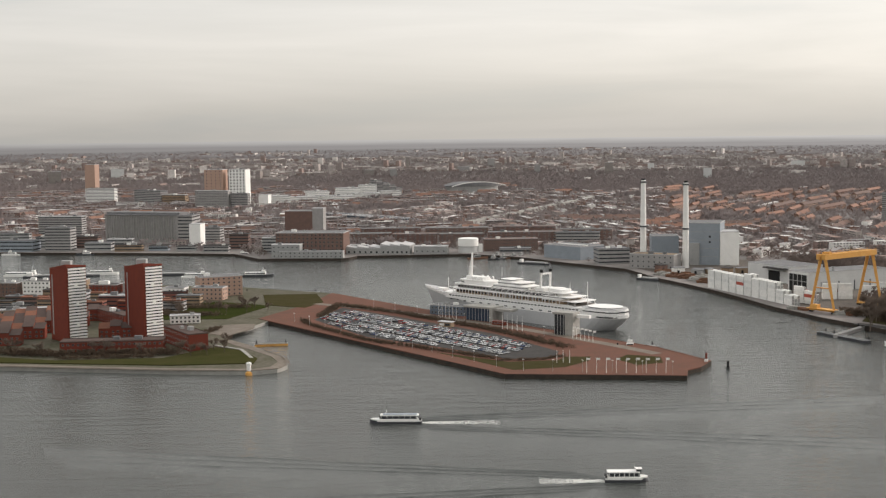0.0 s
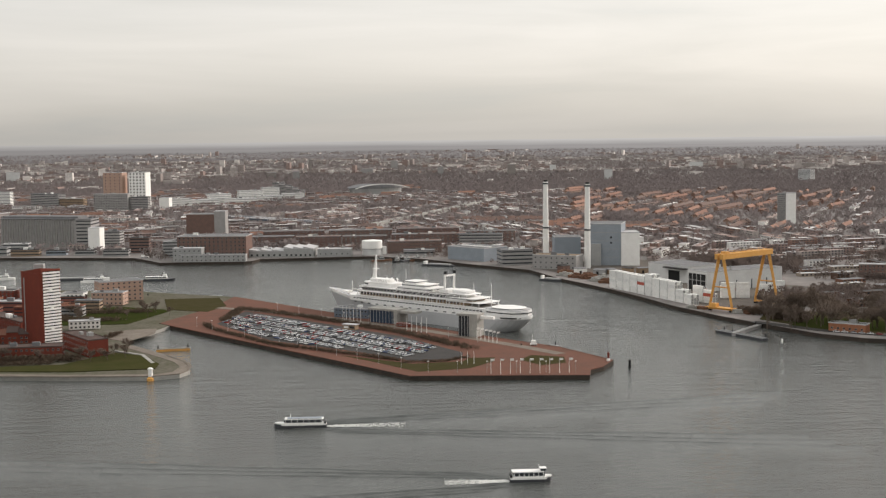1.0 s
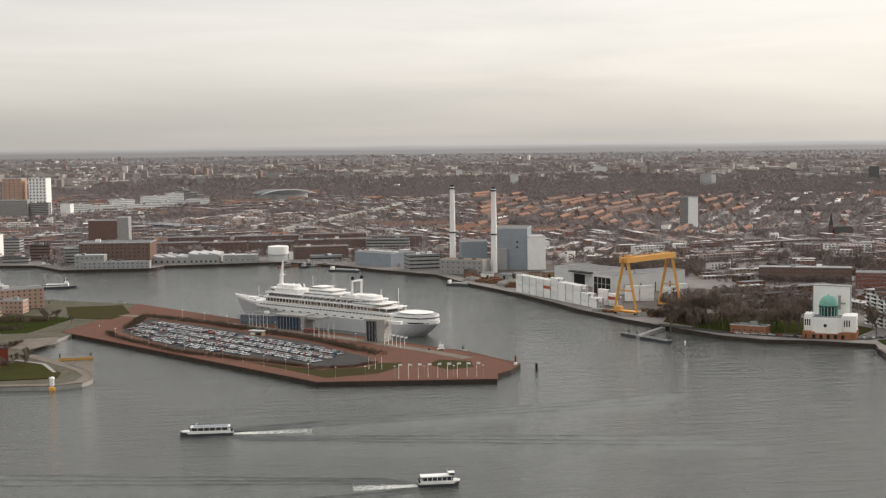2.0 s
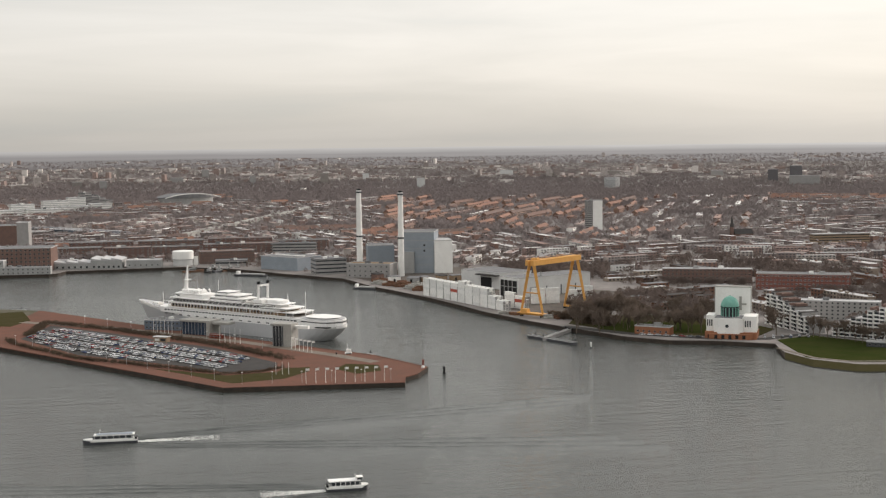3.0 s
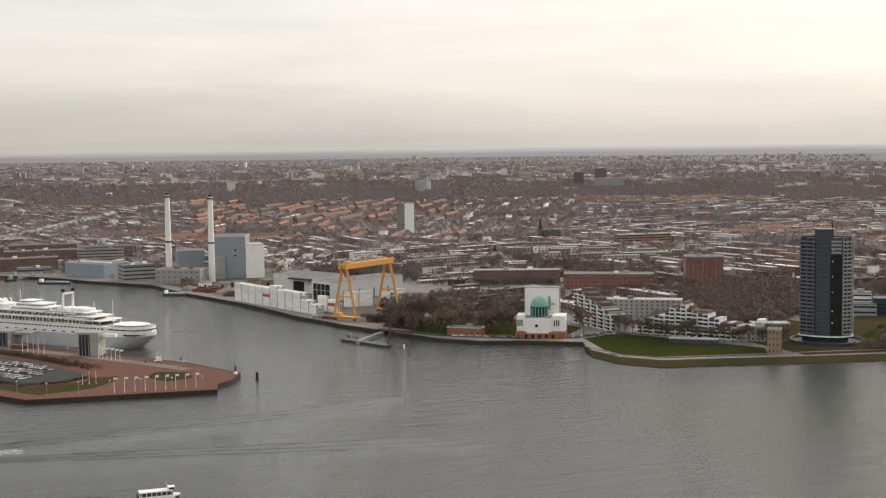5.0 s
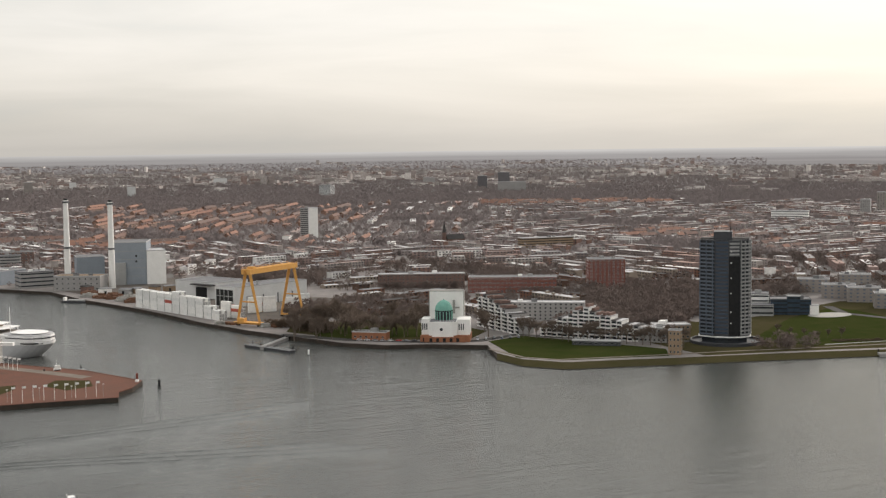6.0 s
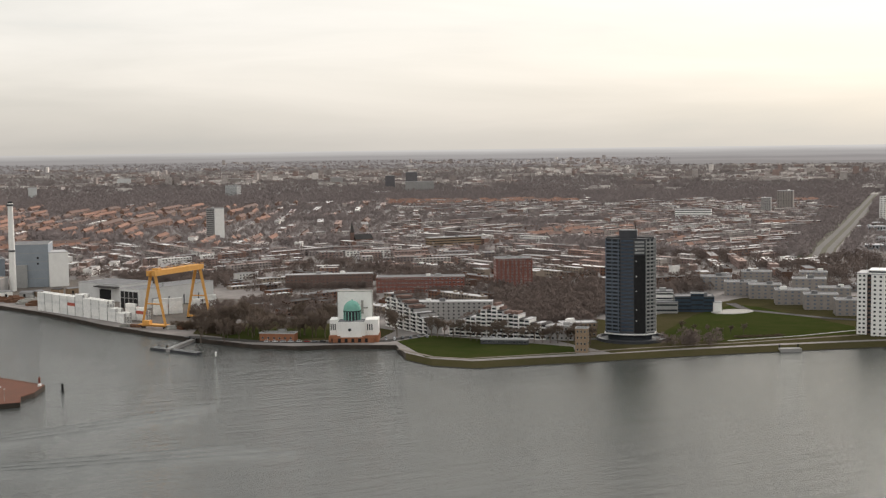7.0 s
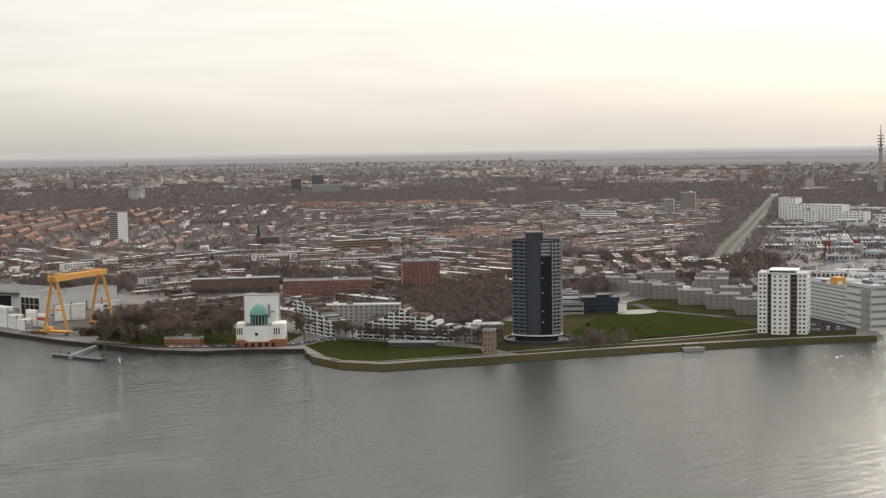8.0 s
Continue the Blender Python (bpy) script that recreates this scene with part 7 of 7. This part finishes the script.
tagged(new("far_woods", far_wood.mesh("far_woods", HAZED_TWIGS)), "far tree belts with haze put into their colour", "woods", kind="stuff")

# ---- cars ----
def car_meshes():
    bm = bmesh.new()
    prof = [(-2.15, 0.35), (2.15, 0.35), (2.2, 0.75), (1.3, 0.92), (-1.9, 0.95), (-2.2, 0.8)]
    for y0, y1 in ((-0.87, 0.87),):
        a = [bm.verts.new((x, y0, z)) for x, z in prof]
        b = [bm.verts.new((x, y1, z)) for x, z in prof]
        bm.faces.new(a)
        bm.faces.new(b[::-1])
        for i in range(len(prof)):
            j = (i + 1) % len(prof)
            bm.faces.new((a[j], a[i], b[i], b[j]))
    box(bm, -1.35, 0.55, -0.68, 0.68, 1.40, 1.48)
    for x in (-1.35, 1.35):
        for y in (-0.8, 0.8):
            n0 = len(bm.faces)
            tube(bm, (x, y - 0.1, 0.32), (x, y + 0.1, 0.32), 0.32, 0.32, 8)
            bm.faces.ensure_lookup_table()
            for f in bm.faces[n0:]:
                f.material_index = 1
    body = mesh_of("car", bm, CAR_PAINT, TYRE)
    bm = bmesh.new()
    lo = [(-1.95, -0.8), (1.2, -0.8), (1.2, 0.8), (-1.95, 0.8)]
    hi = [(-1.4, -0.66), (0.55, -0.66), (0.55, 0.66), (-1.4, 0.66)]
    a = [bm.verts.new((x, y, 0.93)) for x, y in lo]
    b = [bm.verts.new((x, y, 1.42)) for x, y in hi]
    bm.faces.new(b)
    for i in range(4):
        bm.faces.new((a[i], a[(i + 1) % 4], b[(i + 1) % 4], b[i]))
    return body, mesh_of("window_glass", bm, GLASS)


CAR, CAR_GLASS = car_meshes()


def inside(x, y, poly):
    hit = False
    for (x0, y0), (x1, y1) in zip(poly, poly[1:] + poly[:1]):
        if (y0 > y) != (y1 > y) and x < (x1 - x0) * (y - y0) / (y1 - y0) + x0:
            hit = not hit
    return hit


def car(x, y, ang, z, label, group):
    c = new("car", CAR)
    c.matrix_basis = pose(x, y, z, 0, 0, ang)
    tagged(c, label, "car", group)
    part("window_glass", CAR_GLASS, None, c)


LOT = [(-100, 1046), (-87, 1112), (-40, 1058), (36, 957), (60, 905), (40, 872), (5, 903), (-57, 961)]
rng = random.Random(3)
spots = []
ang = math.atan2(-194, 145)
for row in range(-2, 16):
    for i in range(110):
        u, v = i * 2.75, (row // 2) * 16.4 + (row % 2) * 5.0
        x, y = -104 + math.cos(ang) * u - math.sin(ang) * v - 30, 1049 + math.sin(ang) * u + math.cos(ang) * v + 0
        if inside(x, y, LOT) and rng.random() < 0.86 and not (38 < i < 41):
            spots.append((x + rng.uniform(-0.2, 0.2), y + rng.uniform(-0.2, 0.2), math.degrees(ang) + 90 + rng.choice((0, 180)) + rng.uniform(-3, 3)))
spots.sort(key=lambda s: s[1])
for i, (x, y, a) in enumerate(spots[:280]):
    car(x, y, a, 2.98, "parked car in the pier car park", "cars in the pier car park")
rest = Heap()
for x, y, a in spots[280:]:
    m = pose(x, y, 2.98, 0, 0, a)
    for lo, hi, z0, z1, mi in (((-2.15, -0.87), (2.15, 0.87), 0.35, 0.93, 0), ((-1.6, -0.72), (0.9, 0.72), 0.93, 1.42, 1)):
        c = [(m @ Vector((px, py, 0))).to_2d() for px, py in ((lo[0], lo[1]), (hi[0], lo[1]), (hi[0], hi[1]), (lo[0], hi[1]))]
        rest.block([tuple(p) for p in c], 2.98 + z0, 2.98 + z1, mi, 0)
CAR_ISLE = mat_random("car_paint_far", [(0.0, (0.74, 0.74, 0.74)), (0.3, (0.48, 0.49, 0.50)), (0.55, (0.03, 0.03, 0.032)), (0.66, (0.2, 0.205, 0.215)), (0.75, (0.03, 0.05, 0.12)), (0.85, (0.28, 0.03, 0.025)), (0.92, (0.55, 0.55, 0.53))], rough=0.25, dirt=0.1, by="island")
tagged(new("parked_cars", rest.mesh("parked_cars", CAR_ISLE, GLASS)), "further parked cars in close rows", "cars", kind="stuff")
for i in range(26):
    car(790 + (i % 9) * 3.2 - (i // 9) * 4 + rng.uniform(-0.3, 0.3), 738 - (i % 9) * 2.0 - (i // 9) * 13, 60, 3.24, "car parked beside the white tower", "cars by the white tower")
for i in range(12):
    x, y = 431 + i * 3.2, 893 + (i % 2) * 7 - i * 0.5
    car(x, y, 70 + rng.uniform(-6, 6), 3.23, "car parked by the ventilation building", "cars on the quay road")
for i in range(14):
    car(500 + i * 3.6, 866 - i * 3.9, -47, 3.23, "car parked along the flats", "cars along the flats")
for i in range(8):
    car(352 + i * 5, 934 - i * 3.4, -35, 3.23, "car parked on the riverside road", "cars on the quay road")
building("red_bus", (36, 1012), (45, 1005), 2.6, 3.2, BRICK_RED, BRICK_RED, "red coach parked by the terminal", "bus", floors=1, bays=6, w=1.1, wh=1.0, plant=False, parapet=0.05, z=3.0)


# ---- hedges round the car park, lamps, moored boats ----
def hedge(pts, w, h, label):
    rng = random.Random(int(pts[0][0]))
    heap = Heap()
    for (x0, y0), (x1, y1) in zip(pts, pts[1:]):
        n = math.hypot(x1 - x0, y1 - y0)
        for i in range(int(n * 3.2)):
            k = rng.random()
            x, y = x0 + (x1 - x0) * k + rng.uniform(-w, w) / 2, y0 + (y1 - y0) * k + rng.uniform(-w, w) / 2
            far_tree(heap, (x, y, 2.75), h * rng.uniform(0.6, 1.25), rng, 1.0, 12)
    tagged(new("hedge", heap.mesh("hedge", HEDGE)), label, "hedge")


hedge([(-92, 1138), (-41, 1085), (39, 979), (84, 897)], 9, 2.6, "bare brown shrub border beside the berth road")
hedge([(-112, 1046), (-106, 1022), (-55, 939), (4, 884), (34, 856)], 5, 2.2, "low dark hedge along the car park")
hedge([(34, 850), (62, 851), (78, 866)], 3, 1.8, "low dark hedge at the car park end")
hedge([(-100, 1062), (-92, 1130)], 8, 2.6, "bare shrubs at the car park entrance")
hedge([(-258, 872), (-195, 878)], 5, 2.5, "low bare shrubs before the brick block")
hedge([(-335, 905), (-262, 886), (-180, 889)], 9, 4.2, "bare brown shrubs below the brick block")
hedge([(-185, 1080), (-235, 1090), (-240, 1130), (-170, 1130)], 14, 3.0, "bare scrub on the shore lawn")
hedge([(-170, 935), (-185, 960), (-172, 1010)], 7, 2.4, "bare shrubs by the inlet")
hedge([(320, 1046), (345, 1020), (352, 1000)], 16, 6.0, "dark bushes beside the crane")
hedge([(330, 1010), (345, 985)], 8, 3.0, "low bushes on the park bank")
hedge([(655, 760), (690, 748)], 4, 2.0, "low dark hedge in the park")


def lamp_post(x, y, h=7.0, z=2.9):
    t = thing("street_lamp", pose(x, y, z), "slim grey street lamp with a white head", "street lamp", "pier lamps")
    bm = bmesh.new()
    tube(bm, (0, 0, 0), (0, 0, h), 0.1, 0.07, 6)
    part("post", bm, STEEL, t)
    part("lamp_head", bmb((-0.55, 0.55, -0.3, 0.3, h, h + 0.3)), WHITE, t)


for i in range(12):
    k = i / 11
    lamp_post(-118 + 150 * k, 1036 - 208 * k)
for i in range(9):
    k = i / 8
    lamp_post(-60 + 150 * k, 1118 - 190 * k)
for i in range(6):
    lamp_post(48 + 18 * i, 812 - 2.4 * i)


def boat(name, x, y, ang, n, w, hull, label, cabin=(0.1, 0.6), h=2.0, group="moored boats"):
    t = thing(name, pose(x, y, 0, 0, 0, ang), label, "boat", group)
    bm = bmesh.new()
    prism(bm, [(-n / 2, -w / 2), (n * 0.3, -w / 2), (n * 0.45, -w * 0.25), (n / 2, 0), (n * 0.45, w * 0.25), (n * 0.3, w / 2), (-n / 2, w / 2)], -0.5, lambda px, py: h + max(0, px / n) * 1.2)
    part("hull", bm, hull, t)
    a, b = -n / 2 + cabin[0] * n, -n / 2 + cabin[1] * n
    paint = GREY_CLAD if name == "tug" else WHITE
    part("cabin", bmb((a, b, -w * 0.36, w * 0.36, h, h + 2.6)), paint, t)
    part("cabin_window", bmb((a + 0.3, b - 0.3, -w * 0.37, w * 0.37, h + 1.2, h + 2.1)), GLASS, t)
    part("wheelhouse", bmb((b - 4, b - 0.5, -w * 0.25, w * 0.25, h + 2.6, h + 4.8)), paint, t)
    bm = bmesh.new()
    tube(bm, (b - 3, 0, h + 4.8), (b - 3, 0, h + 9), 0.12, 0.06, 6)
    part("mast", bm, WHITE, t)


def barge(x, y, ang, n, w, label):
    t = thing("barge", pose(x, y, 0, 0, 0, ang), label, "barge", "moored barges")
    bm = bmesh.new()
    prism(bm, [(-n / 2, -w / 2), (n * 0.42, -w / 2), (n / 2, -w * 0.2), (n / 2, w * 0.2), (n * 0.42, w / 2), (-n / 2, w / 2)], -0.5, 1.8)
    part("hull", bm, DARK_CLAD, t)
    part("hatch_cover", bmb((-n * 0.3, n * 0.4, -w * 0.38, w * 0.38, 1.8, 3.0)), GREY_CLAD, t)
    part("wheelhouse", bmb((-n * 0.46, -n * 0.38, -w * 0.3, w * 0.3, 1.8, 5.2)), WHITE, t)


boat("passenger_boat", -198, 1405, 0, 34, 8, DARK_CLAD, "white passenger boat at the jetty", (0.1, 0.75))
boat("passenger_boat", -262, 1398, 5, 30, 7, WHITE, "white tour boat with a long cabin", (0.1, 0.8))
boat("passenger_boat", -371, 1440, 10, 34, 7, WHITE, "sleek white passenger boat", (0.1, 0.8))
boat("passenger_boat", -455, 1430, 0, 40, 8, WHITE, "long white hotel boat", (0.05, 0.85))
barge(-300, 1425, 3, 80, 9, "long dark cargo barge at the jetty")
barge(-410, 1420, 6, 80, 9, "long low barge moored by the town")
barge(102, 1503, -35, 40, 8, "dark barge moored in the harbour")
barge(206, 1330, -40, 28, 7, "small dark barge along the quay")
for i, (x, y, a) in enumerate(((58, 1562, 60), (70, 1568, 50), (82, 1575, 40), (64, 1585, 55), (92, 1582, 60), (40, 1575, 20))):
    boat("tug", x, y, a, 18 + (i % 3) * 4, 5.5, (BLACK, DARK_CLAD, RUST)[i % 3], "dark harbour tug in the small basin", (0.3, 0.6), 1.6, "harbour tugs")
for i, (x, y) in enumerate(((-455, 1680), (-552, 1688), (-150, 1585), (-250, 1645))):
    boat("work_boat", x, y, 175, 24, 6, (DARK_CLAD, WHITE)[i % 2], "small work boat along the far quay", (0.2, 0.6), 1.6)
boat("pilot_boat", 128, 909, -5, 16, 4.5, WHITE, "white launch moored at the pontoon", (0.3, 0.6), 1.4)


# ---- quayside clutter and scrap ----
def heap_of(x, y, r, n, label, material):
    rng = random.Random(int(x))
    bm = bmesh.new()
    for _ in range(n):
        a, d = rng.random() * math.tau, r * math.sqrt(rng.random())
        s = rng.uniform(0.5, 2.0)
        z = max(0, (1 - d / r)) * r * 0.35
        px, py = d * math.cos(a), d * math.sin(a)
        box(bm, px - s, px + s * rng.uniform(0.5, 1.5), py - s, py + s, -0.2, z + s * rng.uniform(0.5, 1.4))
    ob = new("scrap_heap", mesh_of("scrap_heap", bm, material))
    ob.matrix_basis = pose(x, y, 3)
    tagged(ob, label, "scrap heap", "quay scrap heaps")


for i, (x, y) in enumerate(((222, 1350), (231, 1334), (239, 1318), (246, 1296), (228, 1375), (252, 1278), (256, 1312), (244, 1340))):
    heap_of(x, y, 9, 50, "rust-brown scrap heap on the quay", RUST if i % 3 else CONCRETE)
for i, (x, y) in enumerate(((285, 1082), (292, 1075), (312, 1046), (320, 1040))):
    heap_of(x, y, 4, 24, "small pile of yard material by the crane", RUST if i % 2 else CONCRETE)
building("red_silo", (238, 1412), (246, 1410), 8, 11, BRICK_RED, BRICK_RED, "small red process tank by the chimney", "tank", plant=False)
